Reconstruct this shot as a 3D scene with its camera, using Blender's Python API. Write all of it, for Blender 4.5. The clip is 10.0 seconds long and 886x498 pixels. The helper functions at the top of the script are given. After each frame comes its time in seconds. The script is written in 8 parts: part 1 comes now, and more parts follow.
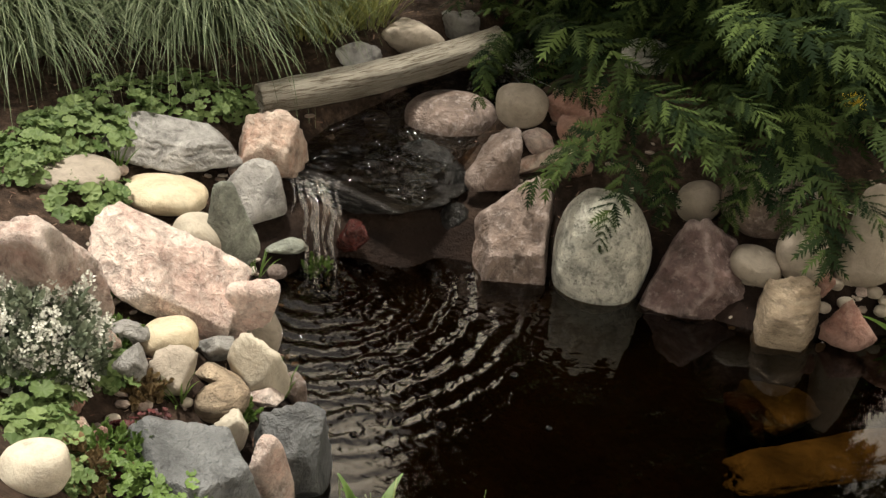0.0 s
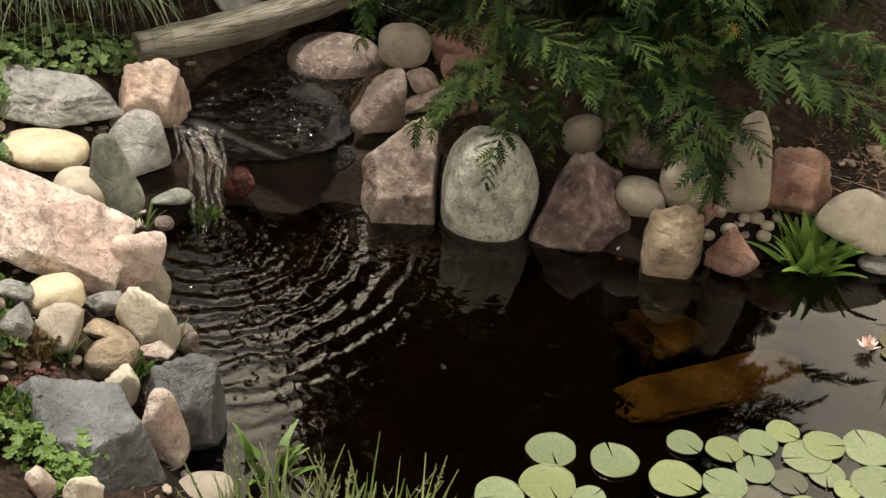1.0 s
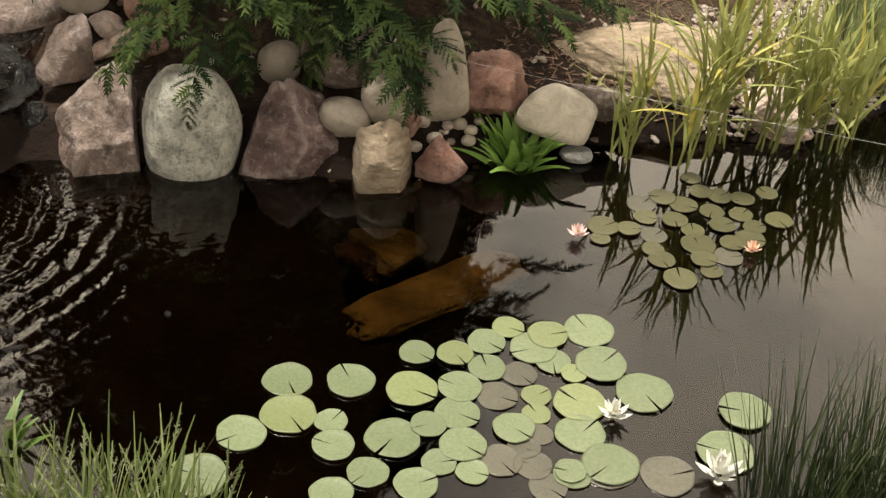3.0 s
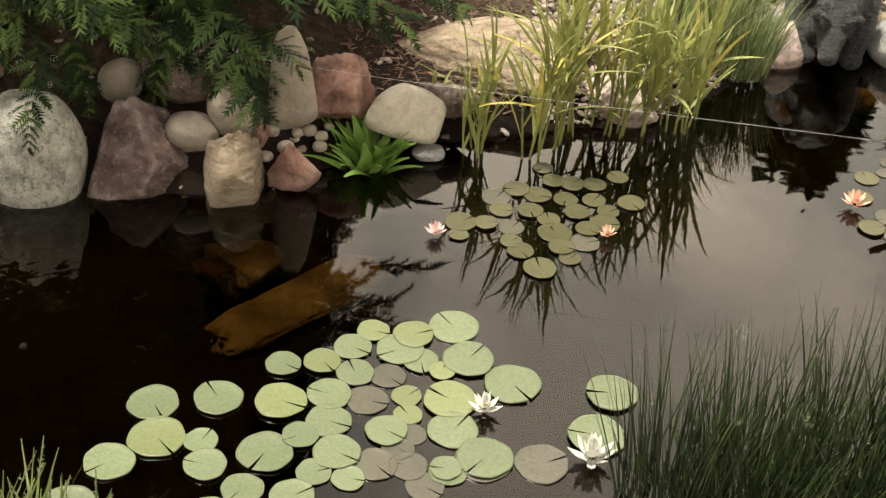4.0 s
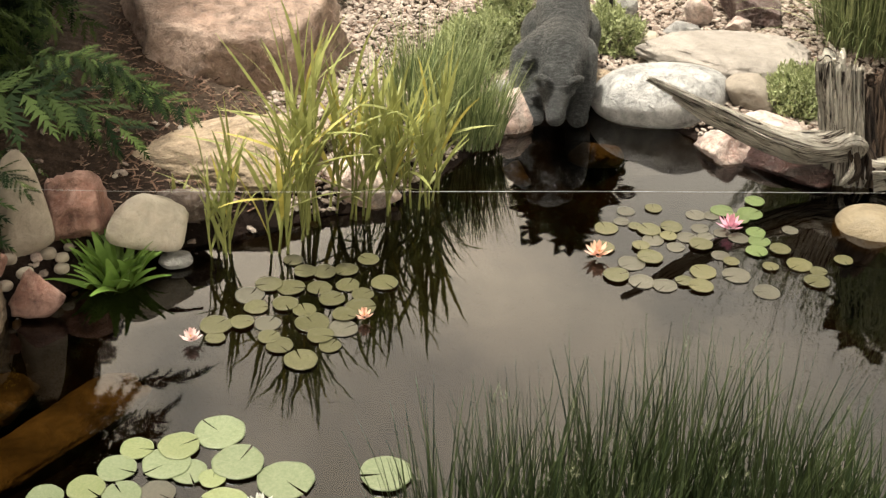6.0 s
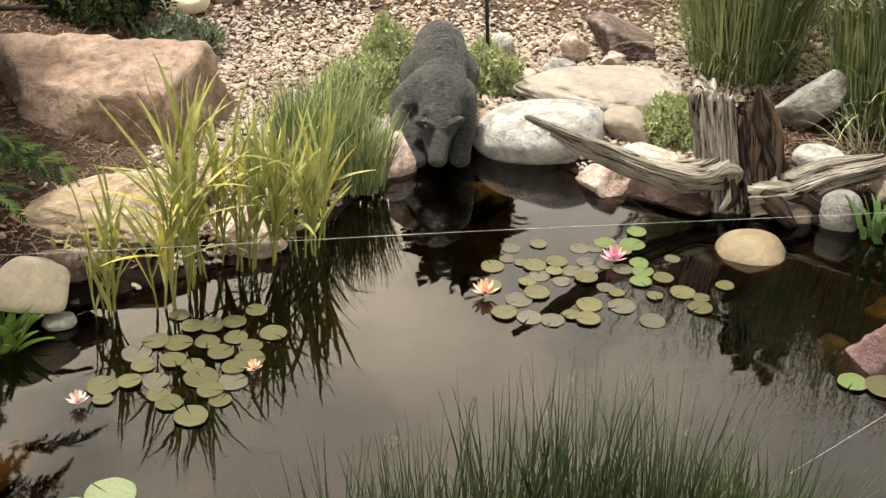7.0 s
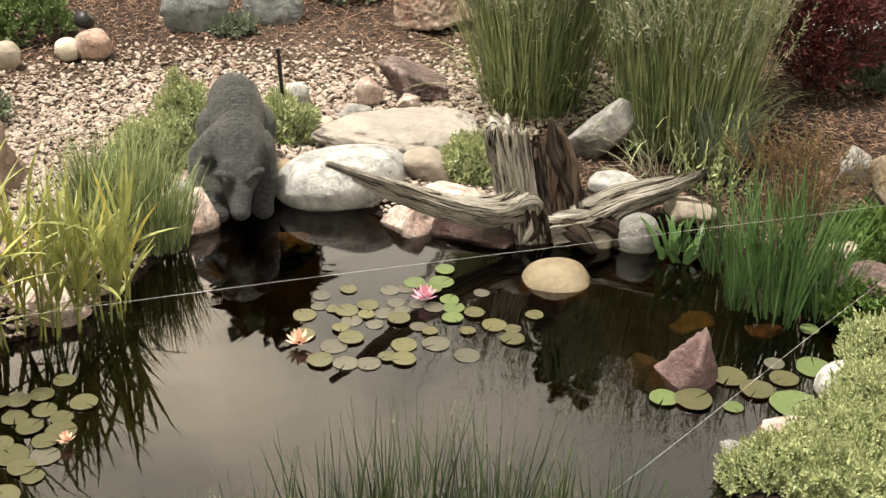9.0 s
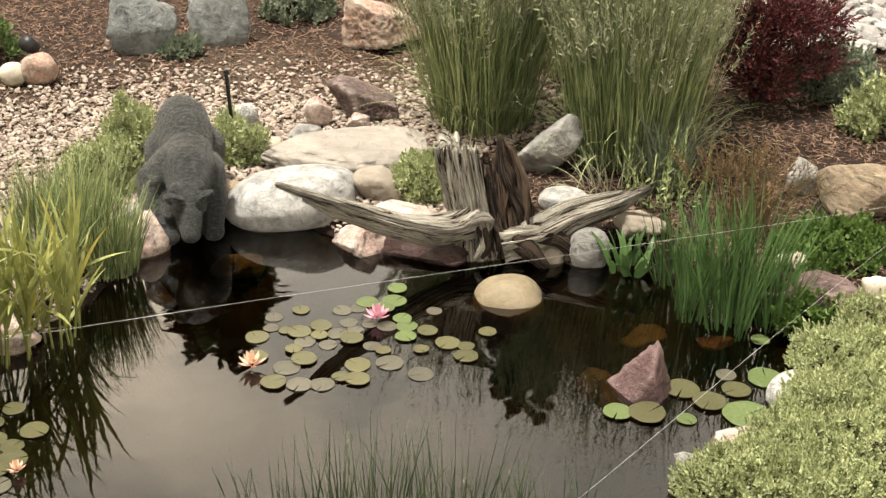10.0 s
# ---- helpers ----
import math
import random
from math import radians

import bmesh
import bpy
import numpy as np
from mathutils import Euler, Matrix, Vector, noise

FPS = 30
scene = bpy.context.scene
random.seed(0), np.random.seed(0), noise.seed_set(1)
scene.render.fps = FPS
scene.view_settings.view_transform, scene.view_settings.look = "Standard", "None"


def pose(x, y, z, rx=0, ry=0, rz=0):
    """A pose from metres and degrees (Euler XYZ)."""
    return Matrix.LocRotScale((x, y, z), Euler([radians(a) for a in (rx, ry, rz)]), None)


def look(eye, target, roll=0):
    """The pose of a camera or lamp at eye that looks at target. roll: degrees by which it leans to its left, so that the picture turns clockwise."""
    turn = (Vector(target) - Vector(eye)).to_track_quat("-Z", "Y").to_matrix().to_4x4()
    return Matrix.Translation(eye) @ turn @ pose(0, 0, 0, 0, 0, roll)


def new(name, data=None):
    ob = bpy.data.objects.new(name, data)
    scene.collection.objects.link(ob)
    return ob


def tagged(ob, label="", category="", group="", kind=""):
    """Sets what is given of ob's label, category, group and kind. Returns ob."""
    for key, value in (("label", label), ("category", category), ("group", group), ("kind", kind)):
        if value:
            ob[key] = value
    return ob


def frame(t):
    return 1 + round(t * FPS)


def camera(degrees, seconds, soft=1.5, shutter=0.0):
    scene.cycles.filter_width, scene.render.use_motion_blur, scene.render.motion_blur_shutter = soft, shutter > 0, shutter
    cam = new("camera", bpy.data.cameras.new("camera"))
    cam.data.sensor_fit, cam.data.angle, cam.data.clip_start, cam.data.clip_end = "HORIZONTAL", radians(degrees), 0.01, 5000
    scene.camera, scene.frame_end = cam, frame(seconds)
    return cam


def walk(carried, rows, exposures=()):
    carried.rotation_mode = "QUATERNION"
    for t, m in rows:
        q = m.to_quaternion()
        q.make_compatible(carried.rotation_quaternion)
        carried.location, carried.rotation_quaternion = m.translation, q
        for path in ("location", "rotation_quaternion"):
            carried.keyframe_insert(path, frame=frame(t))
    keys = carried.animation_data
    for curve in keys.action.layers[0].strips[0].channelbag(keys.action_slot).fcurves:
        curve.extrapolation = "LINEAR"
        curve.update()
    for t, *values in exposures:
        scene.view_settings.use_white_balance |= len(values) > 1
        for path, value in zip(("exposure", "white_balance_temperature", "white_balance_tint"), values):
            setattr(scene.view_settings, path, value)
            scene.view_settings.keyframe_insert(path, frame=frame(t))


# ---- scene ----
cam = camera(36.0, 10.0, soft=1.4)
# seconds, eye x y z, yaw, pitch, roll (degrees; roll leans to the right)
PATH = [
    (0.0, -0.111, -0.053, 2.083, 31.77, -31.63, -4.07),
    (0.5, -0.098, -0.043, 2.086, 29.37, -32.80, -4.21),
    (1.0, -0.082, -0.035, 2.095, 26.67, -33.90, -4.32),
    (1.5, -0.072, -0.028, 2.102, 23.44, -34.85, -4.43),
    (2.0, -0.067, -0.016, 2.095, 19.88, -35.54, -4.56),
    (2.5, -0.056, -0.015, 2.101, 16.34, -36.07, -4.62),
    (4.0, -0.038, -0.006, 2.099, 5.65, -35.66, -4.23),
    (4.5, -0.015, 0.003, 2.098, 2.85, -34.93, -3.72),
    (5.0, 0.000, 0.000, 2.100, 0.00, -33.85, -3.26),
    (5.5, 0.018, -0.004, 2.096, -2.58, -32.56, -2.69),
    (7.0, 0.082, -0.012, 2.120, -9.73, -29.63, -1.62),
    (7.5, 0.086, -0.018, 2.120, -12.33, -28.92, -1.47),
    (8.0, 0.092, -0.017, 2.115, -14.74, -28.39, -1.32),
    (8.5, 0.088, -0.016, 2.114, -16.92, -27.93, -1.44),
    (9.0, 0.082, -0.019, 2.114, -18.76, -27.41, -1.37),
    (9.5, 0.086, -0.019, 2.118, -20.04, -27.01, -1.19),
    (10.0, 0.091, -0.021, 2.117, -20.88, -26.64, -1.17),
]
walk(cam, [(t, pose(x, y, z, 0, 0, yaw) @ pose(0, 0, 0, 90 + pitch, 0, 0) @ pose(0, 0, 0, 0, 0, -roll)) for t, x, y, z, yaw, pitch, roll in PATH],
     [(0.0, 0.4), (2.5, 0.5), (5.0, 0.7), (10.0, 0.8)])

# ---- daylight under a hazy, cloudy sky ----
world = bpy.data.worlds.new("sky")
scene.world = world
world.use_nodes = True
wn, wl = world.node_tree.nodes, world.node_tree.links
wn.clear()
sky = wn.new("ShaderNodeTexSky")
sky.sky_type, sky.sun_disc = "NISHITA", False
sky.sun_elevation, sky.sun_rotation = radians(74), radians(280)
sky_bg = wn.new("ShaderNodeBackground")
sky_bg.inputs[1].default_value = 0.08
wl.new(sky.outputs[0], sky_bg.inputs[0])
w_co = wn.new("ShaderNodeTexCoord")
w_noise = wn.new("ShaderNodeTexNoise")
w_noise.inputs["Scale"].default_value, w_noise.inputs["Detail"].default_value = 3.2, 5
w_noise.inputs["Roughness"].default_value = 0.5
wl.new(w_co.outputs["Generated"], w_noise.inputs["Vector"])
w_ramp = wn.new("ShaderNodeValToRGB")
w_ramp.color_ramp.elements[0].position, w_ramp.color_ramp.elements[1].position = 0.42, 0.58
w_ramp.color_ramp.elements[0].color, w_ramp.color_ramp.elements[1].color = (0.49, 0.45, 0.38, 1), (1.05, 0.90, 0.69, 1)
wl.new(w_noise.outputs["Fac"], w_ramp.inputs["Fac"])
cloud_bg = wn.new("ShaderNodeBackground")
cloud_bg.inputs[1].default_value = 3.8
# haze: bright and warm towards the horizon, thinner and bluer overhead
w_sep = wn.new("ShaderNodeSeparateXYZ")
wl.new(w_co.outputs["Generated"], w_sep.inputs[0])
w_haze = wn.new("ShaderNodeValToRGB")
w_haze.color_ramp.elements[0].position, w_haze.color_ramp.elements[1].position = 0.46, 0.82
w_haze.color_ramp.elements[0].color, w_haze.color_ramp.elements[1].color = (1, 0.98, 0.94, 1), (0.19, 0.20, 0.225, 1)
wl.new(w_sep.outputs["Z"], w_haze.inputs["Fac"])
w_mul = wn.new("ShaderNodeMix")
w_mul.data_type, w_mul.blend_type = "RGBA", "MULTIPLY"
w_mul.inputs[0].default_value = 1.0
wl.new(w_ramp.outputs["Color"], w_mul.inputs[6]), wl.new(w_haze.outputs["Color"], w_mul.inputs[7])
# bright sky beyond the pond, unseen sky behind dimmed to darken near faces
w_side = wn.new("ShaderNodeValToRGB")
w_side.color_ramp.elements[0].position, w_side.color_ramp.elements[1].position = 0.18, 0.72
w_side.color_ramp.elements[0].color, w_side.color_ramp.elements[1].color = (0.50, 0.51, 0.53, 1), (1, 1, 1, 1)
w_half = wn.new("ShaderNodeMapRange")
w_half.inputs["From Min"].default_value, w_half.inputs["From Max"].default_value = -1, 1
wl.new(w_sep.outputs["Y"], w_half.inputs["Value"]), wl.new(w_half.outputs[0], w_side.inputs["Fac"])
w_glow = wn.new("ShaderNodeMix")
w_glow.data_type, w_glow.blend_type = "RGBA", "MULTIPLY"
w_glow.inputs[0].default_value = 1.0
wl.new(w_mul.outputs[2], w_glow.inputs[6]), wl.new(w_side.outputs["Color"], w_glow.inputs[7])
wl.new(w_glow.outputs[2], cloud_bg.inputs[0])
w_mix = wn.new("ShaderNodeMixShader")
w_mix.inputs[0].default_value = 0.92
wl.new(sky_bg.outputs[0], w_mix.inputs[1]), wl.new(cloud_bg.outputs[0], w_mix.inputs[2])
w_out = wn.new("ShaderNodeOutputWorld")
wl.new(w_mix.outputs[0], w_out.inputs[0])

sun = new("sun", bpy.data.lights.new("sun", "SUN"))
sun.data.energy, sun.data.angle, sun.data.color = 5.0, radians(6), (1.0, 0.93, 0.80)
sun.matrix_world = look((-1.4, 2.75, 6.0), (0, 2.5, 0))

# ---- materials ----
def material(name, rough=0.8, spec=0.4):
    m = bpy.data.materials.new(name)
    m.use_nodes = True
    b = m.node_tree.nodes["Principled BSDF"]
    b.inputs["Roughness"].default_value = rough
    b.inputs["Specular IOR Level"].default_value = spec
    return m, m.node_tree.nodes, m.node_tree.links, b


def coords(n, l, shift=True):
    """Object coordinates, moved by each object's own random number."""
    co = n.new("ShaderNodeTexCoord")
    if not shift:
        return co.outputs["Object"]
    info, mul, add = n.new("ShaderNodeObjectInfo"), n.new("ShaderNodeMath"), n.new("ShaderNodeVectorMath")
    mul.operation, mul.inputs[1].default_value = "MULTIPLY", 37.0
    l.new(info.outputs["Random"], mul.inputs[0])
    l.new(co.outputs["Object"], add.inputs[0]), l.new(mul.outputs[0], add.inputs[1])
    return add.outputs[0]


def noise_tex(n, l, vec, scale, detail=4.0, rough=0.55, distort=0.0):
    t = n.new("ShaderNodeTexNoise")
    t.inputs["Scale"].default_value, t.inputs["Detail"].default_value = scale, detail
    t.inputs["Roughness"].default_value, t.inputs["Distortion"].default_value = rough, distort
    l.new(vec, t.inputs["Vector"])
    return t.outputs["Fac"]


def ramp(n, l, fac, *stops):
    r = n.new("ShaderNodeValToRGB")
    e = r.color_ramp.elements
    while len(e) < len(stops):
        e.new(0.5)
    for el, (p, c) in zip(e, stops):
        el.position, el.color = p, (*c, 1) if len(c) == 3 else c
    l.new(fac, r.inputs["Fac"])
    return r.outputs["Color"]


def mix(n, l, fac, a, b, how="MIX"):
    m = n.new("ShaderNodeMix")
    m.data_type, m.blend_type = "RGBA", how
    for socket, value in ((m.inputs[0], fac), (m.inputs[6], a), (m.inputs[7], b)):
        if isinstance(value, (int, float)):
            socket.default_value = value
        elif isinstance(value, tuple):
            socket.default_value = (*value, 1)
        else:
            l.new(value, socket)
    return m.outputs[2]


def bump(n, l, b, height, strength, dist, prior=None):
    k = n.new("ShaderNodeBump")
    k.inputs["Strength"].default_value, k.inputs["Distance"].default_value = strength, dist
    l.new(height, k.inputs["Height"])
    if prior is not None:
        l.new(prior, k.inputs["Normal"])
    l.new(k.outputs[0], b.inputs["Normal"])
    return k.outputs[0]


def vary(n, l, colour, low=0.8, high=1.15):
    """Each object a little lighter or darker."""
    info, rng, hsv = n.new("ShaderNodeObjectInfo"), n.new("ShaderNodeMapRange"), n.new("ShaderNodeHueSaturation")
    rng.inputs["To Min"].default_value, rng.inputs["To Max"].default_value = low, high
    l.new(info.outputs["Random"], rng.inputs["Value"])
    l.new(rng.outputs[0], hsv.inputs["Value"]), l.new(colour, hsv.inputs["Color"])
    return hsv.outputs[0]


def stone(name, base, patch, speck, speck_amount=0.35, grain=90.0, patch_scale=7.0, rough=0.8, relief=0.5, streak=0.0, mottle=1.0, wear_highlight=0.0):
    """Stone: two-tone patches, mineral specks, darker hollows, arrises pale from wear and painted edge highlights, and
    a rough skin.
    """
    m, n, l, b = material(name, rough)
    v = coords(n, l)
    if streak:
        mp = n.new("ShaderNodeMapping")
        mp.inputs["Scale"].default_value, mp.inputs["Rotation"].default_value = (1, 1, streak), (0.3, 0.4, 0)
        l.new(v, mp.inputs["Vector"])
        v2 = mp.outputs[0]
    else:
        v2 = v
    big = noise_tex(n, l, v2, patch_scale, 6, 0.65, 0.8)
    fine = noise_tex(n, l, v, grain, 4, 0.75)
    mid = noise_tex(n, l, v2, grain * 0.3, 6, 0.7, 0.4)
    c = mix(n, l, ramp(n, l, big, (0.38, (0, 0, 0)), (0.60, (1, 1, 1))), base, patch)
    c = mix(n, l, 1.0, c, ramp(n, l, mid, (0.30, (1 - 0.64 * mottle,) * 3), (0.48, (1 - 0.10 * mottle,) * 3), (0.68, (1 + 0.40 * mottle,) * 3)), "MULTIPLY")
    c = mix(n, l, ramp(n, l, fine, (0.53, (0, 0, 0)), (0.66, (speck_amount,) * 3)), c, speck)
    c = mix(n, l, ramp(n, l, fine, (0.30, (speck_amount * 1.2,) * 3), (0.42, (0, 0, 0))), c, tuple(0.3 * k for k in base))
    stain = noise_tex(n, l, v, patch_scale * 0.45, 5, 0.6, 1.0)
    c = mix(n, l, ramp(n, l, stain, (0.52, (0, 0, 0)), (0.70, (0.45,) * 3)), c, tuple(0.55 * k for k in base))
    if wear_highlight:
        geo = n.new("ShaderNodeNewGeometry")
        # pale arrises: broken-edge wear with bright edge highlights put into the colour
        arris = ramp(n, l, geo.outputs["Pointiness"], (0.505, (0, 0, 0)), (0.56, (wear_highlight,) * 3))
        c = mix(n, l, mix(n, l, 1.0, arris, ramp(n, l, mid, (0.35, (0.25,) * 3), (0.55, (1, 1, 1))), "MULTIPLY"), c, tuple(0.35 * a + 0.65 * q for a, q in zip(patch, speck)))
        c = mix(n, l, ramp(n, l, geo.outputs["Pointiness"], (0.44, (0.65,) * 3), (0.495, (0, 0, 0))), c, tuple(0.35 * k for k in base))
    l.new(vary(n, l, c), b.inputs["Base Color"])
    k = bump(n, l, b, mid, 1.0, 0.07 * relief)
    bump(n, l, b, fine, 0.8, 0.014 * relief, k)
    return m


OCHRE = stone("ochre_cobble", (0.20, 0.16, 0.10), (0.26, 0.215, 0.145), (0.30, 0.22, 0.11), 0.25, 50, 5, 0.6, 0.13, 0.0, 0.45)
PINK = stone("pink_granite", (0.50, 0.335, 0.285), (0.64, 0.54, 0.48), (0.76, 0.70, 0.65), 0.5, 70, 5, wear_highlight=0.25)
GREY = stone("grey_stone", (0.24, 0.235, 0.225), (0.33, 0.32, 0.305), (0.38, 0.37, 0.35), 0.3, 60, 8, wear_highlight=0.40)
BASALT = stone("dark_basalt", (0.070, 0.074, 0.077), (0.135, 0.142, 0.146), (0.24, 0.245, 0.25), 0.25, 45, 4, 0.38, 0.45, mottle=0.6, wear_highlight=0.40)
CREAM = stone("cream_cobble", (0.45, 0.40, 0.32), (0.51, 0.465, 0.38), (0.44, 0.37, 0.27), 0.25, 50, 4, 0.7, 0.13, 0.0, 0.45)
YELLOW = stone("yellow_cobble", (0.48, 0.395, 0.27), (0.54, 0.465, 0.335), (0.42, 0.32, 0.2), 0.25, 50, 5, 0.7, 0.13, 0.0, 0.45)
TAN = stone("tan_cobble", (0.26, 0.225, 0.18), (0.33, 0.285, 0.235), (0.20, 0.17, 0.14), 0.3, 60, 5, 0.75, 0.13, 0.0, 0.45)
WHITE = stone("white_granite", (0.45, 0.445, 0.43), (0.52, 0.515, 0.50), (0.25, 0.25, 0.25), 0.4, 60, 7, 0.8, 0.6)
SPECKLED = stone("speckled_granite", (0.46, 0.45, 0.38), (0.58, 0.57, 0.50), (0.15, 0.15, 0.13), 0.75, 70, 6, 0.8, 0.6)
PURPLE = stone("purple_quartzite", (0.092, 0.054, 0.049), (0.150, 0.100, 0.092), (0.50, 0.42, 0.39), 0.28, 40, 8, 0.65, wear_highlight=0.50)
BROWN = stone("brown_quartzite", (0.11, 0.078, 0.062), (0.175, 0.13, 0.108), (0.50, 0.44, 0.42), 0.35, 40, 9, 0.6, wear_highlight=0.25)
RED = stone("red_sandstone", (0.25, 0.125, 0.095), (0.32, 0.18, 0.14), (0.46, 0.33, 0.28), 0.3, 60, 8, wear_highlight=0.50)
ROSE = stone("rose_sandstone", (0.31, 0.205, 0.155), (0.40, 0.29, 0.23), (0.50, 0.40, 0.33), 0.3, 60, 4, wear_highlight=0.5)
SAND = stone("tan_sandstone", (0.40, 0.305, 0.21), (0.47, 0.375, 0.27), (0.40, 0.31, 0.23), 0.3, 60, 6, 0.85, 0.7, 4.0, wear_highlight=0.40)
MAROON = stone("maroon_granite", (0.088, 0.046, 0.046), (0.135, 0.082, 0.080), (0.34, 0.25, 0.24), 0.25, 50, 7, 0.6, 0.4, wear_highlight=0.35)
SLATE = stone("blue_grey_slate", (0.20, 0.22, 0.225), (0.28, 0.30, 0.30), (0.36, 0.375, 0.37), 0.3, 60, 5, wear_highlight=0.3)
SLAB = stone("pale_sandstone", (0.26, 0.235, 0.205), (0.31, 0.28, 0.25), (0.21, 0.185, 0.16), 0.25, 60, 4, 0.85, 0.25, 0.0, 0.4, wear_highlight=0.30)
ORANGE = stone("orange_granite", (0.42, 0.25, 0.185), (0.58, 0.46, 0.38), (0.66, 0.58, 0.51), 0.5, 60, 9, wear_highlight=0.50)
GREEN = stone("grey_green_stone", (0.24, 0.26, 0.22), (0.31, 0.33, 0.28), (0.38, 0.39, 0.35), 0.3, 60, 7)
# near-black: wet stone with the shade of the waterfall hollow mixed in
WET_SHADE = stone("wet_shaded_stone", (0.010, 0.009, 0.008), (0.020, 0.018, 0.016), (0.035, 0.032, 0.03), 0.3, 50, 8, 0.3, 0.9)
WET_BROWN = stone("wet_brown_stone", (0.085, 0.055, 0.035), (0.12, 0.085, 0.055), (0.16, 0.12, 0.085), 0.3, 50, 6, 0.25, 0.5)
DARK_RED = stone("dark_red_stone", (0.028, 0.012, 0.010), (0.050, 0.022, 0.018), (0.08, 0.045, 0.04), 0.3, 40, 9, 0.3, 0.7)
# wet red stone, its colour darkened for the deep shade it sits in
SHADED_RED = stone("shaded_wet_red_stone", (0.035, 0.007, 0.006), (0.06, 0.012, 0.009), (0.07, 0.03, 0.022), 0.3, 40, 9, 0.25, 0.7)
ALGAE = stone("algae_covered_stone", (0.15, 0.115, 0.058), (0.22, 0.175, 0.095), (0.09, 0.065, 0.035), 0.3, 40, 6, 0.8, 0.4)


def foliage(name, dark, light, rough=0.55, scale=14.0, shine=0.3, through_light=0.22, pale_share=1.0):
    """Leaves: each leaf of its own shade, with light passing through."""
    m, n, l, b = material(name, rough, shine)
    geo = n.new("ShaderNodeNewGeometry")
    v = coords(n, l, False)
    own = n.new("ShaderNodeMath")
    own.operation, own.inputs[1].default_value = "POWER", pale_share
    l.new(geo.outputs["Random Per Island"], own.inputs[0])
    c = mix(n, l, own.outputs[0], dark, light)
    c = mix(n, l, ramp(n, l, noise_tex(n, l, v, scale, 3), (0.35, (0, 0, 0)), (0.7, (0.6,) * 3)), c, tuple(0.55 * k for k in dark))
    l.new(c, b.inputs["Base Color"])
    tr, ms = n.new("ShaderNodeBsdfTranslucent"), n.new("ShaderNodeMixShader")
    l.new(c, tr.inputs[0])
    ms.inputs[0].default_value = through_light
    l.new(b.outputs[0], ms.inputs[1]), l.new(tr.outputs[0], ms.inputs[2])
    l.new(ms.outputs[0], n["Material Output"].inputs[0])
    return m


JUNIPER = foliage("feathery_foliage", (0.005, 0.012, 0.004), (0.072, 0.105, 0.030), 0.75, 4.0, 0.06, 0.06, 1.7)
FOUNTAIN = foliage("grey_green_grass", (0.065, 0.10, 0.045), (0.32, 0.385, 0.225), 0.5)
MANTLE = foliage("soft_green_leaf", (0.065, 0.115, 0.03), (0.20, 0.27, 0.10), 0.6)
SEDUM = foliage("yellow_green_sedum", (0.235, 0.275, 0.115), (0.56, 0.60, 0.345), 0.5)
FLAG = foliage("yellow_green_blade", (0.16, 0.20, 0.06), (0.46, 0.46, 0.16), 0.5)
YELLOWED = foliage("yellowed_blade", (0.42, 0.38, 0.08), (0.58, 0.50, 0.14), 0.5)
RUSH = foliage("dark_rush", (0.014, 0.026, 0.009), (0.075, 0.10, 0.036), 0.55, through_light=0.1)
REED = foliage("feather_reed_grass", (0.085, 0.125, 0.045), (0.48, 0.53, 0.26), 0.55)
NEAR_RUSH = foliage("brown_tipped_rush", (0.10, 0.145, 0.045), (0.36, 0.42, 0.16), 0.55)
IRIS = foliage("bright_green_blade", (0.030, 0.070, 0.020), (0.125, 0.215, 0.070), 0.45)
LIME = foliage("lime_green_leaf", (0.10, 0.19, 0.03), (0.27, 0.42, 0.10), 0.45)
FERN = foliage("fresh_green_leaf", (0.07, 0.125, 0.025), (0.16, 0.25, 0.065), 0.5)
SAGE = foliage("grey_green_leaf", (0.12, 0.15, 0.10), (0.27, 0.31, 0.22), 0.65)
BARBERRY = foliage("dark_red_leaf", (0.030, 0.008, 0.009), (0.20, 0.050, 0.048), 0.5, pale_share=1.6)
SEDGE = foliage("rusty_sedge", (0.10, 0.068, 0.03), (0.23, 0.16, 0.08), 0.6)
STRAW = foliage("straw_seed_head", (0.24, 0.26, 0.16), (0.46, 0.47, 0.33), 0.7)
BLOOM = foliage("white_petal", (0.66, 0.66, 0.60), (0.85, 0.85, 0.78), 0.5, 30)
YBLOOM = foliage("yellow_petal", (0.55, 0.42, 0.03), (0.75, 0.6, 0.08), 0.5, 30)
PALEPETAL = foliage("pale_pink_petal", (0.80, 0.52, 0.50), (0.88, 0.74, 0.70), 0.5, 30)
PINKPETAL = foliage("pink_petal", (0.70, 0.28, 0.42), (0.85, 0.55, 0.62), 0.5, 30)
PEACHPETAL = foliage("peach_petal", (0.84, 0.46, 0.32), (0.92, 0.70, 0.58), 0.5, 30)


def bark(name, base, pale, dark, rough=0.85, along=(1, 1, 0.12), scale=34.0):
    m, n, l, b = material(name, rough, 0.2)
    co = n.new("ShaderNodeUVMap")
    mp = n.new("ShaderNodeMapping")
    mp.inputs["Scale"].default_value = (1, 0.12, 1)
    l.new(co.outputs[0], mp.inputs["Vector"])
    g = noise_tex(n, l, mp.outputs[0], scale, 8, 0.7, 0.8)
    c = ramp(n, l, g, (0.42, dark), (0.470, base), (0.55, pale))
    c = mix(n, l, ramp(n, l, noise_tex(n, l, coords(n, l, False), 9, 4), (0.5, (0, 0, 0)), (0.75, (0.5,) * 3)), c, dark)
    l.new(c, b.inputs["Base Color"])
    bump(n, l, b, g, 1.0, 0.08)
    return m


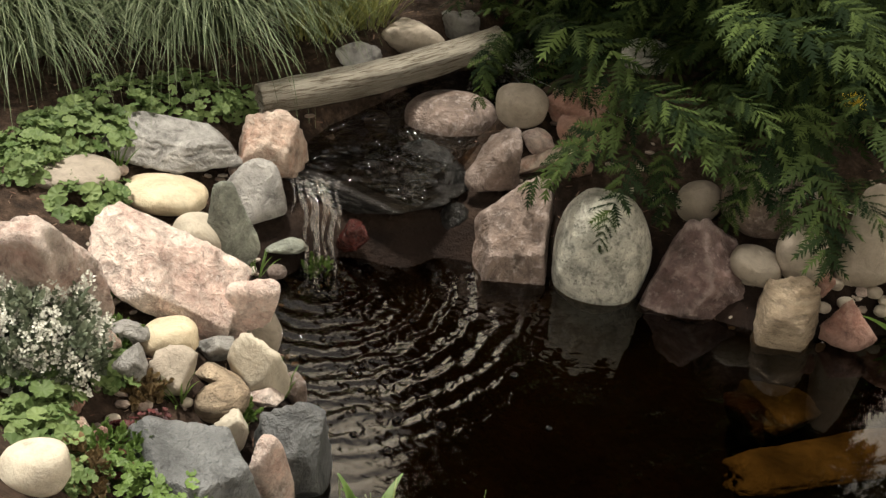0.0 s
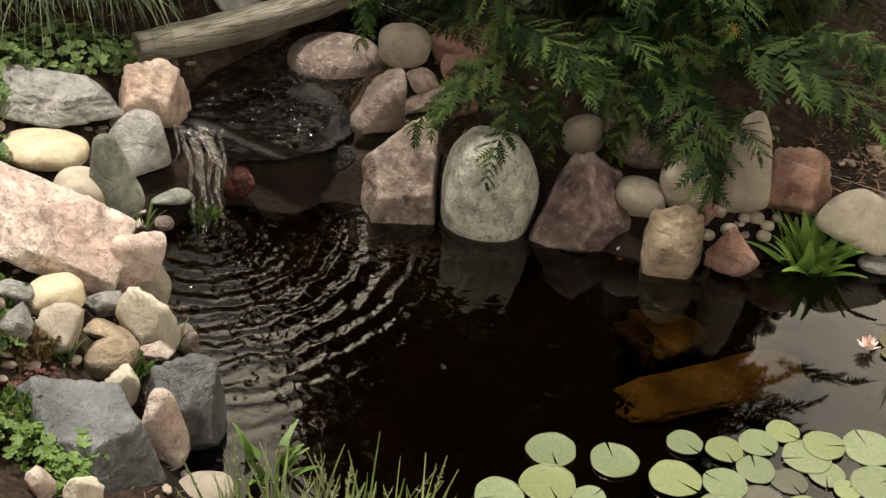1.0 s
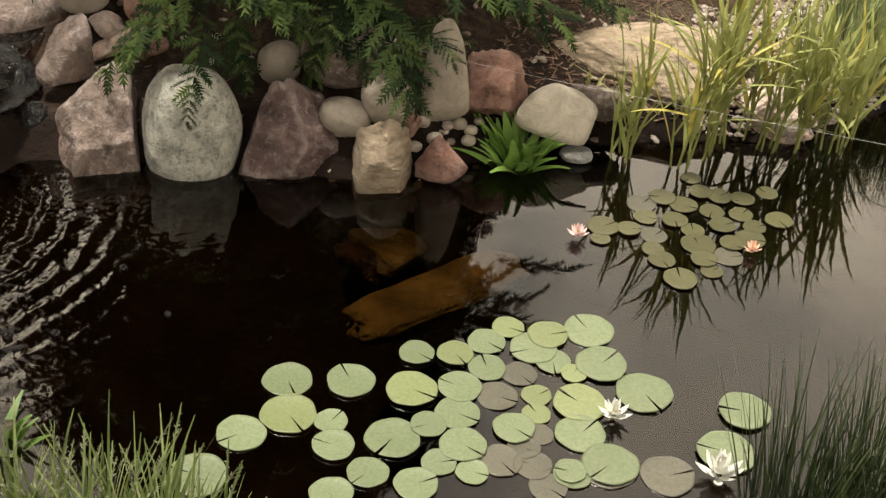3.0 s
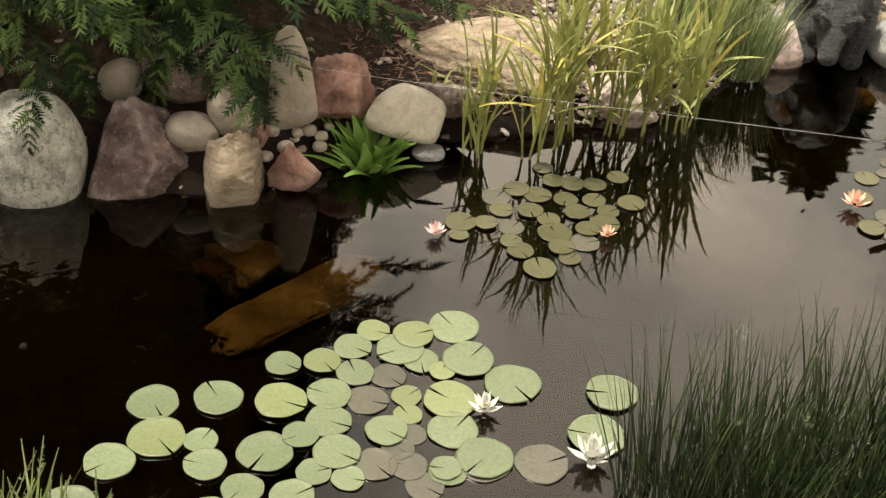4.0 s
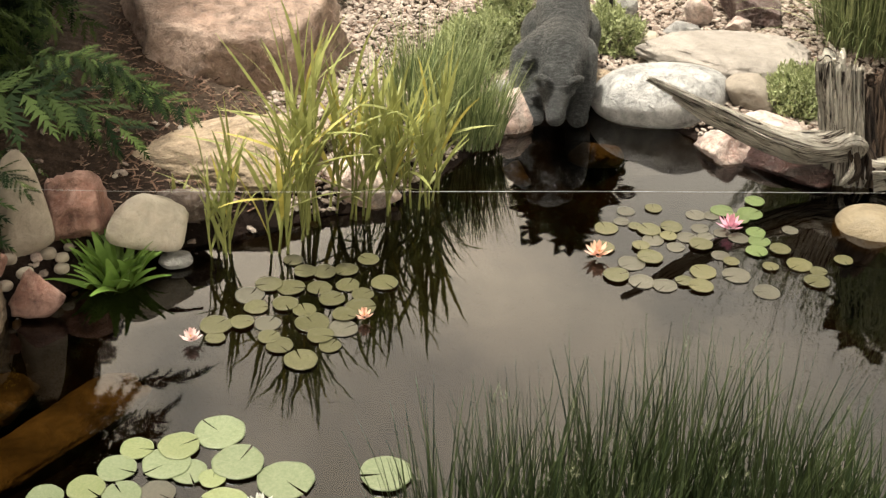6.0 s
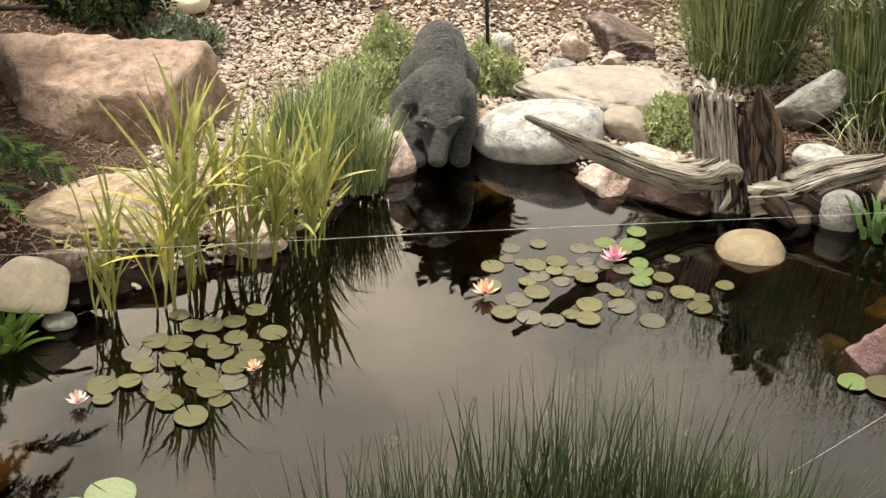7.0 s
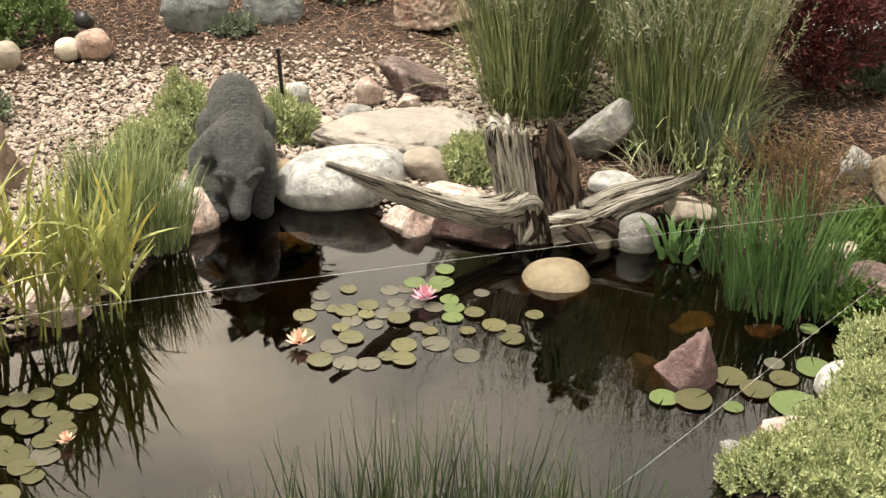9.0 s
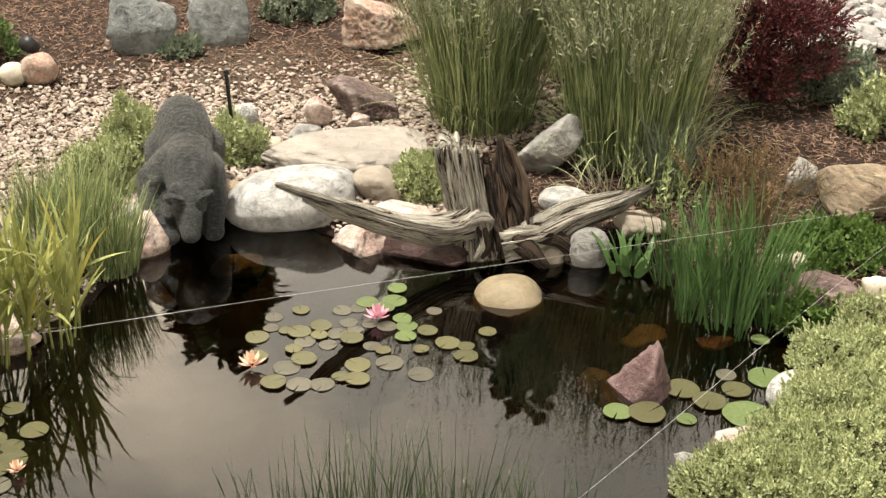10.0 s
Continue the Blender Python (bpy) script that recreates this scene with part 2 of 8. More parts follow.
DRIFT = bark("weathered_driftwood", (0.56, 0.50, 0.41), (0.86, 0.81, 0.71), (0.020, 0.013, 0.009), scale=18.0)
DARKWOOD = bark("dark_decayed_wood", (0.035, 0.022, 0.016), (0.13, 0.095, 0.07), (0.008, 0.005, 0.004), scale=22.0)
BROWNWOOD = bark("brown_heartwood", (0.13, 0.085, 0.058), (0.24, 0.17, 0.12), (0.02, 0.012, 0.008), scale=14.0)
LOGWOOD = bark("weathered_log", (0.46, 0.42, 0.34), (0.62, 0.58, 0.49), (0.20, 0.165, 0.12))
TWIG = bark("brown_bark", (0.07, 0.05, 0.035), (0.12, 0.09, 0.065), (0.03, 0.02, 0.015))


def plain(name, colour, rough=0.5, metal=0.0, grain=60.0, amount=0.25):
    m, n, l, b = material(name, rough)
    g = noise_tex(n, l, coords(n, l), grain, 4)
    l.new(mix(n, l, ramp(n, l, g, (0.35, (0, 0, 0)), (0.7, (amount,) * 3)), colour, tuple(0.5 * k for k in colour)), b.inputs["Base Color"])
    b.inputs["Metallic"].default_value = metal
    return m


BLACK = plain("black_metal", (0.02, 0.02, 0.022), 0.45, 0.3)
LINE = plain("clear_fishing_line", (0.45, 0.44, 0.42), 0.35)
TIMBER = plain("weathered_timber", (0.16, 0.12, 0.09), 0.85, 0, 20, 0.6)


def pads_material(name, base, pale, dull, rough=0.35):
    """Lily pads: veins that run out from the middle, a few brown flecks."""
    m, n, l, b = material(name, rough, 0.4)
    co = n.new("ShaderNodeTexCoord")
    sep, at = n.new("ShaderNodeSeparateXYZ"), n.new("ShaderNodeMath")
    l.new(co.outputs["Object"], sep.inputs[0])
    at.operation = "ARCTAN2"
    l.new(sep.outputs[0], at.inputs[0]), l.new(sep.outputs[1], at.inputs[1])
    sn, mul = n.new("ShaderNodeMath"), n.new("ShaderNodeMath")
    mul.operation, mul.inputs[1].default_value = "MULTIPLY", 14.0
    sn.operation = "SINE"
    l.new(at.outputs[0], mul.inputs[0]), l.new(mul.outputs[0], sn.inputs[0])
    v = coords(n, l)
    c = mix(n, l, ramp(n, l, noise_tex(n, l, v, 14, 3), (0.35, (0, 0, 0)), (0.7, (1, 1, 1))), base, pale)
    c = mix(n, l, ramp(n, l, sn.outputs[0], (0.90, (0, 0, 0)), (1.0, (0.22,) * 3)), c, tuple(min(1, 1.25 * k) for k in pale))
    c = mix(n, l, ramp(n, l, noise_tex(n, l, v, 60, 2), (0.68, (0, 0, 0)), (0.76, (0.6,) * 3)), c, dull)
    l.new(vary(n, l, c, 0.85, 1.15), b.inputs["Base Color"])
    bump(n, l, b, noise_tex(n, l, v, 30, 2), 0.15, 0.01)
    return m


PAD = pads_material("green_lily_pad", (0.110, 0.136, 0.070), (0.150, 0.176, 0.100), (0.21, 0.19, 0.10))
PAD_YELLOW = pads_material("yellow_green_lily_pad", (0.125, 0.150, 0.064), (0.165, 0.185, 0.088), (0.22, 0.18, 0.09))
PAD_DULL = pads_material("drowned_grey_lily_pad", (0.066, 0.062, 0.046), (0.092, 0.086, 0.064), (0.08, 0.07, 0.05))
PAD_SMALL = pads_material("small_green_lily_pad", (0.075, 0.105, 0.035), (0.11, 0.145, 0.055), (0.10, 0.075, 0.045))
PAD_BRONZE = pads_material("bronze_lily_pad", (0.082, 0.078, 0.034), (0.112, 0.104, 0.050), (0.06, 0.042, 0.028))
PAD_OLIVE = pads_material("olive_lily_pad", (0.060, 0.058, 0.026), (0.090, 0.086, 0.042), (0.10, 0.075, 0.045))

# ---- ground, pond bed, water ----
SHORE = [(-1.55, 1.72), (-1.62, 1.92), (-1.80, 2.08), (-1.95, 2.20), (-2.12, 2.38), (-2.10, 2.55), (-1.85, 2.75), (-1.55, 2.86), (-1.15, 2.95),
         (-0.90, 3.00), (-0.75, 3.14), (-0.50, 3.36), (-0.20, 3.50), (0.25, 3.68), (0.50, 4.00), (0.65, 4.18), (0.80, 4.30), (1.00, 4.36),
         (1.15, 4.20), (1.30, 4.05), (1.50, 3.90), (1.85, 3.86), (2.14, 3.62), (2.30, 3.32), (2.42, 3.10), (2.33, 2.85), (2.15, 2.64),
         (1.90, 2.50), (1.60, 2.35), (1.00, 2.00), (0.00, 1.75), (-0.80, 1.60), (-1.30, 1.60)]
STREAM = [(-2.10, 2.62), (-2.22, 2.95), (-2.20, 3.30), (-2.05, 3.75), (-1.95, 4.6)]


def smooth(a, b, v):
    k = np.clip((v - a) / (b - a), 0, 1)
    return k * k * (3 - 2 * k)


def shore_distance(x, y):
    """Metres from the water's edge, minus inside the pond."""
    best, inside = np.full(np.shape(x), 1e9), np.zeros(np.shape(x), bool)
    for (ax, ay), (bx, by) in zip(SHORE, SHORE[1:] + SHORE[:1]):
        k = np.clip(((x - ax) * (bx - ax) + (y - ay) * (by - ay)) / ((bx - ax) ** 2 + (by - ay) ** 2), 0, 1)
        best = np.minimum(best, np.hypot(x - ax - k * (bx - ax), y - ay - k * (by - ay)))
        cross = (ay > y) != (by > y)
        inside ^= cross & (x < (bx - ax) * (y - ay) / ((by - ay) if by != ay else 1e-9) + ax)
    return np.where(inside, -best, best)


def stream_distance(x, y):
    best = np.full(np.shape(x), 1e9)
    for (ax, ay), (bx, by) in zip(STREAM, STREAM[1:]):
        k = np.clip(((x - ax) * (bx - ax) + (y - ay) * (by - ay)) / ((bx - ax) ** 2 + (by - ay) ** 2), 0, 1)
        best = np.minimum(best, np.hypot(x - ax - k * (bx - ax), y - ay - k * (by - ay)))
    return best


def ground_height(x, y):
    x, y = np.asarray(x, float), np.asarray(y, float)
    d = shore_distance(x, y)
    left = smooth(0.2, -1.2, x)
    out = -0.02 + 0.10 * smooth(0, 0.14, d) + left * 0.27 * smooth(0.0, 0.8, d) + 0.10 * smooth(0.4, 3.0, d)
    out = out + 0.34 * smooth(0.2, 1.3, d) * smooth(1.9, 1.0, y)
    out = out + 0.012 * np.sin(3.1 * x + 1.3 * y) * np.sin(2.3 * y - 0.7 * x) * smooth(0.1, 0.5, d)
    bed = -0.02 - 0.50 * smooth(0.0, 0.75, -d) - 0.05 * smooth(0, 0.1, -d)
    z = np.where(d > 0, out, bed)
    cut = smooth(0.26, 0.10, stream_distance(x, y)) * smooth(2.6, 2.75, y)
    return z * (1 - cut) + cut * (0.10 + 0.03 * np.clip(y - 2.8, 0, 2))


def top(x, y):
    return float(ground_height(x, y))


def mesh_object(name, verts, faces, mat, parent=None, label="", smooth_faces=True):
    me = bpy.data.meshes.new(name)
    me.from_pydata(np.asarray(verts, float).tolist(), [], [list(f) for f in faces] if not isinstance(faces, np.ndarray) else faces.tolist())
    me.materials.append(mat)
    if smooth_faces:
        me.polygons.foreach_set("use_smooth", [True] * len(me.polygons))
    me.update()
    ob = new(name, me)
    if parent is not None:
        ob.parent = parent
    if label:
        ob["label"] = label
    return ob


def steps(lo, hi, fine_lo, fine_hi, step):
    """Coordinates that are dense between fine_lo and fine_hi and widen outwards."""
    v = list(np.arange(fine_lo, fine_hi + 1e-6, step))
    s, a = step, v[0]
    while a > lo:
        s *= 1.35
        a -= s
        v.insert(0, a)
    s, a = step, v[-1]
    while a < hi:
        s *= 1.35
        a += s
        v.append(a)
    return np.array(v)


def sheet(xs, ys):
    gx, gy = np.meshgrid(xs, ys)
    n, m = len(xs), len(ys)
    i = np.arange(n * m).reshape(m, n)
    return gx.ravel(), gy.ravel(), np.stack([i[:-1, :-1], i[:-1, 1:], i[1:, 1:], i[1:, :-1]], -1).reshape(-1, 4)


def ground_material():
    """Soil and bark mulch; pale gravel on the flat behind the statue; dark silt under water and, for damp and shade, up
    the low bank.
    """
    m, n, l, b = material("soil_and_mulch", 0.95, 0.2)
    co = n.new("ShaderNodeTexCoord")
    v = co.outputs["Object"]
    sep = n.new("ShaderNodeSeparateXYZ")
    l.new(v, sep.inputs[0])
    soil = ramp(n, l, noise_tex(n, l, v, 26, 8, 0.75), (0.3, (0.012, 0.008, 0.006)), (0.5, (0.042, 0.027, 0.019)), (0.72, (0.12, 0.08, 0.056)))
    grit = ramp(n, l, noise_tex(n, l, v, 48, 6, 0.8), (0.34, (0.08, 0.055, 0.04)), (0.5, (0.22, 0.165, 0.12)), (0.66, (0.42, 0.35, 0.28)))
    wave = noise_tex(n, l, v, 1.3, 3)
    along = n.new("ShaderNodeMath")
    along.operation = "MULTIPLY_ADD"
    along.inputs[1].default_value, along.inputs[2].default_value = 1.2, -0.6
    l.new(wave, along.inputs[0])
    edge = n.new("ShaderNodeMath")
    edge.operation = "ADD"
    l.new(along.outputs[0], edge.inputs[0]), l.new(sep.outputs[1], edge.inputs[1])
    far = ramp(n, l, edge.outputs[0], (0.0, (0, 0, 0)), (1.0, (1, 1, 1)))
    rng = n.new("ShaderNodeMapRange")
    rng.inputs["From Min"].default_value, rng.inputs["From Max"].default_value = 5.2, 5.9
    rng.inputs["To Min"].default_value, rng.inputs["To Max"].default_value = 1, 0
    l.new(edge.outputs[0], rng.inputs["Value"])
    side = n.new("ShaderNodeMapRange")
    side.inputs["From Min"].default_value, side.inputs["From Max"].default_value = -0.6, 0.2
    l.new(sep.outputs[0], side.inputs["Value"])
    both = n.new("ShaderNodeMath")
    both.operation = "MULTIPLY"
    l.new(rng.outputs[0], both.inputs[0]), l.new(side.outputs[0], both.inputs[1])
    near_bank = n.new("ShaderNodeMapRange")
    near_bank.inputs["From Min"].default_value, near_bank.inputs["From Max"].default_value = 3.0, 3.6
    l.new(sep.outputs[1], near_bank.inputs["Value"])
    flat = n.new("ShaderNodeMath")
    flat.operation = "MULTIPLY"
    l.new(both.outputs[0], flat.inputs[0]), l.new(near_bank.outputs[0], flat.inputs[1])
    east = n.new("ShaderNodeMapRange")
    east.inputs["From Min"].default_value, east.inputs["From Max"].default_value = 1.75, 2.3
    east.inputs["To Min"].default_value, east.inputs["To Max"].default_value = 1, 0
    l.new(sep.outputs[0], east.inputs["Value"])
    gravelled = n.new("ShaderNodeMath")
    gravelled.operation = "MULTIPLY"
    l.new(flat.outputs[0], gravelled.inputs[0]), l.new(east.outputs[0], gravelled.inputs[1])
    c = mix(n, l, gravelled.outputs[0], soil, grit)
    # near-black silt climbs to 0.20 m: damp soil plus painted shade between stones
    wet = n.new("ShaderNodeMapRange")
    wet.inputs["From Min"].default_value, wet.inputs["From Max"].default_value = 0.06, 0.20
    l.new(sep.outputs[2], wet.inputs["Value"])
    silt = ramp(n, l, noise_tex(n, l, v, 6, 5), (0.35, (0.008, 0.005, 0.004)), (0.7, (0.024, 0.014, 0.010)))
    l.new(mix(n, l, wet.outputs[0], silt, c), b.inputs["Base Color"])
    bump(n, l, b, noise_tex(n, l, v, 45, 6, 0.7), 0.8, 0.03)
    return m


gx, gy, gf = sheet(steps(-250, 250, -4.2, 4.6, 0.045), steps(-250, 250, 0.6, 8.0, 0.045))
gz = ground_height(gx, gy)
gz = gz + np.array([0.012 * noise.noise((7 * x, 7 * y, 0)) if abs(x) < 6 and abs(y) < 10 else 0 for x, y in zip(gx, gy)])
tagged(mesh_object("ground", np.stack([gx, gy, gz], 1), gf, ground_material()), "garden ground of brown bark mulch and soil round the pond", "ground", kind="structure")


def water_material(name, ripple, rings, tint):
    """Tea-brown clear water: gloss by Fresnel over a tinted see-through body."""
    m, n, l, b = material(name)
    n.remove(b)
    geo = n.new("ShaderNodeNewGeometry")
    v = geo.outputs["Position"]
    body, gloss, fr, ms = n.new("ShaderNodeBsdfTransparent"), n.new("ShaderNodeBsdfGlossy"), n.new("ShaderNodeFresnel"), n.new("ShaderNodeMixShader")
    body.inputs[0].default_value = (*tint, 1)
    gloss.inputs["Color"].default_value, gloss.inputs["Roughness"].default_value = (1, 1, 1, 1), 0.022
    fr.inputs["IOR"].default_value = 1.52
    calm = noise_tex(n, l, v, 5.0, 2, 0.5)
    k1 = n.new("ShaderNodeBump")
    k1.inputs["Strength"].default_value, k1.inputs["Distance"].default_value = 0.10 * ripple, 0.012
    l.new(calm, k1.inputs["Height"])
    last = k1.outputs[0]
    if rings:
        away = n.new("ShaderNodeVectorMath")
        away.operation = "DISTANCE"
        away.inputs[1].default_value = (-2.05, 2.45, 0)
        l.new(v, away.inputs[0])
        fade = n.new("ShaderNodeMapRange")
        fade.inputs["From Min"].default_value, fade.inputs["From Max"].default_value = 0.1, 0.95
        fade.inputs["To Min"].default_value, fade.inputs["To Max"].default_value = 1, 0
        l.new(away.outputs["Value"], fade.inputs["Value"])
        sub = n.new("ShaderNodeVectorMath")
        sub.operation, sub.inputs[1].default_value = "SUBTRACT", (-2.05, 2.45, 0)
        l.new(v, sub.inputs[0])
        wv = n.new("ShaderNodeTexWave")
        wv.wave_type, wv.rings_direction = "RINGS", "SPHERICAL"
        wv.inputs["Scale"].default_value, wv.inputs["Distortion"].default_value = 4.6, 4.0
        wv.inputs["Detail"].default_value, wv.inputs["Detail Scale"].default_value = 3.0, 2.0
        l.new(sub.outputs[0], wv.inputs["Vector"])
        chop = noise_tex(n, l, v, 24, 2, 0.5, 0.5)
        hh, h2 = n.new("ShaderNodeMath"), n.new("ShaderNodeMath")
        hh.operation, h2.operation = "ADD", "MULTIPLY"
        l.new(wv.outputs["Fac"], hh.inputs[0]), l.new(chop, hh.inputs[1])
        l.new(hh.outputs[0], h2.inputs[0]), l.new(fade.outputs[0], h2.inputs[1])
        k2 = n.new("ShaderNodeBump")
        k2.inputs["Strength"].default_value, k2.inputs["Distance"].default_value = 0.45, 0.018
        l.new(h2.outputs[0], k2.inputs["Height"]), l.new(last, k2.inputs["Normal"])
        last = k2.outputs[0]
    else:
        chop2 = noise_tex(n, l, v, 17, 2, 0.5, 1.2)
        k3 = n.new("ShaderNodeBump")
        k3.inputs["Strength"].default_value, k3.inputs["Distance"].default_value = 1.0, 0.045
        l.new(chop2, k3.inputs["Height"]), l.new(last, k3.inputs["Normal"])
        last = k3.outputs[0]
    l.new(last, gloss.inputs["Normal"]), l.new(last, fr.inputs["Normal"])
    l.new(fr.outputs[0], ms.inputs[0]), l.new(body.outputs[0], ms.inputs[1]), l.new(gloss.outputs[0], ms.inputs[2])
    l.new(ms.outputs[0], n["Material Output"].inputs[0])
    return m


WATER = water_material("pond_water", 1.0, True, (0.36, 0.268, 0.145))
BROOK = water_material("brook_water", 9.0, False, (0.30, 0.235, 0.16))
wx, wy, wf = sheet(np.arange(-2.5, 2.85, 0.05), np.arange(1.3, 4.75, 0.05))
keep = shore_distance(wx, wy) < 0.16
wf = wf[keep[wf].all(1)]
used = np.unique(wf)
index = np.zeros(len(wx), int)
index[used] = np.arange(len(used))
tagged(mesh_object("water", np.stack([wx, wy, 0 * wx], 1)[used], index[wf], WATER), "still tea-brown pond water reflecting a cloudy sky", "water", kind="structure")

# ---- builders ----
def ico(level):
    bm = bmesh.new()
    bmesh.ops.create_icosphere(bm, subdivisions=level, radius=1)
    v = np.array([p.co[:] for p in bm.verts])
    f = [[q.index for q in p.verts] for p in bm.faces]
    bm.free()
    return v, np.array(f)


ICO = {k: ico(k) for k in (1, 2, 3, 4, 5)}


def field(v, scale, seed, octaves=3):
    o = Vector((seed * 3.71, seed * 1.93, seed * 7.3))
    return np.array([noise.fractal(Vector(p) * scale + o, 0.8, 2.0, octaves) for p in v])


HEWN = {
    # outward ways of the broken faces (x to the right, y away, z up) and how far out each lies
    "ledge": ((-0.03, -0.46, 0.88, 0.46), (0.06, -0.98, 0.10, 0.60), (-0.86, -0.40, 0.30, 0.72), (0.97, -0.10, 0.15, 0.66), (0.1, 0.95, 0.25, 0.85), (-0.5, 0.3, 0.8, 0.78), (0.0, -0.7, -0.7, 0.80)),
    "wedge": ((-0.42, -0.72, 0.55, 0.52), (0.62, -0.45, 0.62, 0.60), (0.55, -0.80, -0.05, 0.62), (-0.93, 0.10, 0.30, 0.66), (0.85, 0.40, 0.25, 0.80), (0.0, 0.9, 0.4, 0.70), (-0.1, -0.75, -0.65, 0.72)),
    "table": ((0.05, -0.18, 0.98, 0.55), (-0.25, -0.88, 0.35, 0.72), (0.55, -0.75, 0.25, 0.70), (-0.85, -0.2, 0.4, 0.80), (0.90, 0.25, 0.3, 0.82), (0.1, 0.95, 0.2, 0.80), (0.3, -0.4, 0.86, 0.70)),
    "roof": ((-0.60, -0.46, 0.65, 0.40), (0.86, -0.36, 0.36, 0.52), (0.18, -0.97, 0.12, 0.62), (-0.55, -0.83, 0.0, 0.78), (0.6, 0.7, 0.3, 0.62), (-0.3, 0.8, 0.5, 0.62)),
    "bench": ((0.06, -0.16, 0.98, 0.60), (0.08, -0.98, 0.06, 0.72), (0.90, -0.35, 0.15, 0.80), (-0.95, -0.2, 0.2, 0.92), (0.1, 0.95, 0.2, 0.85), (-0.35, -0.85, 0.35, 0.80)),
    "chunk": ((-0.30, -0.40, 0.86, 0.62), (0.45, -0.50, 0.74, 0.64), (0.10, -0.98, 0.10, 0.70), (-0.92, -0.2, 0.2, 0.72), (0.92, -0.25, 0.1, 0.70), (0, 0.9, 0.4, 0.75), (0.1, -0.6, -0.75, 0.75)),
}


def rock_shape(size, style, seed, level):
    """A stone of the given width, depth and height round its own middle. round: worn cobble; block: broken, with facets; slab: flat with ragged edges."""
    rng = np.random.default_rng(seed)
    u, f = ICO[level]
    if style == "round":
        p = 2.35
        r = (np.abs(u[:, 0]) ** p + np.abs(u[:, 1]) ** p + np.abs(u[:, 2]) ** p) ** (-1 / p)
        r = r * (1 + 0.09 * field(u, 0.9, seed, 2) + 0.012 * field(u, 5, seed + 3, 2))
    elif style == "brick":
        p = 4.5
        r = (np.abs(u[:, 0]) ** p + np.abs(u[:, 1]) ** p + np.abs(u[:, 2]) ** p) ** (-1 / p)
        r = r * (1 + 0.12 * field(u, 1.3, seed, 3) + 0.03 * field(u, 5, seed + 3, 3))
    elif style == "worn":
        r = facets(u, rng, 12, 0.72, 1.0, 9)
        r = r * (1 + 0.06 * field(u, 1.0, seed, 2) + 0.012 * field(u, 6, seed + 3, 3))
    elif style == "boulder":
        r = facets(u, rng, 13, 0.66, 1.0, 20)
        r = r * (1 + 0.07 * field(u, 1.1, seed, 3) - 0.11 * np.abs(field(u, 3.4, seed + 5, 5)))
    elif style == "crag":
        r = facets(u, rng, 9, 0.50, 0.92, 70)
        r = r * (1 + 0.05 * field(u, 1.4, seed, 3) - 0.20 * np.abs(field(u, 2.7, seed + 5, 5)))
    elif style in HEWN:
        r = facets(u, rng, 0, 0, 0, 130, HEWN[style])
        r = r * (1 + 0.045 * field(u, 1.3, seed, 3) - 0.07 * np.abs(field(u, 3.6, seed + 5, 5)) + 0.012 * field(u, 9, seed + 2, 3))
    elif style == "slab":
        r = facets(u, rng, 15, 0.66, 1.0, 40)
        r = r * (1 + 0.06 * field(u, 1.5, seed, 3) - 0.10 * np.abs(field(u * np.array([1, 1, 2.2]), 3.2, seed + 5, 4)))
    else:
        r = facets(u, rng, 9, 0.50, 0.92, 70)
        r = r * (1 + 0.035 * field(u, 1.4, seed, 3) - 0.10 * np.abs(field(u, 4.0, seed + 5, 6)))
    v = u * r[:, None]
    lo, hi = v.min(0), v.max(0)
    v = (v - (lo + hi) / 2) / (hi - lo)
    return v * np.array(size), f


def facets(u, rng, count, near, far, sharp, planes=()):
    if planes:
        n, d = np.array(planes)[:, :3], np.array(planes)[:, 3]
        n = np.vstack([n / np.linalg.norm(n, axis=1)[:, None], [[0, 0.1, -0.99]]])
        k = np.maximum(u @ n.T, 1e-4) / np.append(d, 0.8)
        return np.minimum(((k ** sharp).sum(1) + 0.45 ** sharp) ** (-1 / sharp), 1.5)
    n = rng.normal(size=(count, 3))
    n /= np.linalg.norm(n, axis=1)[:, None]
    n = np.vstack([n, rng.normal(size=(1, 3)) * 0 + [[0.1, -0.2, -0.97]]])
    d = np.append(rng.uniform(near, far, count), 0.8)
    k = np.maximum(u @ n.T, 1e-4) / d
    return np.minimum(((k ** sharp).sum(1) + 0.45 ** sharp) ** (-1 / sharp), 1.7)


def rock(name, place, size, turn, style, seed, mat, label, group="", category="rock", level=0):
    level = level or (5 if max(size) > 0.27 and style != "round" else 4 if max(size) > 0.08 else 3)
    v, f = rock_shape(size, style, seed, level)
    ob = mesh_object(name, v, f, mat)
    ob.matrix_world = pose(*place, *turn)
    return tagged(ob, label, category, group)


def spread(v, f, mats):
    """Copies of a small shape at each 4 x 4 matrix of mats, as one set of verts and faces."""
    mats = np.asarray(mats)
    h = np.c_[v, np.ones(len(v))]
    out = np.einsum("nij,vj->nvi", mats, h)[..., :3].reshape(-1, 3)
    return out, (np.asarray(f)[None] + (np.arange(len(mats)) * len(v))[:, None, None]).reshape(-1, np.asarray(f).shape[1])


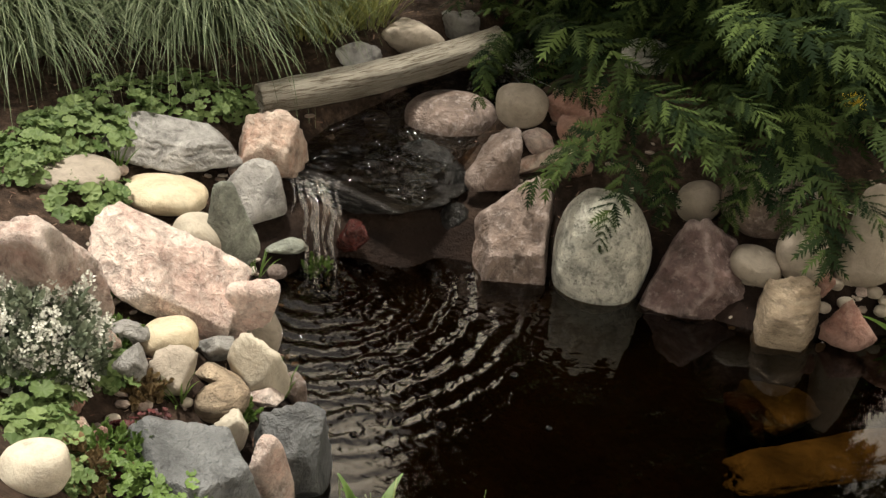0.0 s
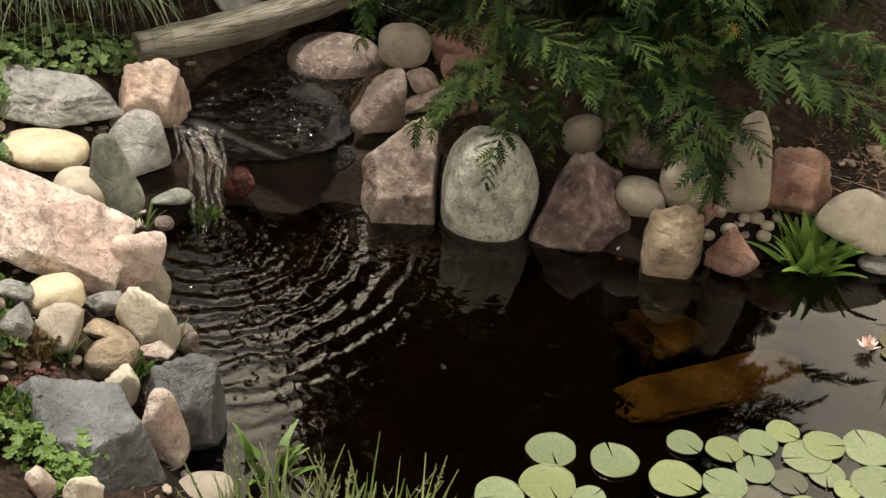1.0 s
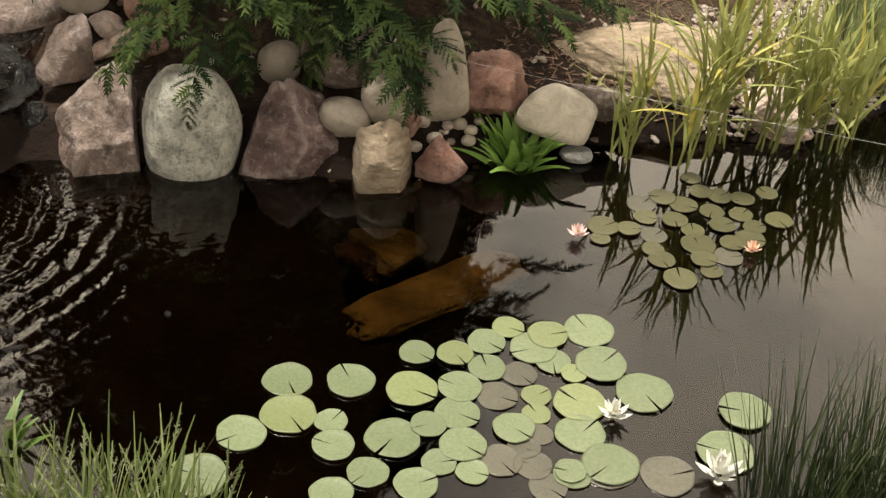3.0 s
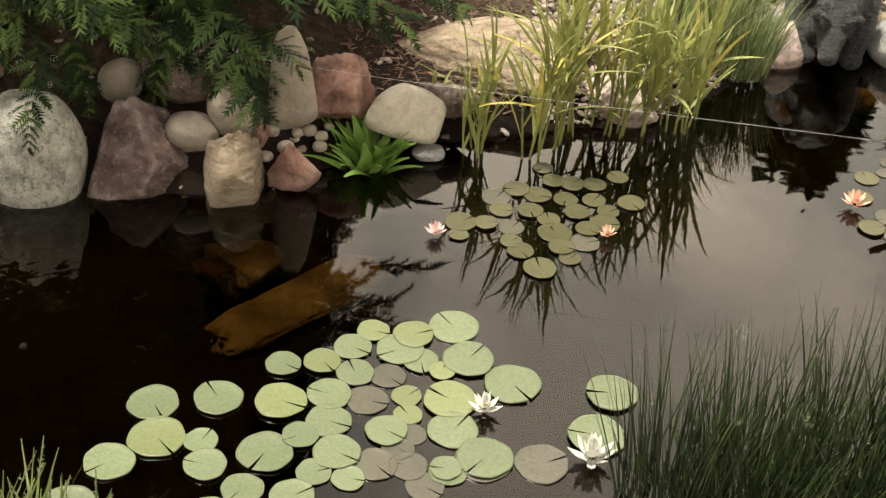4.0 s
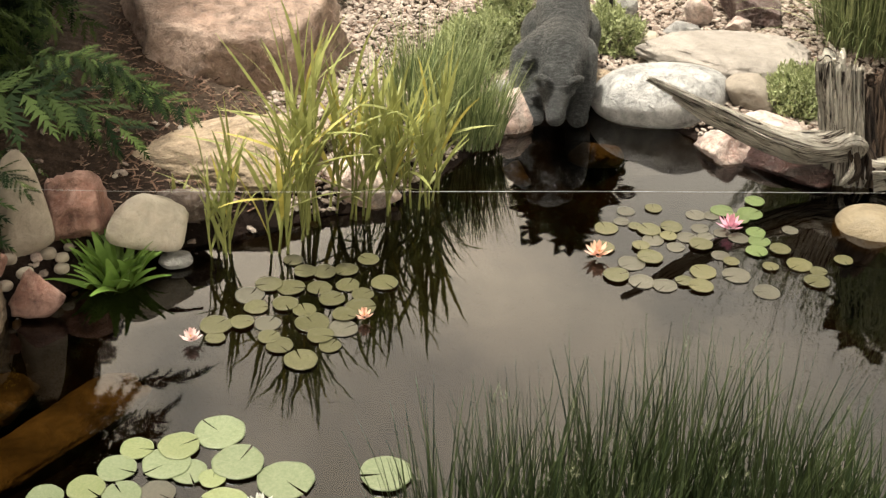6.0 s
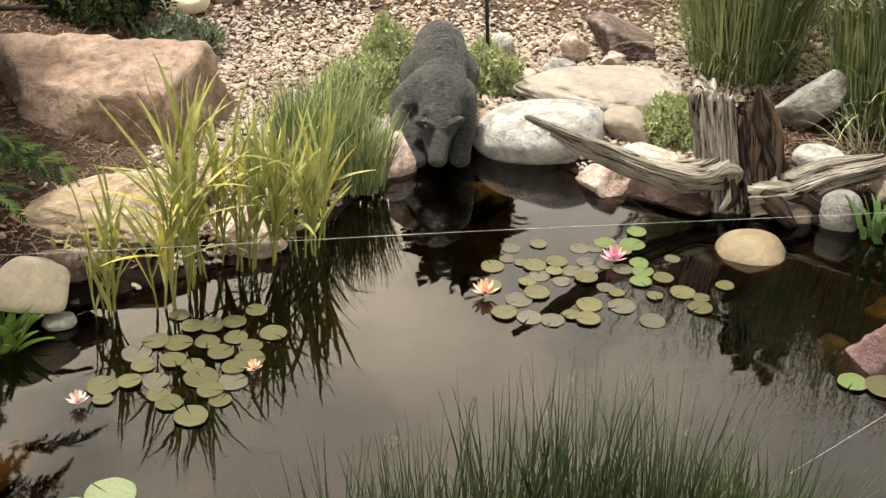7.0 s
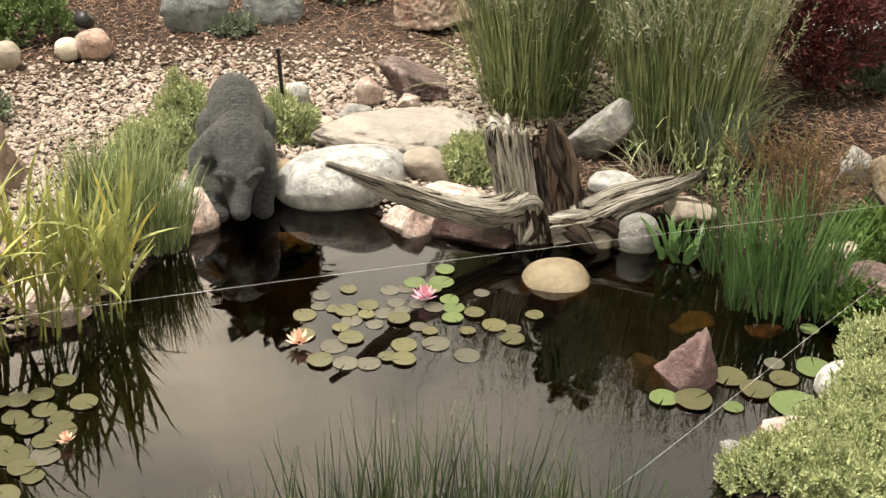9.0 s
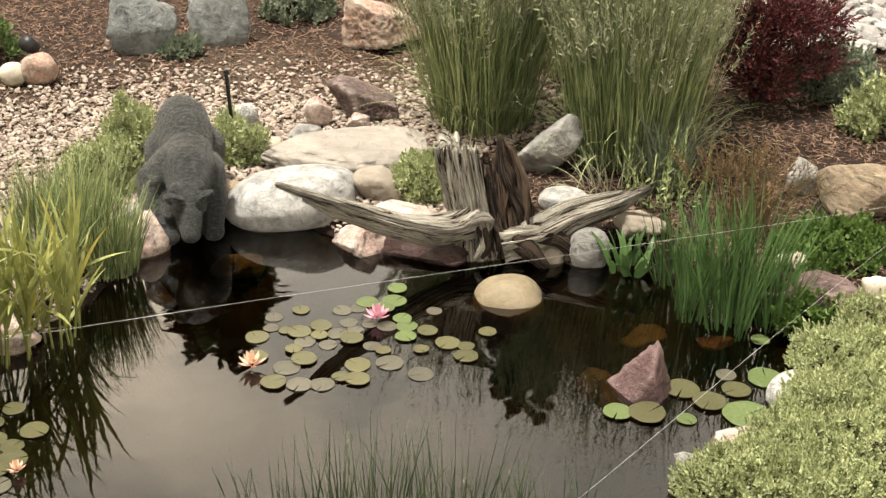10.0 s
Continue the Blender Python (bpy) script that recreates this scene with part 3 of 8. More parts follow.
def frames(at, forward, up, size):
    """Matrices that carry local y to forward and local z near up."""
    at, f, up = (np.asarray(a, float) for a in (at, forward, up))
    f = f / np.linalg.norm(f, axis=1)[:, None]
    x = np.cross(f, up)
    x /= np.maximum(np.linalg.norm(x, axis=1), 1e-6)[:, None]
    z = np.cross(x, f)
    s = np.broadcast_to(np.asarray(size, float), (len(at),))[:, None]
    m = np.zeros((len(at), 4, 4))
    m[:, :3, 0], m[:, :3, 1], m[:, :3, 2], m[:, :3, 3], m[:, 3, 3] = x * s, f * s, z * s, at, 1
    return m


def blades(rng, count, place, radius, length, width, lean, droop, flat=0.3, segments=6, spin=None):
    """Grass blades that rise from a patch round place, lean outwards and droop."""
    a = rng.uniform(0, 2 * math.pi, count)
    r = radius * np.sqrt(rng.uniform(0, 1, count))
    base = np.stack([place[0] + r * np.cos(a), place[1] + r * np.sin(a), np.full(count, place[2])], 1)
    head = a + rng.normal(0, 0.7, count)
    tilt = np.abs(rng.normal(lean, lean * 0.45, count)) * (0.35 + 0.65 * r / max(radius, 1e-6))
    size = length * rng.uniform(0.62, 1.0, count)
    wide = width * rng.uniform(0.7, 1.2, count)
    bend = droop * rng.uniform(0.4, 1.3, count)
    p, d = base.copy(), tilt.copy()
    left, mid, right = [], [], []
    roll = rng.uniform(-0.9, 0.9, count)
    for k in range(segments + 1):
        s = k / segments
        w = wide * np.clip(1.15 - s, 0.06, 1) * (0.7 + 0.6 * min(1, 3 * s)) * 0.5
        side = np.stack([-np.sin(head + roll), np.cos(head + roll), 0 * head], 1)
        left.append(p - side * w[:, None]), right.append(p + side * w[:, None])
        mid.append(p + np.stack([np.cos(head), np.sin(head), 0 * head], 1) * (w * flat)[:, None])
        step = size / segments
        p = p + np.stack([np.sin(d) * np.cos(head), np.sin(d) * np.sin(head), np.cos(d)], 1) * step[:, None]
        d = d + bend / segments * (0.4 + 1.2 * s)
    v = np.stack([np.stack(left, 1), np.stack(mid, 1), np.stack(right, 1)], 2).reshape(-1, 3)
    n = 3 * (segments + 1)
    q = []
    for k in range(segments):
        o = 3 * k
        q += [[o, o + 1, o + 4, o + 3], [o + 1, o + 2, o + 5, o + 4]]
    f = (np.array(q)[None] + (np.arange(count) * n)[:, None, None]).reshape(-1, 4)
    return v, f, p


def join(*sets):
    vs, fs, o = [], [], 0
    for v, f in sets:
        vs.append(v), fs.append(np.asarray(f) + o)
        o += len(v)
    return np.vstack(vs), np.vstack(fs)


def leaf(length=1.0, width=0.4, fold=0.15, curl=0.15):
    """A pointed leaf along local y, folded on its midrib."""
    v = np.array([(0, 0, 0), (-0.36 * width, 0.3 * length, fold * width), (0, 0.33 * length, 0), (0.36 * width, 0.3 * length, fold * width),
                  (-0.42 * width, 0.6 * length, fold * width - 0.3 * curl), (0, 0.66 * length, -0.35 * curl), (0.42 * width, 0.6 * length, fold * width - 0.3 * curl), (0, length, -curl)])
    f = np.array([(0, 2, 1, 1), (0, 3, 2, 2), (1, 2, 5, 4), (2, 3, 6, 5), (4, 5, 7, 7), (5, 6, 7, 7)])
    return v, f


def tri(f):
    """Faces as triangles (a repeated last corner marks a triangle)."""
    out = []
    for q in np.asarray(f).tolist():
        out.append(q[:3])
        if len(q) == 4 and q[3] != q[2]:
            out.append([q[0], q[2], q[3]])
    return np.array(out)


def tube(points, radii, sides=10, seed=0, ridge=0.0, wobble=0.0, cap=True):
    """A limb along points: rings of uneven section, with ridges that run along it. Returns verts, faces and a UV for each vert."""
    pts = [Vector(p) for p in points]
    fine, rad = [], []
    for i in range(len(pts) - 1):
        a, b, c, d = pts[max(i - 1, 0)], pts[i], pts[i + 1], pts[min(i + 2, len(pts) - 1)]
        n = max(3, int((c - b).length / 0.022))
        for k in range(n + (i == len(pts) - 2)):
            t = k / n
            fine.append(0.5 * ((2 * b) + (c - a) * t + (2 * a - 5 * b + 4 * c - d) * t * t + (3 * b - a - 3 * c + d) * t ** 3))
            rad.append(radii[i] * (1 - t) + radii[i + 1] * t)
    v, uv, run = [], [], 0.0
    ref = Vector((0.13, 0.21, 1)).normalized()
    for i, p in enumerate(fine):
        way = (fine[min(i + 1, len(fine) - 1)] - fine[max(i - 1, 0)]).normalized()
        if abs(way.dot(ref)) > 0.92:
            ref = Vector((1, 0.2, 0.1)).normalized()
        x = way.cross(ref).normalized()
        y = x.cross(way).normalized()
        ref = y
        if i:
            run += (p - fine[i - 1]).length
        for k in range(sides):
            a = 2 * math.pi * k / sides
            g = 1 + ridge * noise.noise((3.2 * math.cos(a) + seed, 3.2 * math.sin(a), run * 1.6)) + ridge * 0.7 * noise.noise((7 * math.cos(a) + seed, 7 * math.sin(a), run * 2.5 + 9))
            g *= 1 + wobble * noise.noise((run * 14, seed * 2.3, 1.5 * math.cos(a)))
            v.append(p + (x * math.cos(a) + y * math.sin(a)) * (rad[i] * max(g, 0.15)))
            uv.append((k / sides * 2, run * 3))
    f = []
    for i in range(len(fine) - 1):
        for k in range(sides):
            f.append((i * sides + k, i * sides + (k + 1) % sides, (i + 1) * sides + (k + 1) % sides, (i + 1) * sides + k))
    if cap:
        for ring in (0, len(fine) - 1):
            v.append(sum((Vector(q) for q in v[ring * sides:(ring + 1) * sides]), Vector()) / sides)
            uv.append((0, run * 3 if ring else 0))
            for k in range(sides):
                e = (ring * sides + k, ring * sides + (k + 1) % sides, len(v) - 1, len(v) - 1)
                f.append(e)
    return np.array([tuple(q) for q in v]), np.array(f), np.array(uv)


def limb(name, points, radii, mat, parent=None, sides=10, seed=0, ridge=0.0, wobble=0.0, label=""):
    v, f, uv = tube(points, radii, sides, seed, ridge, wobble)
    ob = mesh_object(name, v, [q[:3] if q[2] == q[3] else q for q in f.tolist()], mat, parent, label)
    layer = ob.data.uv_layers.new(name="UVMap")
    for loop in ob.data.loops:
        layer.data[loop.index].uv = uv[loop.vertex_index]
    return ob


def holder(name, place, label, category, group=""):
    ob = new(name)
    ob.location = place
    ob.empty_display_size = 0.05
    return tagged(ob, label, category, group)


def hang(ob, parent):
    """Makes ob, built in world metres, a part of parent."""
    ob.parent = parent
    ob.matrix_parent_inverse = Matrix.Translation(parent.location).inverted()
    return ob

# ---- stones of the bank beside the waterfall ----
rock("flat_stone", (-2.536, 2.398, 0.300), (0.410, 0.210, 0.075), (6, 10, 42), "table", 39, GREY, "flat grey stone at the foot of the grass")
rock("boulder", (-2.376, 2.622, 0.261), (0.210, 0.189, 0.197), (0, 0, 30), "chunk", 7, ORANGE, "orange-pink granite boulder at the end of the log")
rock("flat_stone", (-2.600, 2.075, 0.319), (0.272, 0.182, 0.053), (0, 6, 49), "round", 778, TAN, "flat tan stone half hidden by leaves")
rock("cobble", (-2.443, 2.270, 0.221), (0.226, 0.181, 0.077), (0, 8, 45), "round", 529, YELLOW, "smooth cream-yellow oblong cobble")
rock("cobble", (-2.291, 2.462, 0.198), (0.173, 0.139, 0.176), (0, 0, 40), "worn", 566, GREY, "rounded grey-brown stone beside the waterfall")
rock("leaning_stone", (-2.177, 2.235, 0.222), (0.145, 0.065, 0.303), (0, 0, 42), "worn", 114, GREEN, "grey-green slab leaning on edge")
rock("cobble", (-2.254, 2.196, 0.187), (0.158, 0.126, 0.139), (0, 18, 43), "round", 953, CREAM, "smooth cream round cobble")
rock("boulder", (-2.111, 1.536, 0.482), (0.280, 0.252, 0.351), (0, 0, 381), "boulder", 49, PINK, "large pink granite boulder, rounded and worn")
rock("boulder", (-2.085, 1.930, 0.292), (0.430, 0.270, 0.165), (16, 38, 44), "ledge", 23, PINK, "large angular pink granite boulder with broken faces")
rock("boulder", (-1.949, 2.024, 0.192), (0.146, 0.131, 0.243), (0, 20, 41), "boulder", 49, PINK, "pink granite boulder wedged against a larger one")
rock("cobble", (-1.904, 2.040, 0.128), (0.089, 0.080, 0.174), (0, 0, 40), "worn", 891, TAN, "grey-tan rounded stone at the water")
rock("cobble", (-1.975, 1.789, 0.217), (0.138, 0.110, 0.096), (0, -12, 45), "round", 888, YELLOW, "smooth pale yellow egg-shaped cobble")
rock("stone", (-2.025, 1.724, 0.251), (0.103, 0.082, 0.079), (0, 0, 47), "boulder", 277, GREY, "small grey stone on the bank")
rock("stone", (-1.928, 1.890, 0.165), (0.115, 0.104, 0.084), (0, 0, 43), "block", 601, GREY, "dark grey angular stone")
rock("boulder", (-1.798, 1.892, 0.166), (0.136, 0.109, 0.168), (0, 0, 160), "block", 73, CREAM, "cream angular stone at the water's edge")
rock("stone", (-1.870, 1.694, 0.222), (0.109, 0.088, 0.120), (0, 0, 45), "block", 743, TAN, "pale grey-pink broken stone")
rock("stone", (-1.847, 1.814, 0.155), (0.119, 0.107, 0.052), (0, 0, 42), "block", 404, SAND, "tan broken stone on the bank")
rock("cobble", (-1.778, 1.747, 0.157), (0.129, 0.104, 0.079), (0, -10, 42), "round", 991, SAND, "smooth tan oval cobble")
rock("flat_stone", (-1.756, 1.867, 0.115), (0.094, 0.075, 0.046), (0, 0, 40), "slab", 373, PINK, "thin flat pinkish stone at the water")
rock("flat_stone", (-1.770, 1.983, 0.048), (0.074, 0.059, 0.091), (0, 0, 39), "slab", 612, BROWN, "thin flat brown stone at the water")
rock("boulder", (-1.615, 1.464, 0.190), (0.345, 0.280, 0.205), (0, 6, 44), "table", 106, BASALT, "large dark basalt boulder with a flat worn top")
rock("boulder", (-1.593, 1.761, 0.101), (0.190, 0.165, 0.248), (0, 0, 40), "chunk", 135, BASALT, "dark grey basalt boulder standing in the water")
rock("stone", (-1.572, 1.671, 0.107), (0.100, 0.090, 0.234), (0, 0, 40), "worn", 4, PINK, "pale pink granite stone between dark ones")
rock("cobble", (-1.684, 1.148, 0.420), (0.132, 0.106, 0.102), (0, 0, 52), "round", 184, CREAM, "pale grey round cobble among leaves")
rock("stone", (-2.013, 1.635, 0.283), (0.064, 0.051, 0.072), (0, 0, 48), "boulder", 146, PINK, "small pinkish stone on the bank")
rock("stone", (-1.703, 1.688, 0.152), (0.081, 0.056, 0.106), (0, 0, 42), "boulder", 729, CREAM, "small cream stone on the bank")
rock("stone", (-1.941, 1.616, 0.255), (0.102, 0.081, 0.085), (0, 0, 47), "boulder", 978, GREY, "small grey stone on the bank")
rock("stone", (-1.906, 1.419, 0.297), (0.076, 0.061, 0.070), (0, 0, 50), "boulder", 63, RED, "small rust-brown stone among leaves")
rock("stone", (-1.834, 1.370, 0.290), (0.068, 0.055, 0.071), (0, 0, 50), "boulder", 800, ORANGE, "small orange-tan stone among leaves")
rock("stone", (-1.693, 1.422, 0.203), (0.041, 0.033, 0.048), (0, 0, 46), "boulder", 827, TAN, "small tan stone on the bank")
rock("stone", (-1.795, 1.400, 0.259), (0.037, 0.029, 0.078), (0, 0, 49), "boulder", 405, RED, "small red-brown stone on the bank")
rock("cobble", (-1.441, 1.634, 0.019), (0.130, 0.103, 0.054), (0, 0, 39), "round", 959, TAN, "rounded grey-tan cobble at the water's edge")
rock("stone", (-1.551, 1.291, 0.259), (0.058, 0.047, 0.079), (0, 0, 47), "boulder", 737, PINK, "small pink stone on the bank")
rock("stone", (-1.506, 1.350, 0.216), (0.081, 0.065, 0.094), (0, 0, 45), "block", 414, CREAM, "small cream angular stone")
rock("pebble", (-1.873, 1.679, 0.185), (0.035, 0.028, 0.025), (0, 0, 45), "round", 103, TAN, "small loose pebble on the bank", "loose pebbles on the bank")
rock("pebble", (-1.869, 1.597, 0.198), (0.039, 0.032, 0.028), (0, 0, 46), "round", 113, PINK, "small loose pebble on the bank", "loose pebbles on the bank")
rock("pebble", (-1.833, 1.690, 0.163), (0.030, 0.024, 0.021), (0, 0, 44), "round", 599, CREAM, "small loose pebble on the bank", "loose pebbles on the bank")
rock("pebble", (-2.563, 2.225, 0.273), (0.040, 0.032, 0.030), (0, 0, 47), "round", 420, PINK, "small loose pebble on the bank", "loose pebbles on the bank")
rock("pebble", (-2.523, 2.164, 0.261), (0.036, 0.029, 0.027), (0, 0, 47), "round", 740, TAN, "small loose pebble on the bank", "loose pebbles on the bank")
rock("pebble", (-2.511, 2.207, 0.247), (0.034, 0.027, 0.025), (0, 0, 46), "round", 929, CREAM, "small loose pebble on the bank", "loose pebbles on the bank")
rock("pebble", (-2.419, 2.530, 0.197), (0.052, 0.041, 0.039), (0, 0, 41), "round", 858, PINK, "small loose pebble on the bank", "loose pebbles on the bank")
rock("pebble", (-2.155, 2.388, 0.030), (0.056, 0.045, 0.041), (0, 0, 39), "round", 697, BROWN, "small loose pebble on the bank", "loose pebbles on the bank")
rock("pebble", (-2.139, 2.339, 0.015), (0.043, 0.035, 0.032), (0, 0, 40), "round", 938, TAN, "small loose pebble on the bank", "loose pebbles on the bank")
rock("pebble", (-2.419, 2.579, 0.196), (0.039, 0.031, 0.029), (0, 0, 41), "round", 868, RED, "small loose pebble on the bank", "loose pebbles on the bank")
rock("pebble", (-1.860, 1.392, 0.270), (0.037, 0.030, 0.026), (0, 0, 50), "round", 755, TAN, "small loose pebble on the bank", "loose pebbles on the bank")
rock("pebble", (-1.862, 1.500, 0.220), (0.034, 0.027, 0.024), (0, 0, 48), "round", 79, CREAM, "small loose pebble on the bank", "loose pebbles on the bank")
rock("pebble", (-1.652, 1.463, 0.167), (0.042, 0.033, 0.028), (0, 0, 45), "round", 454, ORANGE, "small loose pebble on the bank", "loose pebbles on the bank")
rock("pebble", (-1.816, 1.575, 0.176), (0.032, 0.025, 0.022), (0, 0, 46), "round", 773, RED, "small loose pebble on the bank", "loose pebbles on the bank")
rock("pebble", (-1.688, 1.303, 0.267), (0.033, 0.026, 0.023), (0, 0, 49), "round", 476, TAN, "small loose pebble on the bank", "loose pebbles on the bank")

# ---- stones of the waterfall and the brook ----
rock("waterfall_lip", (-2.134, 2.793, 0.140), (0.560, 0.350, 0.080), (0, 0, 30), "slab", 11, WET_SHADE, "dark wet slab over which the brook falls")
rock("wet_rock", (-2.056, 2.945, 0.127), (0.247, 0.198, 0.197), (0, 0, 32), "block", 5, WET_SHADE, "dark wet rock beside the waterfall")
rock("wet_rock", (-2.150, 2.800, 0.062), (0.195, 0.117, 0.168), (0, 0, 35), "boulder", 8, WET_SHADE, "wet rock behind the falling water, coloured for shade")
rock("wet_rock", (-2.065, 2.615, 0.075), (0.095, 0.065, 0.120), (0, 0, 35), "boulder", 8, SHADED_RED, "wet red stone under the fall, darkened for deep shade")
rock("wet_rock", (-1.960, 2.930, 0.055), (0.230, 0.115, 0.267), (0, 0, 32), "block", 9, WET_SHADE, "wet rock in the hollow under the fall, coloured for shade")
rock("wet_rock", (-1.898, 2.870, 0.071), (0.099, 0.079, 0.129), (0, 0, 31), "boulder", 667, WET_SHADE, "small dark wet stone")
rock("mossy_rock", (-2.185, 2.467, 0.066), (0.119, 0.095, 0.040), (0, 0, 39), "slab", 215, GREEN, "flat mossy stone beside the fall")
rock("wet_rock", (-2.044, 2.689, -0.091), (0.199, 0.159, 0.162), (0, 0, 35), "boulder", 955, WET_BROWN, "brown mossy stone under water at the fall")
rock("boulder", (-2.134, 3.211, 0.186), (0.298, 0.238, 0.184), (0, 0, 31), "round", 367, BROWN, "smooth grey-brown boulder beside the brook")
rock("cobble", (-1.894, 3.217, 0.315), (0.160, 0.128, 0.130), (0, 0, 28), "round", 813, TAN, "rounded pale grey-tan cobble")
rock("stone", (-1.850, 3.001, 0.236), (0.161, 0.129, 0.198), (0, 0, 29), "boulder", 753, BROWN, "dark brown-grey stone with worn edges")
rock("stone", (-1.807, 3.182, 0.241), (0.106, 0.085, 0.075), (0, 0, 27), "boulder", 912, PINK, "small pink stone on the bank")
rock("flat_stone", (-1.770, 3.142, 0.199), (0.228, 0.080, 0.060), (0, -25, 27), "slab", 441, ORANGE, "long thin brown stone lying aslant")
rock("flat_stone", (-1.667, 3.151, 0.214), (0.119, 0.048, 0.079), (0, -15, 25), "slab", 950, RED, "thin reddish stone lying aslant")
rock("flat_stone", (-1.766, 3.328, 0.321), (0.197, 0.177, 0.107), (0, 0, 26), "slab", 544, RED, "flat reddish stone under the branches")
rock("stone", (-1.704, 3.244, 0.276), (0.143, 0.114, 0.102), (0, 0, 25), "boulder", 258, RED, "reddish-brown stone under the branches")
rock("stone", (-2.126, 3.750, 0.178), (0.106, 0.085, 0.123), (0, 0, 27), "block", 319, RED, "dark red stone beside the brook")
rock("stone", (-2.169, 3.675, 0.211), (0.096, 0.077, 0.123), (0, 0, 28), "boulder", 923, WHITE, "small white stone on the bank")
rock("stone", (-2.424, 3.108, 0.355), (0.148, 0.118, 0.085), (0, 0, 36), "boulder", 741, GREY, "grey stone behind the log")
rock("stone", (-2.375, 3.334, 0.353), (0.209, 0.167, 0.120), (0, 0, 33), "boulder", 23, TAN, "tan stone behind the log")
rock("stone", (-2.316, 3.517, 0.357), (0.130, 0.104, 0.102), (0, 0, 31), "boulder", 308, GREY, "grey stone behind the log")
rock("stone", (-2.185, 3.905, 0.301), (0.128, 0.102, 0.096), (0, 0, 27), "boulder", 286, WHITE, "white stone behind the log")
rock("cobble", (-2.092, 4.106, 0.175), (0.122, 0.098, 0.088), (0, 0, 25), "round", 419, CREAM, "pale cobble under the branches")
rock("cobble", (-1.695, 3.629, 0.398), (0.159, 0.127, 0.102), (0, 0, 23), "round", 309, WHITE, "pale cobble in the shade under the branches")
rock("wet_rock", (-2.351, 3.107, 0.151), (0.089, 0.071, 0.080), (0, 0, 35), "round", 471, ALGAE, "yellow-brown wet stone in the brook")
rock("wet_rock", (-2.281, 3.058, 0.130), (0.141, 0.094, 0.026), (0, 0, 34), "slab", 14, WET_BROWN, "flat wet stone in the brook")
rock("wet_rock", (-2.371, 2.866, 0.144), (0.095, 0.076, 0.111), (0, 0, 37), "boulder", 441, WET_BROWN, "brown wet stone in the brook")

# ---- stones of the far shore ----
rock("boulder", (-1.735, 2.915, 0.040), (0.300, 0.320, 0.380), (0, 0, 27), "ledge", 94, BROWN, "blocky brown-pink boulder at the water")
rock("boulder", (-1.450, 2.955, 0.090), (0.275, 0.250, 0.400), (0, 0, 24), "round", 210, SPECKLED, "large egg-shaped speckled granite boulder standing in the water")
rock("boulder", (-1.185, 3.065, 0.075), (0.365, 0.260, 0.350), (0, 0, 22), "wedge", 209, PURPLE, "angular purple-brown quartzite boulder at the water")
rock("cobble", (-1.285, 3.195, 0.219), (0.127, 0.101, 0.129), (0, 0, 19), "round", 290, TAN, "rounded grey-tan cobble on the bank")
rock("cobble", (-1.118, 3.233, 0.270), (0.230, 0.184, 0.218), (0, 0, 17), "round", 10, BROWN, "smooth brown cobble under the branches")
rock("cobble", (-1.060, 3.110, 0.140), (0.150, 0.121, 0.095), (0, 10, 16), "round", 312, TAN, "smooth grey oval cobble")
rock("cobble", (-0.952, 3.164, 0.189), (0.144, 0.115, 0.176), (0, -20, 14), "round", 818, TAN, "rounded tan cobble on the bank")
rock("boulder", (-0.930, 3.050, 0.050), (0.195, 0.170, 0.260), (0, 0, 17), "chunk", 196, SAND, "tan sandstone boulder at the water")
rock("stone", (-0.772, 3.106, 0.054), (0.136, 0.095, 0.137), (0, 20, 12), "block", 637, RED, "small reddish stone at the water")
rock("stone", (-0.889, 3.154, 0.130), (0.079, 0.063, 0.087), (0, 0, 14), "boulder", 309, RED, "small reddish-brown stone on the bank")
rock("leaning_stone", (-0.811, 3.249, 0.254), (0.139, 0.069, 0.336), (0, 0, 14), "worn", 359, TAN, "long grey stone leaning on the bank")
rock("boulder", (-0.706, 3.372, 0.187), (0.205, 0.159, 0.196), (0, 0, 5), "chunk", 78, RED, "angular red sandstone boulder")
rock("boulder", (-0.513, 3.394, 0.115), (0.225, 0.180, 0.172), (0, 15, 8), "worn", 389, CREAM, "smooth cream boulder at the water")
rock("boulder", (-0.320, 3.790, 0.115), (0.720, 0.400, 0.190), (0, 0, 6), "slab", 66, SAND, "broad tan sandstone boulder with layered edges")
rock("boulder", (-0.330, 4.420, 0.185), (0.900, 0.500, 0.480), (0, 0, 4), "bench", 199, ROSE, "large flat-topped pink sandstone boulder")
rock("flat_stone", (-0.405, 3.502, 0.111), (0.183, 0.146, 0.101), (0, 0, 6), "slab", 556, BROWN, "flat brown stone behind the reeds")
rock("boulder", (0.105, 3.760, 0.040), (0.250, 0.196, 0.150), (0, 0, -1), "boulder", 347, PINK, "pale pink stone behind the reeds")
rock("cobble", (-0.434, 3.352, 0.014), (0.098, 0.078, 0.035), (0, 0, 7), "round", 671, GREY, "small grey cobble at the water")
rock("stone", (-0.362, 3.505, 0.109), (0.107, 0.086, 0.103), (0, 0, 4), "boulder", 640, TAN, "tan stone behind the reeds")
rock("pebble", (-0.861, 3.207, 0.110), (0.045, 0.036, 0.033), (0, 0, 14), "round", 490, TAN, "small pebble among the shore stones", "pebbles on the far shore")
rock("pebble", (-0.817, 3.183, 0.079), (0.048, 0.038, 0.035), (0, 0, 13), "round", 23, CREAM, "small pebble among the shore stones", "pebbles on the far shore")
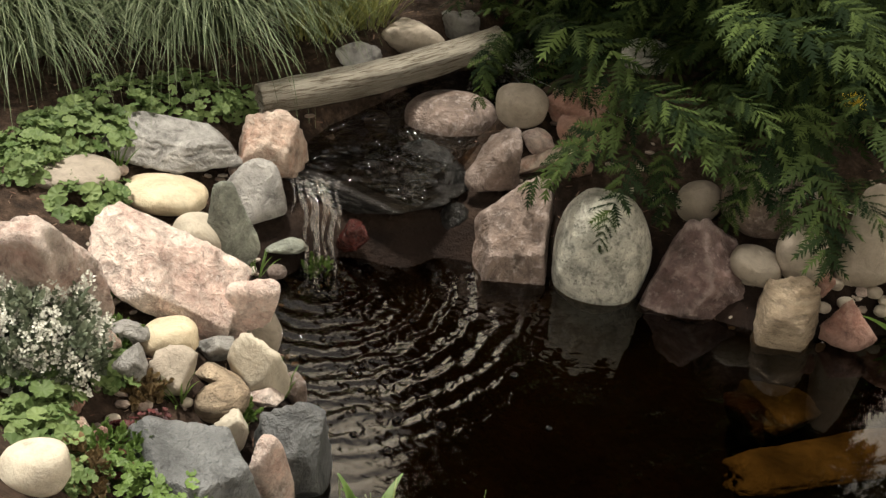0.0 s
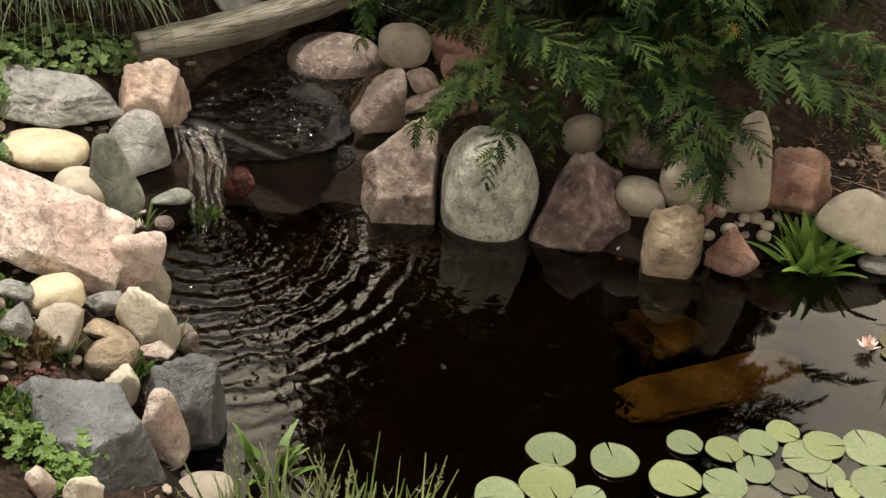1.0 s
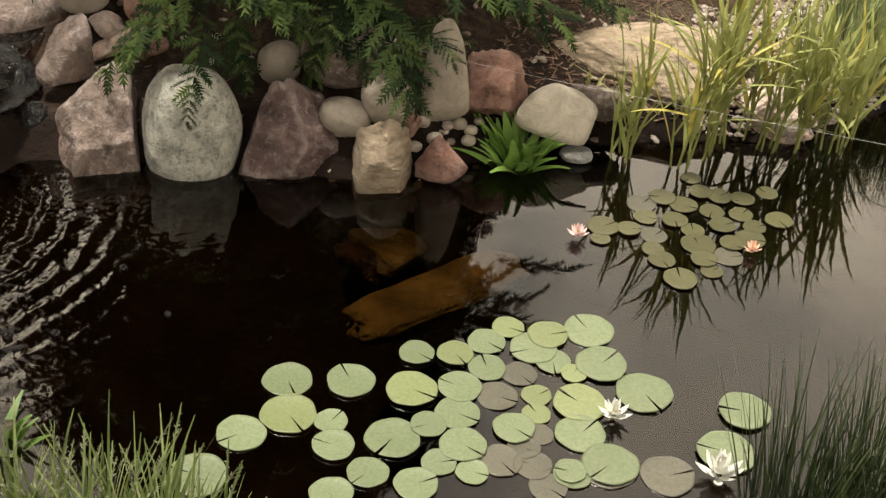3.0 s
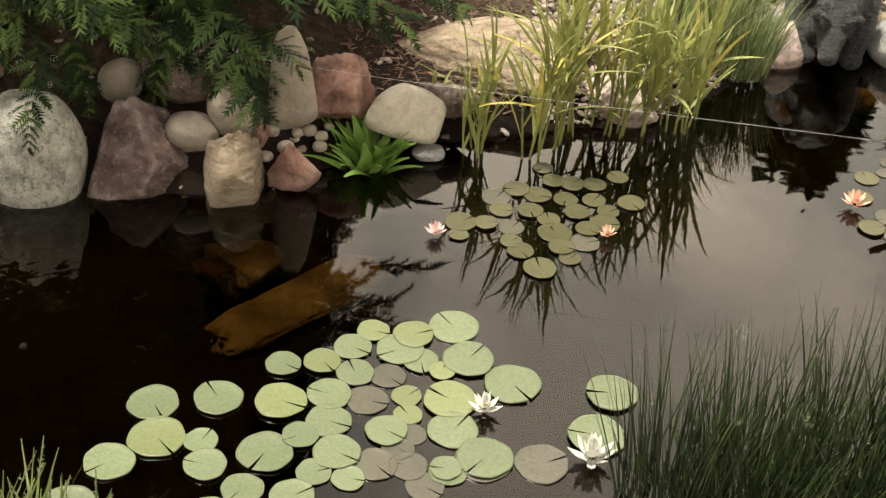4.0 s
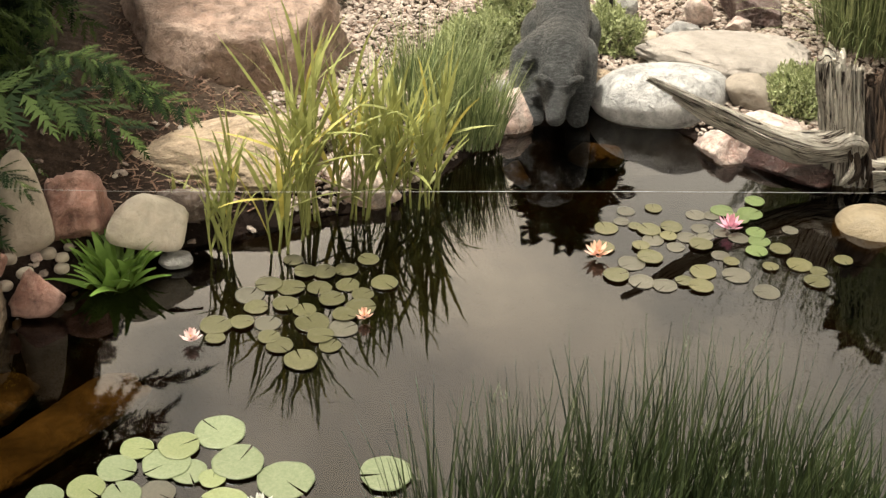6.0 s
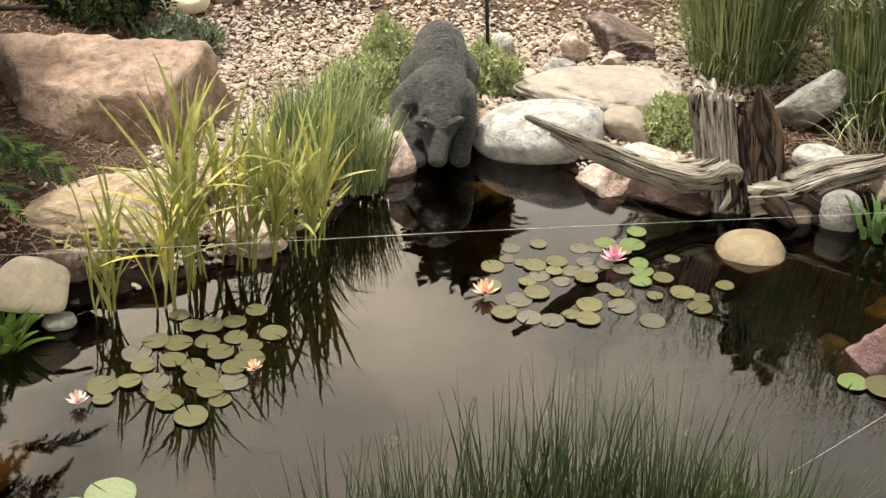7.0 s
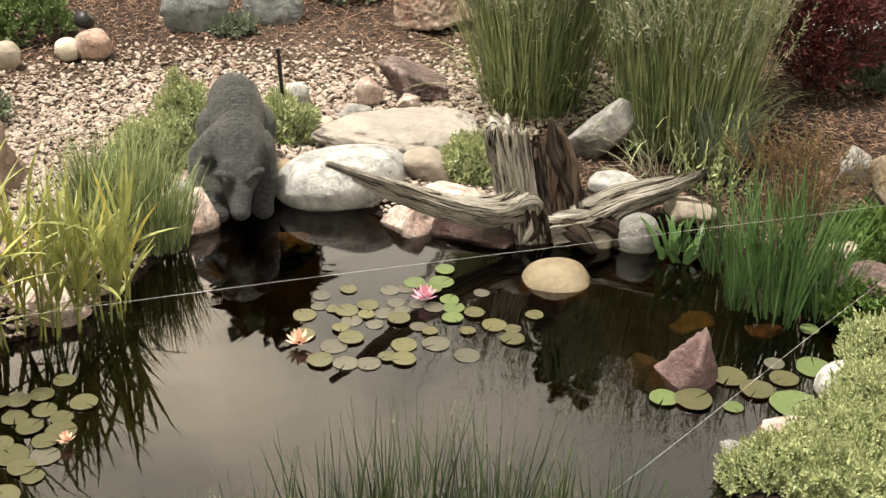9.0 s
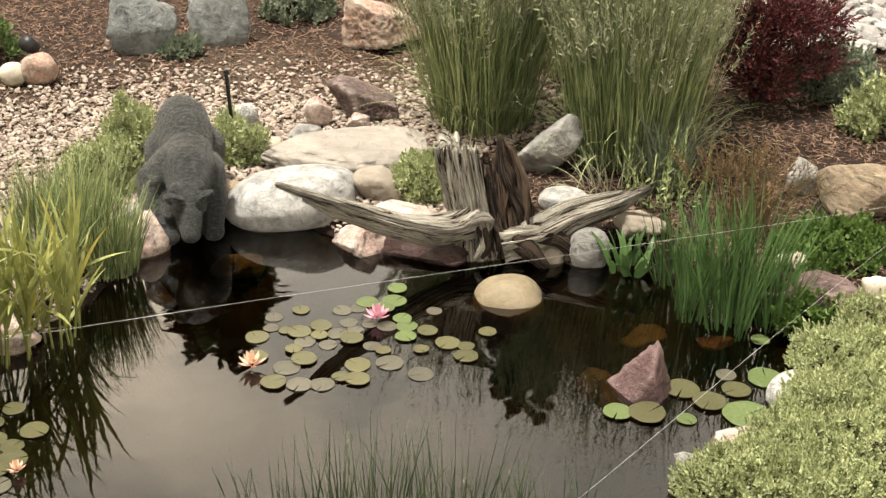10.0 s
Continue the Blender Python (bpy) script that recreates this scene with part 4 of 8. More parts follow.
rock("pebble", (-0.795, 3.244, 0.092), (0.035, 0.028, 0.026), (0, 0, 12), "round", 909, PINK, "small pebble among the shore stones", "pebbles on the far shore")
rock("pebble", (-0.766, 3.256, 0.096), (0.045, 0.036, 0.033), (0, 0, 12), "round", 26, TAN, "small pebble among the shore stones", "pebbles on the far shore")
rock("pebble", (-0.798, 3.183, 0.050), (0.032, 0.026, 0.024), (0, 0, 13), "round", 327, BROWN, "small pebble among the shore stones", "pebbles on the far shore")
rock("pebble", (-0.732, 3.263, 0.079), (0.039, 0.031, 0.029), (0, 0, 11), "round", 322, CREAM, "small pebble among the shore stones", "pebbles on the far shore")
rock("pebble", (-0.720, 3.307, 0.086), (0.029, 0.023, 0.022), (0, 0, 11), "round", 232, TAN, "small pebble among the shore stones", "pebbles on the far shore")
rock("pebble", (-1.142, 3.068, 0.108), (0.038, 0.030, 0.028), (0, 0, 19), "round", 161, BROWN, "small pebble among the shore stones", "pebbles on the far shore")
rock("pebble", (-1.193, 3.068, 0.113), (0.041, 0.033, 0.030), (0, 0, 20), "round", 818, RED, "small pebble among the shore stones", "pebbles on the far shore")
rock("pebble", (-1.061, 3.078, 0.105), (0.038, 0.030, 0.028), (0, 0, 17), "round", 641, TAN, "small pebble among the shore stones", "pebbles on the far shore")
rock("pebble", (-0.861, 3.138, 0.068), (0.041, 0.033, 0.030), (0, 0, 14), "round", 944, TAN, "small pebble among the shore stones", "pebbles on the far shore")
rock("pebble", (-0.731, 3.240, 0.058), (0.042, 0.033, 0.031), (0, 0, 11), "round", 521, CREAM, "small pebble among the shore stones", "pebbles on the far shore")

# ---- stones under the water ----
rock("sunken_rock", (-0.845, 2.815, -0.075), (0.235, 0.190, 0.070), (0, 0, 16), "boulder", 967, ALGAE, "orange algae-covered stone just under the water")
rock("sunken_slab", (-0.657, 2.684, -0.075), (0.549, 0.170, 0.080), (0, 0, 51), "brick", 31, ALGAE, "long tan slab lying just under the water")
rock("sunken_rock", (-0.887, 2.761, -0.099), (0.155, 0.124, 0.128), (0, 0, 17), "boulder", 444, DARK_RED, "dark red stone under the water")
rock("sunken_rock", (0.682, 4.271, -0.093), (0.208, 0.166, 0.115), (0, 0, -7), "boulder", 159, ALGAE, "yellow-brown sunken stone by the statue")
rock("sunken_rock", (0.930, 4.194, -0.078), (0.198, 0.158, 0.086), (0, 0, -11), "boulder", 996, ALGAE, "yellow-brown sunken stone before the white boulder")
rock("sunken_rock", (0.609, 4.037, -0.075), (0.151, 0.121, 0.080), (0, 0, -7), "boulder", 719, ALGAE, "dim yellow-brown sunken stone")
rock("sunken_rock", (1.771, 3.075, -0.095), (0.111, 0.089, 0.120), (0, 0, -28), "boulder", 333, ALGAE, "orange sunken stone beside the purple one")
rock("sunken_rock", (2.029, 3.252, -0.057), (0.144, 0.115, 0.044), (0, 0, -30), "boulder", 753, ALGAE, "dim brown sunken stone")
rock("sunken_rock", (-2.047, 2.623, -0.102), (0.142, 0.114, 0.135), (0, 0, 37), "boulder", 165, ALGAE, "brown sunken stone near the fall")

# ---- stones of the bank round the statue and the driftwood ----
rock("boulder", (1.165, 4.340, 0.070), (0.490, 0.340, 0.215), (-6, -7, -16), "round", 184, WHITE, "large white-grey granite boulder with a rounded top")
rock("flat_stone", (1.456, 4.594, 0.121), (0.644, 0.467, 0.105), (0, 0, 163), "slab", 125, SLAB, "broad flat pale sandstone slab")
rock("boulder", (1.470, 4.250, 0.120), (0.200, 0.158, 0.130), (0, 0, -17), "boulder", 994, TAN, "grey stone between slab and shrub")
rock("boulder", (1.636, 4.993, 0.164), (0.300, 0.240, 0.165), (0, 0, 162), "block", 132, PURPLE, "angular purple-brown rock on the gravel")
rock("stone", (1.437, 4.946, 0.150), (0.118, 0.094, 0.136), (0, 0, -15), "boulder", 513, PINK, "pinkish-grey stone on the bank")
rock("stone", (1.575, 4.862, 0.120), (0.106, 0.085, 0.066), (0, 0, -16), "boulder", 262, PINK, "small pink stone on the bank")
rock("flat_stone", (1.358, 4.857, 0.112), (0.161, 0.129, 0.057), (0, 0, -14), "slab", 807, GREY, "flat grey stone on the bank")
rock("cobble", (1.183, 4.727, 0.115), (0.112, 0.090, 0.082), (0, 0, -12), "round", 736, CREAM, "cream cobble on the bank")
rock("cobble", (1.163, 5.028, 0.135), (0.100, 0.080, 0.106), (0, 0, -11), "round", 718, WHITE, "white cobble on the bank")
rock("cobble", (1.088, 5.038, 0.125), (0.084, 0.067, 0.087), (0, 0, -11), "round", 568, WHITE, "grey-white cobble behind the statue")
rock("stone", (1.160, 4.864, 0.112), (0.102, 0.081, 0.065), (0, 0, -12), "boulder", 308, GREY, "dark grey stone on the bank")
rock("cobble", (0.977, 4.434, 0.089), (0.088, 0.070, 0.072), (0, 0, -11), "round", 289, SAND, "tan pebble beside the statue's paw")
rock("boulder", (0.610, 4.225, 0.035), (0.195, 0.150, 0.205), (0, 0, -6), "boulder", 221, PINK, "pale pink granite boulder at the water")
rock("flat_stone", (0.611, 4.327, 0.103), (0.103, 0.083, 0.058), (0, 0, -6), "slab", 575, GREY, "flat grey stone under the statue")
rock("boulder", (1.339, 4.020, 0.030), (0.225, 0.165, 0.150), (0, 0, -17), "crag", 151, PINK, "rough pink-grey boulder under the driftwood")
rock("flat_stone", (1.491, 4.080, 0.093), (0.228, 0.156, 0.040), (0, 0, -18), "slab", 822, PINK, "flat pinkish stone under the shrub")
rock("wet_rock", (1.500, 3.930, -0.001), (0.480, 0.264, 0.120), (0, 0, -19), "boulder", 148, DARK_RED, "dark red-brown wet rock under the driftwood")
rock("cobble", (1.685, 3.545, -0.035), (0.235, 0.21, 0.185), (0, 0, -23), "round", 94, OCHRE, "round yellow-brown boulder rising from the water")
rock("boulder", (1.822, 2.905, 0.035), (0.225, 0.180, 0.260), (0, 0, -32), "roof", 252, MAROON, "angular purple granite rock rising from the water")
rock("boulder", (2.150, 4.270, 0.165), (0.310, 0.150, 0.150), (0, -42, -25), "worn", 90, GREY, "grey boulder between the grasses")
rock("cobble", (2.062, 3.949, 0.109), (0.183, 0.146, 0.080), (0, 0, -26), "round", 611, WHITE, "pale grey cobble behind the driftwood")
rock("cobble", (2.032, 3.679, 0.044), (0.148, 0.119, 0.163), (0, 0, -27), "round", 43, GREY, "grey rounded stone beside the driftwood")
rock("cobble", (1.911, 3.741, 0.018), (0.116, 0.093, 0.096), (0, 0, -25), "round", 656, TAN, "tan cobble under the driftwood")
rock("stone", (2.220, 3.676, 0.114), (0.184, 0.147, 0.092), (0, 0, -29), "boulder", 114, TAN, "grey-tan stone behind the blades")
rock("boulder", (3.043, 3.588, 0.177), (0.310, 0.248, 0.229), (0, 10, -39), "worn", 947, SAND, "smooth tan-orange boulder on the mulch")
rock("stone", (2.928, 3.771, 0.154), (0.113, 0.045, 0.158), (0, 0, -36), "slab", 28, WHITE, "pale mottled stone on the mulch")
rock("boulder", (2.541, 3.091, 0.109), (0.306, 0.245, 0.086), (0, 0, -38), "slab", 807, PURPLE, "reddish-grey flat boulder at the bank")
rock("stone", (2.642, 2.914, 0.143), (0.135, 0.108, 0.155), (0, 0, -41), "boulder", 835, CREAM, "pale stone at the bank")
rock("stone", (2.571, 3.286, 0.109), (0.115, 0.092, 0.072), (0, 0, -36), "boulder", 832, CREAM, "pale stone among leaves")
rock("boulder", (2.208, 2.703, 0.027), (0.155, 0.124, 0.121), (0, -30, -37), "round", 891, WHITE, "pale blue-grey boulder at the water's edge")
rock("flat_stone", (1.980, 2.574, -0.001), (0.208, 0.139, 0.050), (0, 0, -36), "slab", 435, PINK, "pink-grey flat stone at the water's edge")
rock("flat_stone", (1.773, 2.456, 0.018), (0.162, 0.130, 0.098), (0, 0, -34), "slab", 640, GREY, "grey flat stone at the water's edge")
rock("stone", (2.200, 3.111, -0.036), (0.123, 0.099, 0.036), (0, 0, -33), "boulder", 794, RED, "small reddish stone in the water")
rock("boulder", (0.911, 5.980, 0.228), (0.310, 0.090, 0.290), (-8, 12, -7), "slab", 33, SLATE, "upright grey-green slab on the mulch")
rock("boulder", (1.266, 5.997, 0.242), (0.285, 0.080, 0.290), (-8, -3, -8), "brick", 16, SLATE, "upright blue-grey slab on the mulch")
rock("boulder", (1.981, 5.749, 0.235), (0.355, 0.284, 0.264), (0, 0, 11), "block", 81, ORANGE, "pale orange-pink angular boulder on the mulch")
rock("cobble", (0.432, 5.719, 0.177), (0.154, 0.123, 0.137), (0, 0, -3), "round", 61, ORANGE, "tan-pink cobble under a spotlight")
rock("cobble", (0.327, 5.714, 0.161), (0.098, 0.078, 0.091), (0, 0, -2), "round", 909, CREAM, "small cream-pink cobble on the bank")
rock("cobble", (-0.082, 5.512, 0.189), (0.196, 0.157, 0.096), (0, 0, 1), "round", 764, CREAM, "pale cobble on the mulch")
rock("cobble", (-0.019, 5.704, 0.182), (0.096, 0.077, 0.074), (0, 0, 1), "round", 634, CREAM, "small pale cobble on the mulch")
rock("cobble", (0.070, 5.652, 0.185), (0.130, 0.104, 0.125), (0, 0, 0), "round", 939, TAN, "tan-pink cobble on the mulch")
rock("cobble", (0.325, 5.730, 0.165), (0.103, 0.082, 0.100), (0, 0, -2), "round", 593, CREAM, "pale cobble on the mulch")
rock("cobble", (0.428, 5.732, 0.162), (0.143, 0.114, 0.102), (0, 0, -3), "round", 874, ORANGE, "tan-pink cobble on the mulch")

# ---- plants ----
def grass(name, place, count, radius, length, width, lean, droop, mat, label, seed, category="grass", segments=6, heads=0, head_size=0.1, head_mat=None):
    """A clump of blades in one mesh; heads: how many of them carry a seed head."""
    rng = np.random.default_rng(seed)
    v, f, tips = blades(rng, count, place, radius, length, width, lean, droop, segments=segments)
    ob = tagged(mesh_object(name, v, f, mat), label, category, kind="stuff")
    if heads:
        lv, lf = leaf(1, 0.22, 0.2, 0.2)
        per = 26
        s = np.tile(np.linspace(0, 1, per), heads)
        pick = np.repeat(rng.choice(count, heads, replace=False), per)
        n3 = 3 * (segments + 1)
        below = v.reshape(count, n3, 3)[pick, n3 - 5]
        at = tips[pick] + (below - tips[pick]) * ((0.6 if head_size < 0.05 else 0.0) + s * head_size / (length / segments))[:, None]
        way = (tips[pick] - below) / np.linalg.norm(tips[pick] - below, axis=1)[:, None] + rng.normal(0, 0.45, (len(s), 3))
        hv, hf = spread(lv, tri(lf), frames(at, way, rng.normal(size=(len(s), 3)), min(head_size * 0.32, 0.026) * (0.5 + 0.8 * s)))
        tagged(mesh_object("seed_heads", hv, hf, head_mat or STRAW, smooth_faces=False), ("rust-brown" if head_mat else "straw-coloured") + " seed heads above the " + category, "seed head", kind="stuff")
    return ob


def bladed(name, place, count, radius, length, width, lean, droop, mat, label, seed, category="reeds", segments=7, part_name="blade"):
    """A clump whose blades can be told apart: each one is a part."""
    rng = np.random.default_rng(seed)
    v, f, _ = blades(rng, count, place, radius, length, width, lean, droop, segments=segments)
    clump = holder(name, place, label, category)
    n3, per = 3 * (segments + 1), 2 * segments
    for k in range(count):
        hang(mesh_object(part_name, v[k * n3:(k + 1) * n3], f[:per], mat), clump)
    return clump


def ribbon(points, widths, side, dip=0.25):
    """A leaf blade along points: left edge, sunken midrib, right edge."""
    p, w = np.asarray(points, float), np.asarray(widths, float)
    side = np.asarray(side, float)
    v = np.stack([p - side * w[:, None], p - np.array([0, 0, 1]) * (dip * w)[:, None], p + side * w[:, None]], 1).reshape(-1, 3)
    f = []
    for k in range(len(p) - 1):
        o = 3 * k
        f += [(o, o + 1, o + 4, o + 3), (o + 1, o + 2, o + 5, o + 4)]
    return v, f


def flag_reed(x, y, stems, high, leaves, seed):
    """Flag reeds standing in the shallows: pale stalks, each with broad pointed leaves that fan out from its upper half."""
    rng = np.random.default_rng(seed)
    clump = holder("water_flag", (x, y, -0.06), "yellow-green flag reeds standing in the shallow water", "reeds")
    for k in range(stems):
        a, r = rng.uniform(0, 2 * math.pi), 0.045 * math.sqrt(rng.uniform())
        foot = np.array([x + r * math.cos(a), y + r * math.sin(a), -0.08])
        lean = np.array([rng.normal(0, 0.07), rng.normal(0, 0.05), 1.0])
        tall = high * rng.uniform(0.68, 1.0)
        tip = foot + lean * tall * 0.72
        hang(limb("stalk", [foot, foot + lean * tall * 0.36, tip], (0.0042, 0.0036, 0.0022), FLAG, None, 6, seed + k), clump)
        for q in range(leaves):
            s0 = 0.30 + 0.42 * q / max(1, leaves - 1)
            head = rng.uniform(0, 2 * math.pi) if q < leaves - 1 else a
            tilt = rng.uniform(0.22, 0.55) * (1 if q < leaves - 1 else 0.3)
            if rng.uniform() < 0.10:
                tilt, bend = rng.uniform(0.9, 1.2), 0.5
            else:
                bend = rng.uniform(0.1, 0.8)
            size = high * rng.uniform(0.34, 0.56)
            p, d, pts = foot + lean * tall * s0, tilt, []
            for i in range(8):
                pts.append(p)
                p = p + np.array([math.sin(d) * math.cos(head), math.sin(d) * math.sin(head), math.cos(d)]) * size / 7
                d += bend / 7 * (0.3 + 0.2 * i)
            wide = rng.uniform(0.0050, 0.0090) * np.array([0.55, 0.8, 1.0, 1.0, 0.9, 0.7, 0.42, 0.05])
            turn = head + rng.uniform(-0.8, 0.8)
            hang(mesh_object("leaf", *ribbon(pts, wide, (-math.sin(turn), math.cos(turn), 0)), YELLOWED if rng.uniform() < 0.12 else FLAG), clump)
    return clump


def cushion(rng, count, place, radii, reach=0.25):
    """Points over a mound's dome with their outward ways."""
    u = rng.normal(size=(count, 3))
    u[:, 2] = np.abs(u[:, 2]) * 0.9 + 0.1
    u /= np.linalg.norm(u, axis=1)[:, None]
    lump = 1 + reach * field(u, 2.2, rng.integers(90), 3)
    r = lump * rng.uniform(0.62, 1.0, count) ** 0.5
    p = np.array(place) + u * np.array(radii) * r[:, None]
    return p, u


def shoots(rng, leaves=9, length=0.055, leaf_size=0.016, wide=0.55):
    """One short upright shoot clad in small fleshy leaves, along local y."""
    lv, lf = leaf(1, wide, 0.2, 0.1)
    k = np.arange(leaves)
    a = k * 2.4
    s = k / (leaves - 1)
    way = np.stack([np.cos(a) * (1.1 - s), 0.45 + 1.1 * s, np.sin(a) * (1.1 - s)], 1)
    at = np.stack([0 * s, s * length, 0 * s], 1)
    up = np.stack([0 * s, 1 + 0 * s, 0 * s + 0.3], 1)
    return spread(lv, tri(lf), frames(at, way, up, leaf_size * (1.15 - 0.5 * s)))


def mound(name, place, radii, count, mat, label, seed, category="plant", length=0.042, leaf_size=0.022, leaves=8, wide=0.85, upright=0.6, parent=None):
    rng = np.random.default_rng(seed)
    v, f = shoots(rng, leaves, length, leaf_size, wide)
    p, u = cushion(rng, count, place, radii)
    way = u * (1 - upright) + np.array([0, 0, upright]) + rng.normal(0, 0.22, (count, 3))
    out, of = spread(v, f, frames(p - way * length * 0.5, way, rng.normal(size=(count, 3)), rng.uniform(0.7, 1.25, count)))
    ob = mesh_object(name, out, of, mat, smooth_faces=False)
    return hang(ob, parent) if parent else tagged(ob, label, category, kind="stuff")


def scalloped(points=7, rings=2):
    """A round leaf with scalloped edge and shallow folds, about 1 wide, its stalk at the origin."""
    n = points * 4
    a = np.linspace(0.35, 2 * math.pi - 0.35, n) - math.pi / 2
    edge = 0.5 * (1 + 0.13 * np.abs(np.sin(np.linspace(0, points * math.pi, n))))
    v = [(0, 0, 0)]
    for k in (0.55, 1.0):
        for q, e, i in zip(a, edge, range(n)):
            v.append((e * k * math.cos(q), e * k * math.sin(q), 0.10 * k * math.cos(i * math.pi / 2) * 0.5 + 0.12 * k * k - 0.05))
    f = [(0, 1 + i, 2 + i) for i in range(n - 1)]
    for i in range(n - 1):
        f += [(1 + i, 1 + n + i, 2 + n + i), (1 + i, 2 + n + i, 2 + i)]
    return np.array(v), np.array(f)


def leafy(name, place, radii, count, size, label, seed, mat=None):
    """A low clump of round scalloped leaves on hidden stalks."""
    rng = np.random.default_rng(seed)
    v, f = scalloped()
    p, u = cushion(rng, count, place, radii, 0.35)
    tilt = u * 0.55 + np.array([0, 0, 0.9]) + rng.normal(0, 0.28, (count, 3))
    tilt /= np.linalg.norm(tilt, axis=1)[:, None]
    way = np.cross(tilt, rng.normal(size=(count, 3)))
    out, of = spread(v, f, frames(p, way, tilt, size * rng.uniform(0.5, 1.2, count)))
    return tagged(mesh_object(name, out, of, mat or MANTLE), label, "plant", kind="stuff")


def toothed_pinna(rng, teeth=7):
    """One side shoot of a spray, 1 long on local y: a narrow midrib with pointed, forward-leaning teeth on both sides."""
    v = [(0, i / teeth, -0.10 * (i / teeth) ** 2) for i in range(teeth + 1)]
    f = []
    for i in range(teeth):
        reach = 0.25 * (0.75 + 0.5 * math.sin(math.pi * (i + 0.6) / teeth)) * (1.05 - 0.45 * i / teeth)
        for side in (-1, 1):
            v.append((side * reach * rng.uniform(0.6, 1.25), (i + rng.uniform(1.3, 2.2)) / teeth, -0.10 * (i / teeth) ** 2 - 0.05))
            tooth = len(v) - 1
            f.append((i, i + 1, tooth) if side > 0 else (i + 1, i, tooth))
    v += [(-0.05, 0.96, -0.1), (0.05, 0.96, -0.1), (0, 1.22, -0.2)]
    f.append((len(v) - 3, len(v) - 2, len(v) - 1))
    return np.array(v), np.array(f)


def frond(rng, pairs=14, length=0.42, pinna=0.080, bend=1.0):
    """A feathery drooping spray: a bent stalk with toothed side shoots in pairs and one at the tip."""
    shapes = [toothed_pinna(rng) for _ in range(3)]
    at, ways, ups, sizes = [], [], [], []
    p, d = np.zeros(3), 0.1
    for i in range(pairs + 1):
        s = i / pairs
        way = np.array([0.10 * math.sin(5 * s + 3 * bend), math.cos(d), -math.sin(d)])
        for side in (-1, 1):
            if i == pairs:
                side *= 0.15
            out = np.array([side * 1.0, 0, 0]) + way * (0.55 + 0.6 * s) + np.array([0, 0, -0.10]) + rng.normal(0, 0.20, 3)
            at.append(p), ways.append(out), ups.append(np.array([0, 0.15, 1.0]) + rng.normal(0, 0.22, 3))
            sizes.append(pinna * (0.30 + 0.85 * math.sin(math.pi * min(1, 0.16 + 0.76 * s)) ** 0.8) * rng.uniform(0.6, 1.3))
        p = p + way * length / pairs
        d += bend / pairs * (0.4 + 1.2 * s)
    m = frames(at, ways, ups, sizes)
    return join(*[spread(v, f, m[k::3]) for k, (v, f) in enumerate(shapes)])


def yellow_tuft(place, seed):
    ob = mound("flower_cluster", place, (0.035, 0.035, 0.022), 60, YBLOOM, "small yellow flower cluster on the feathery shrub", seed, "flower", 0.016, 0.008, 5)
    return ob


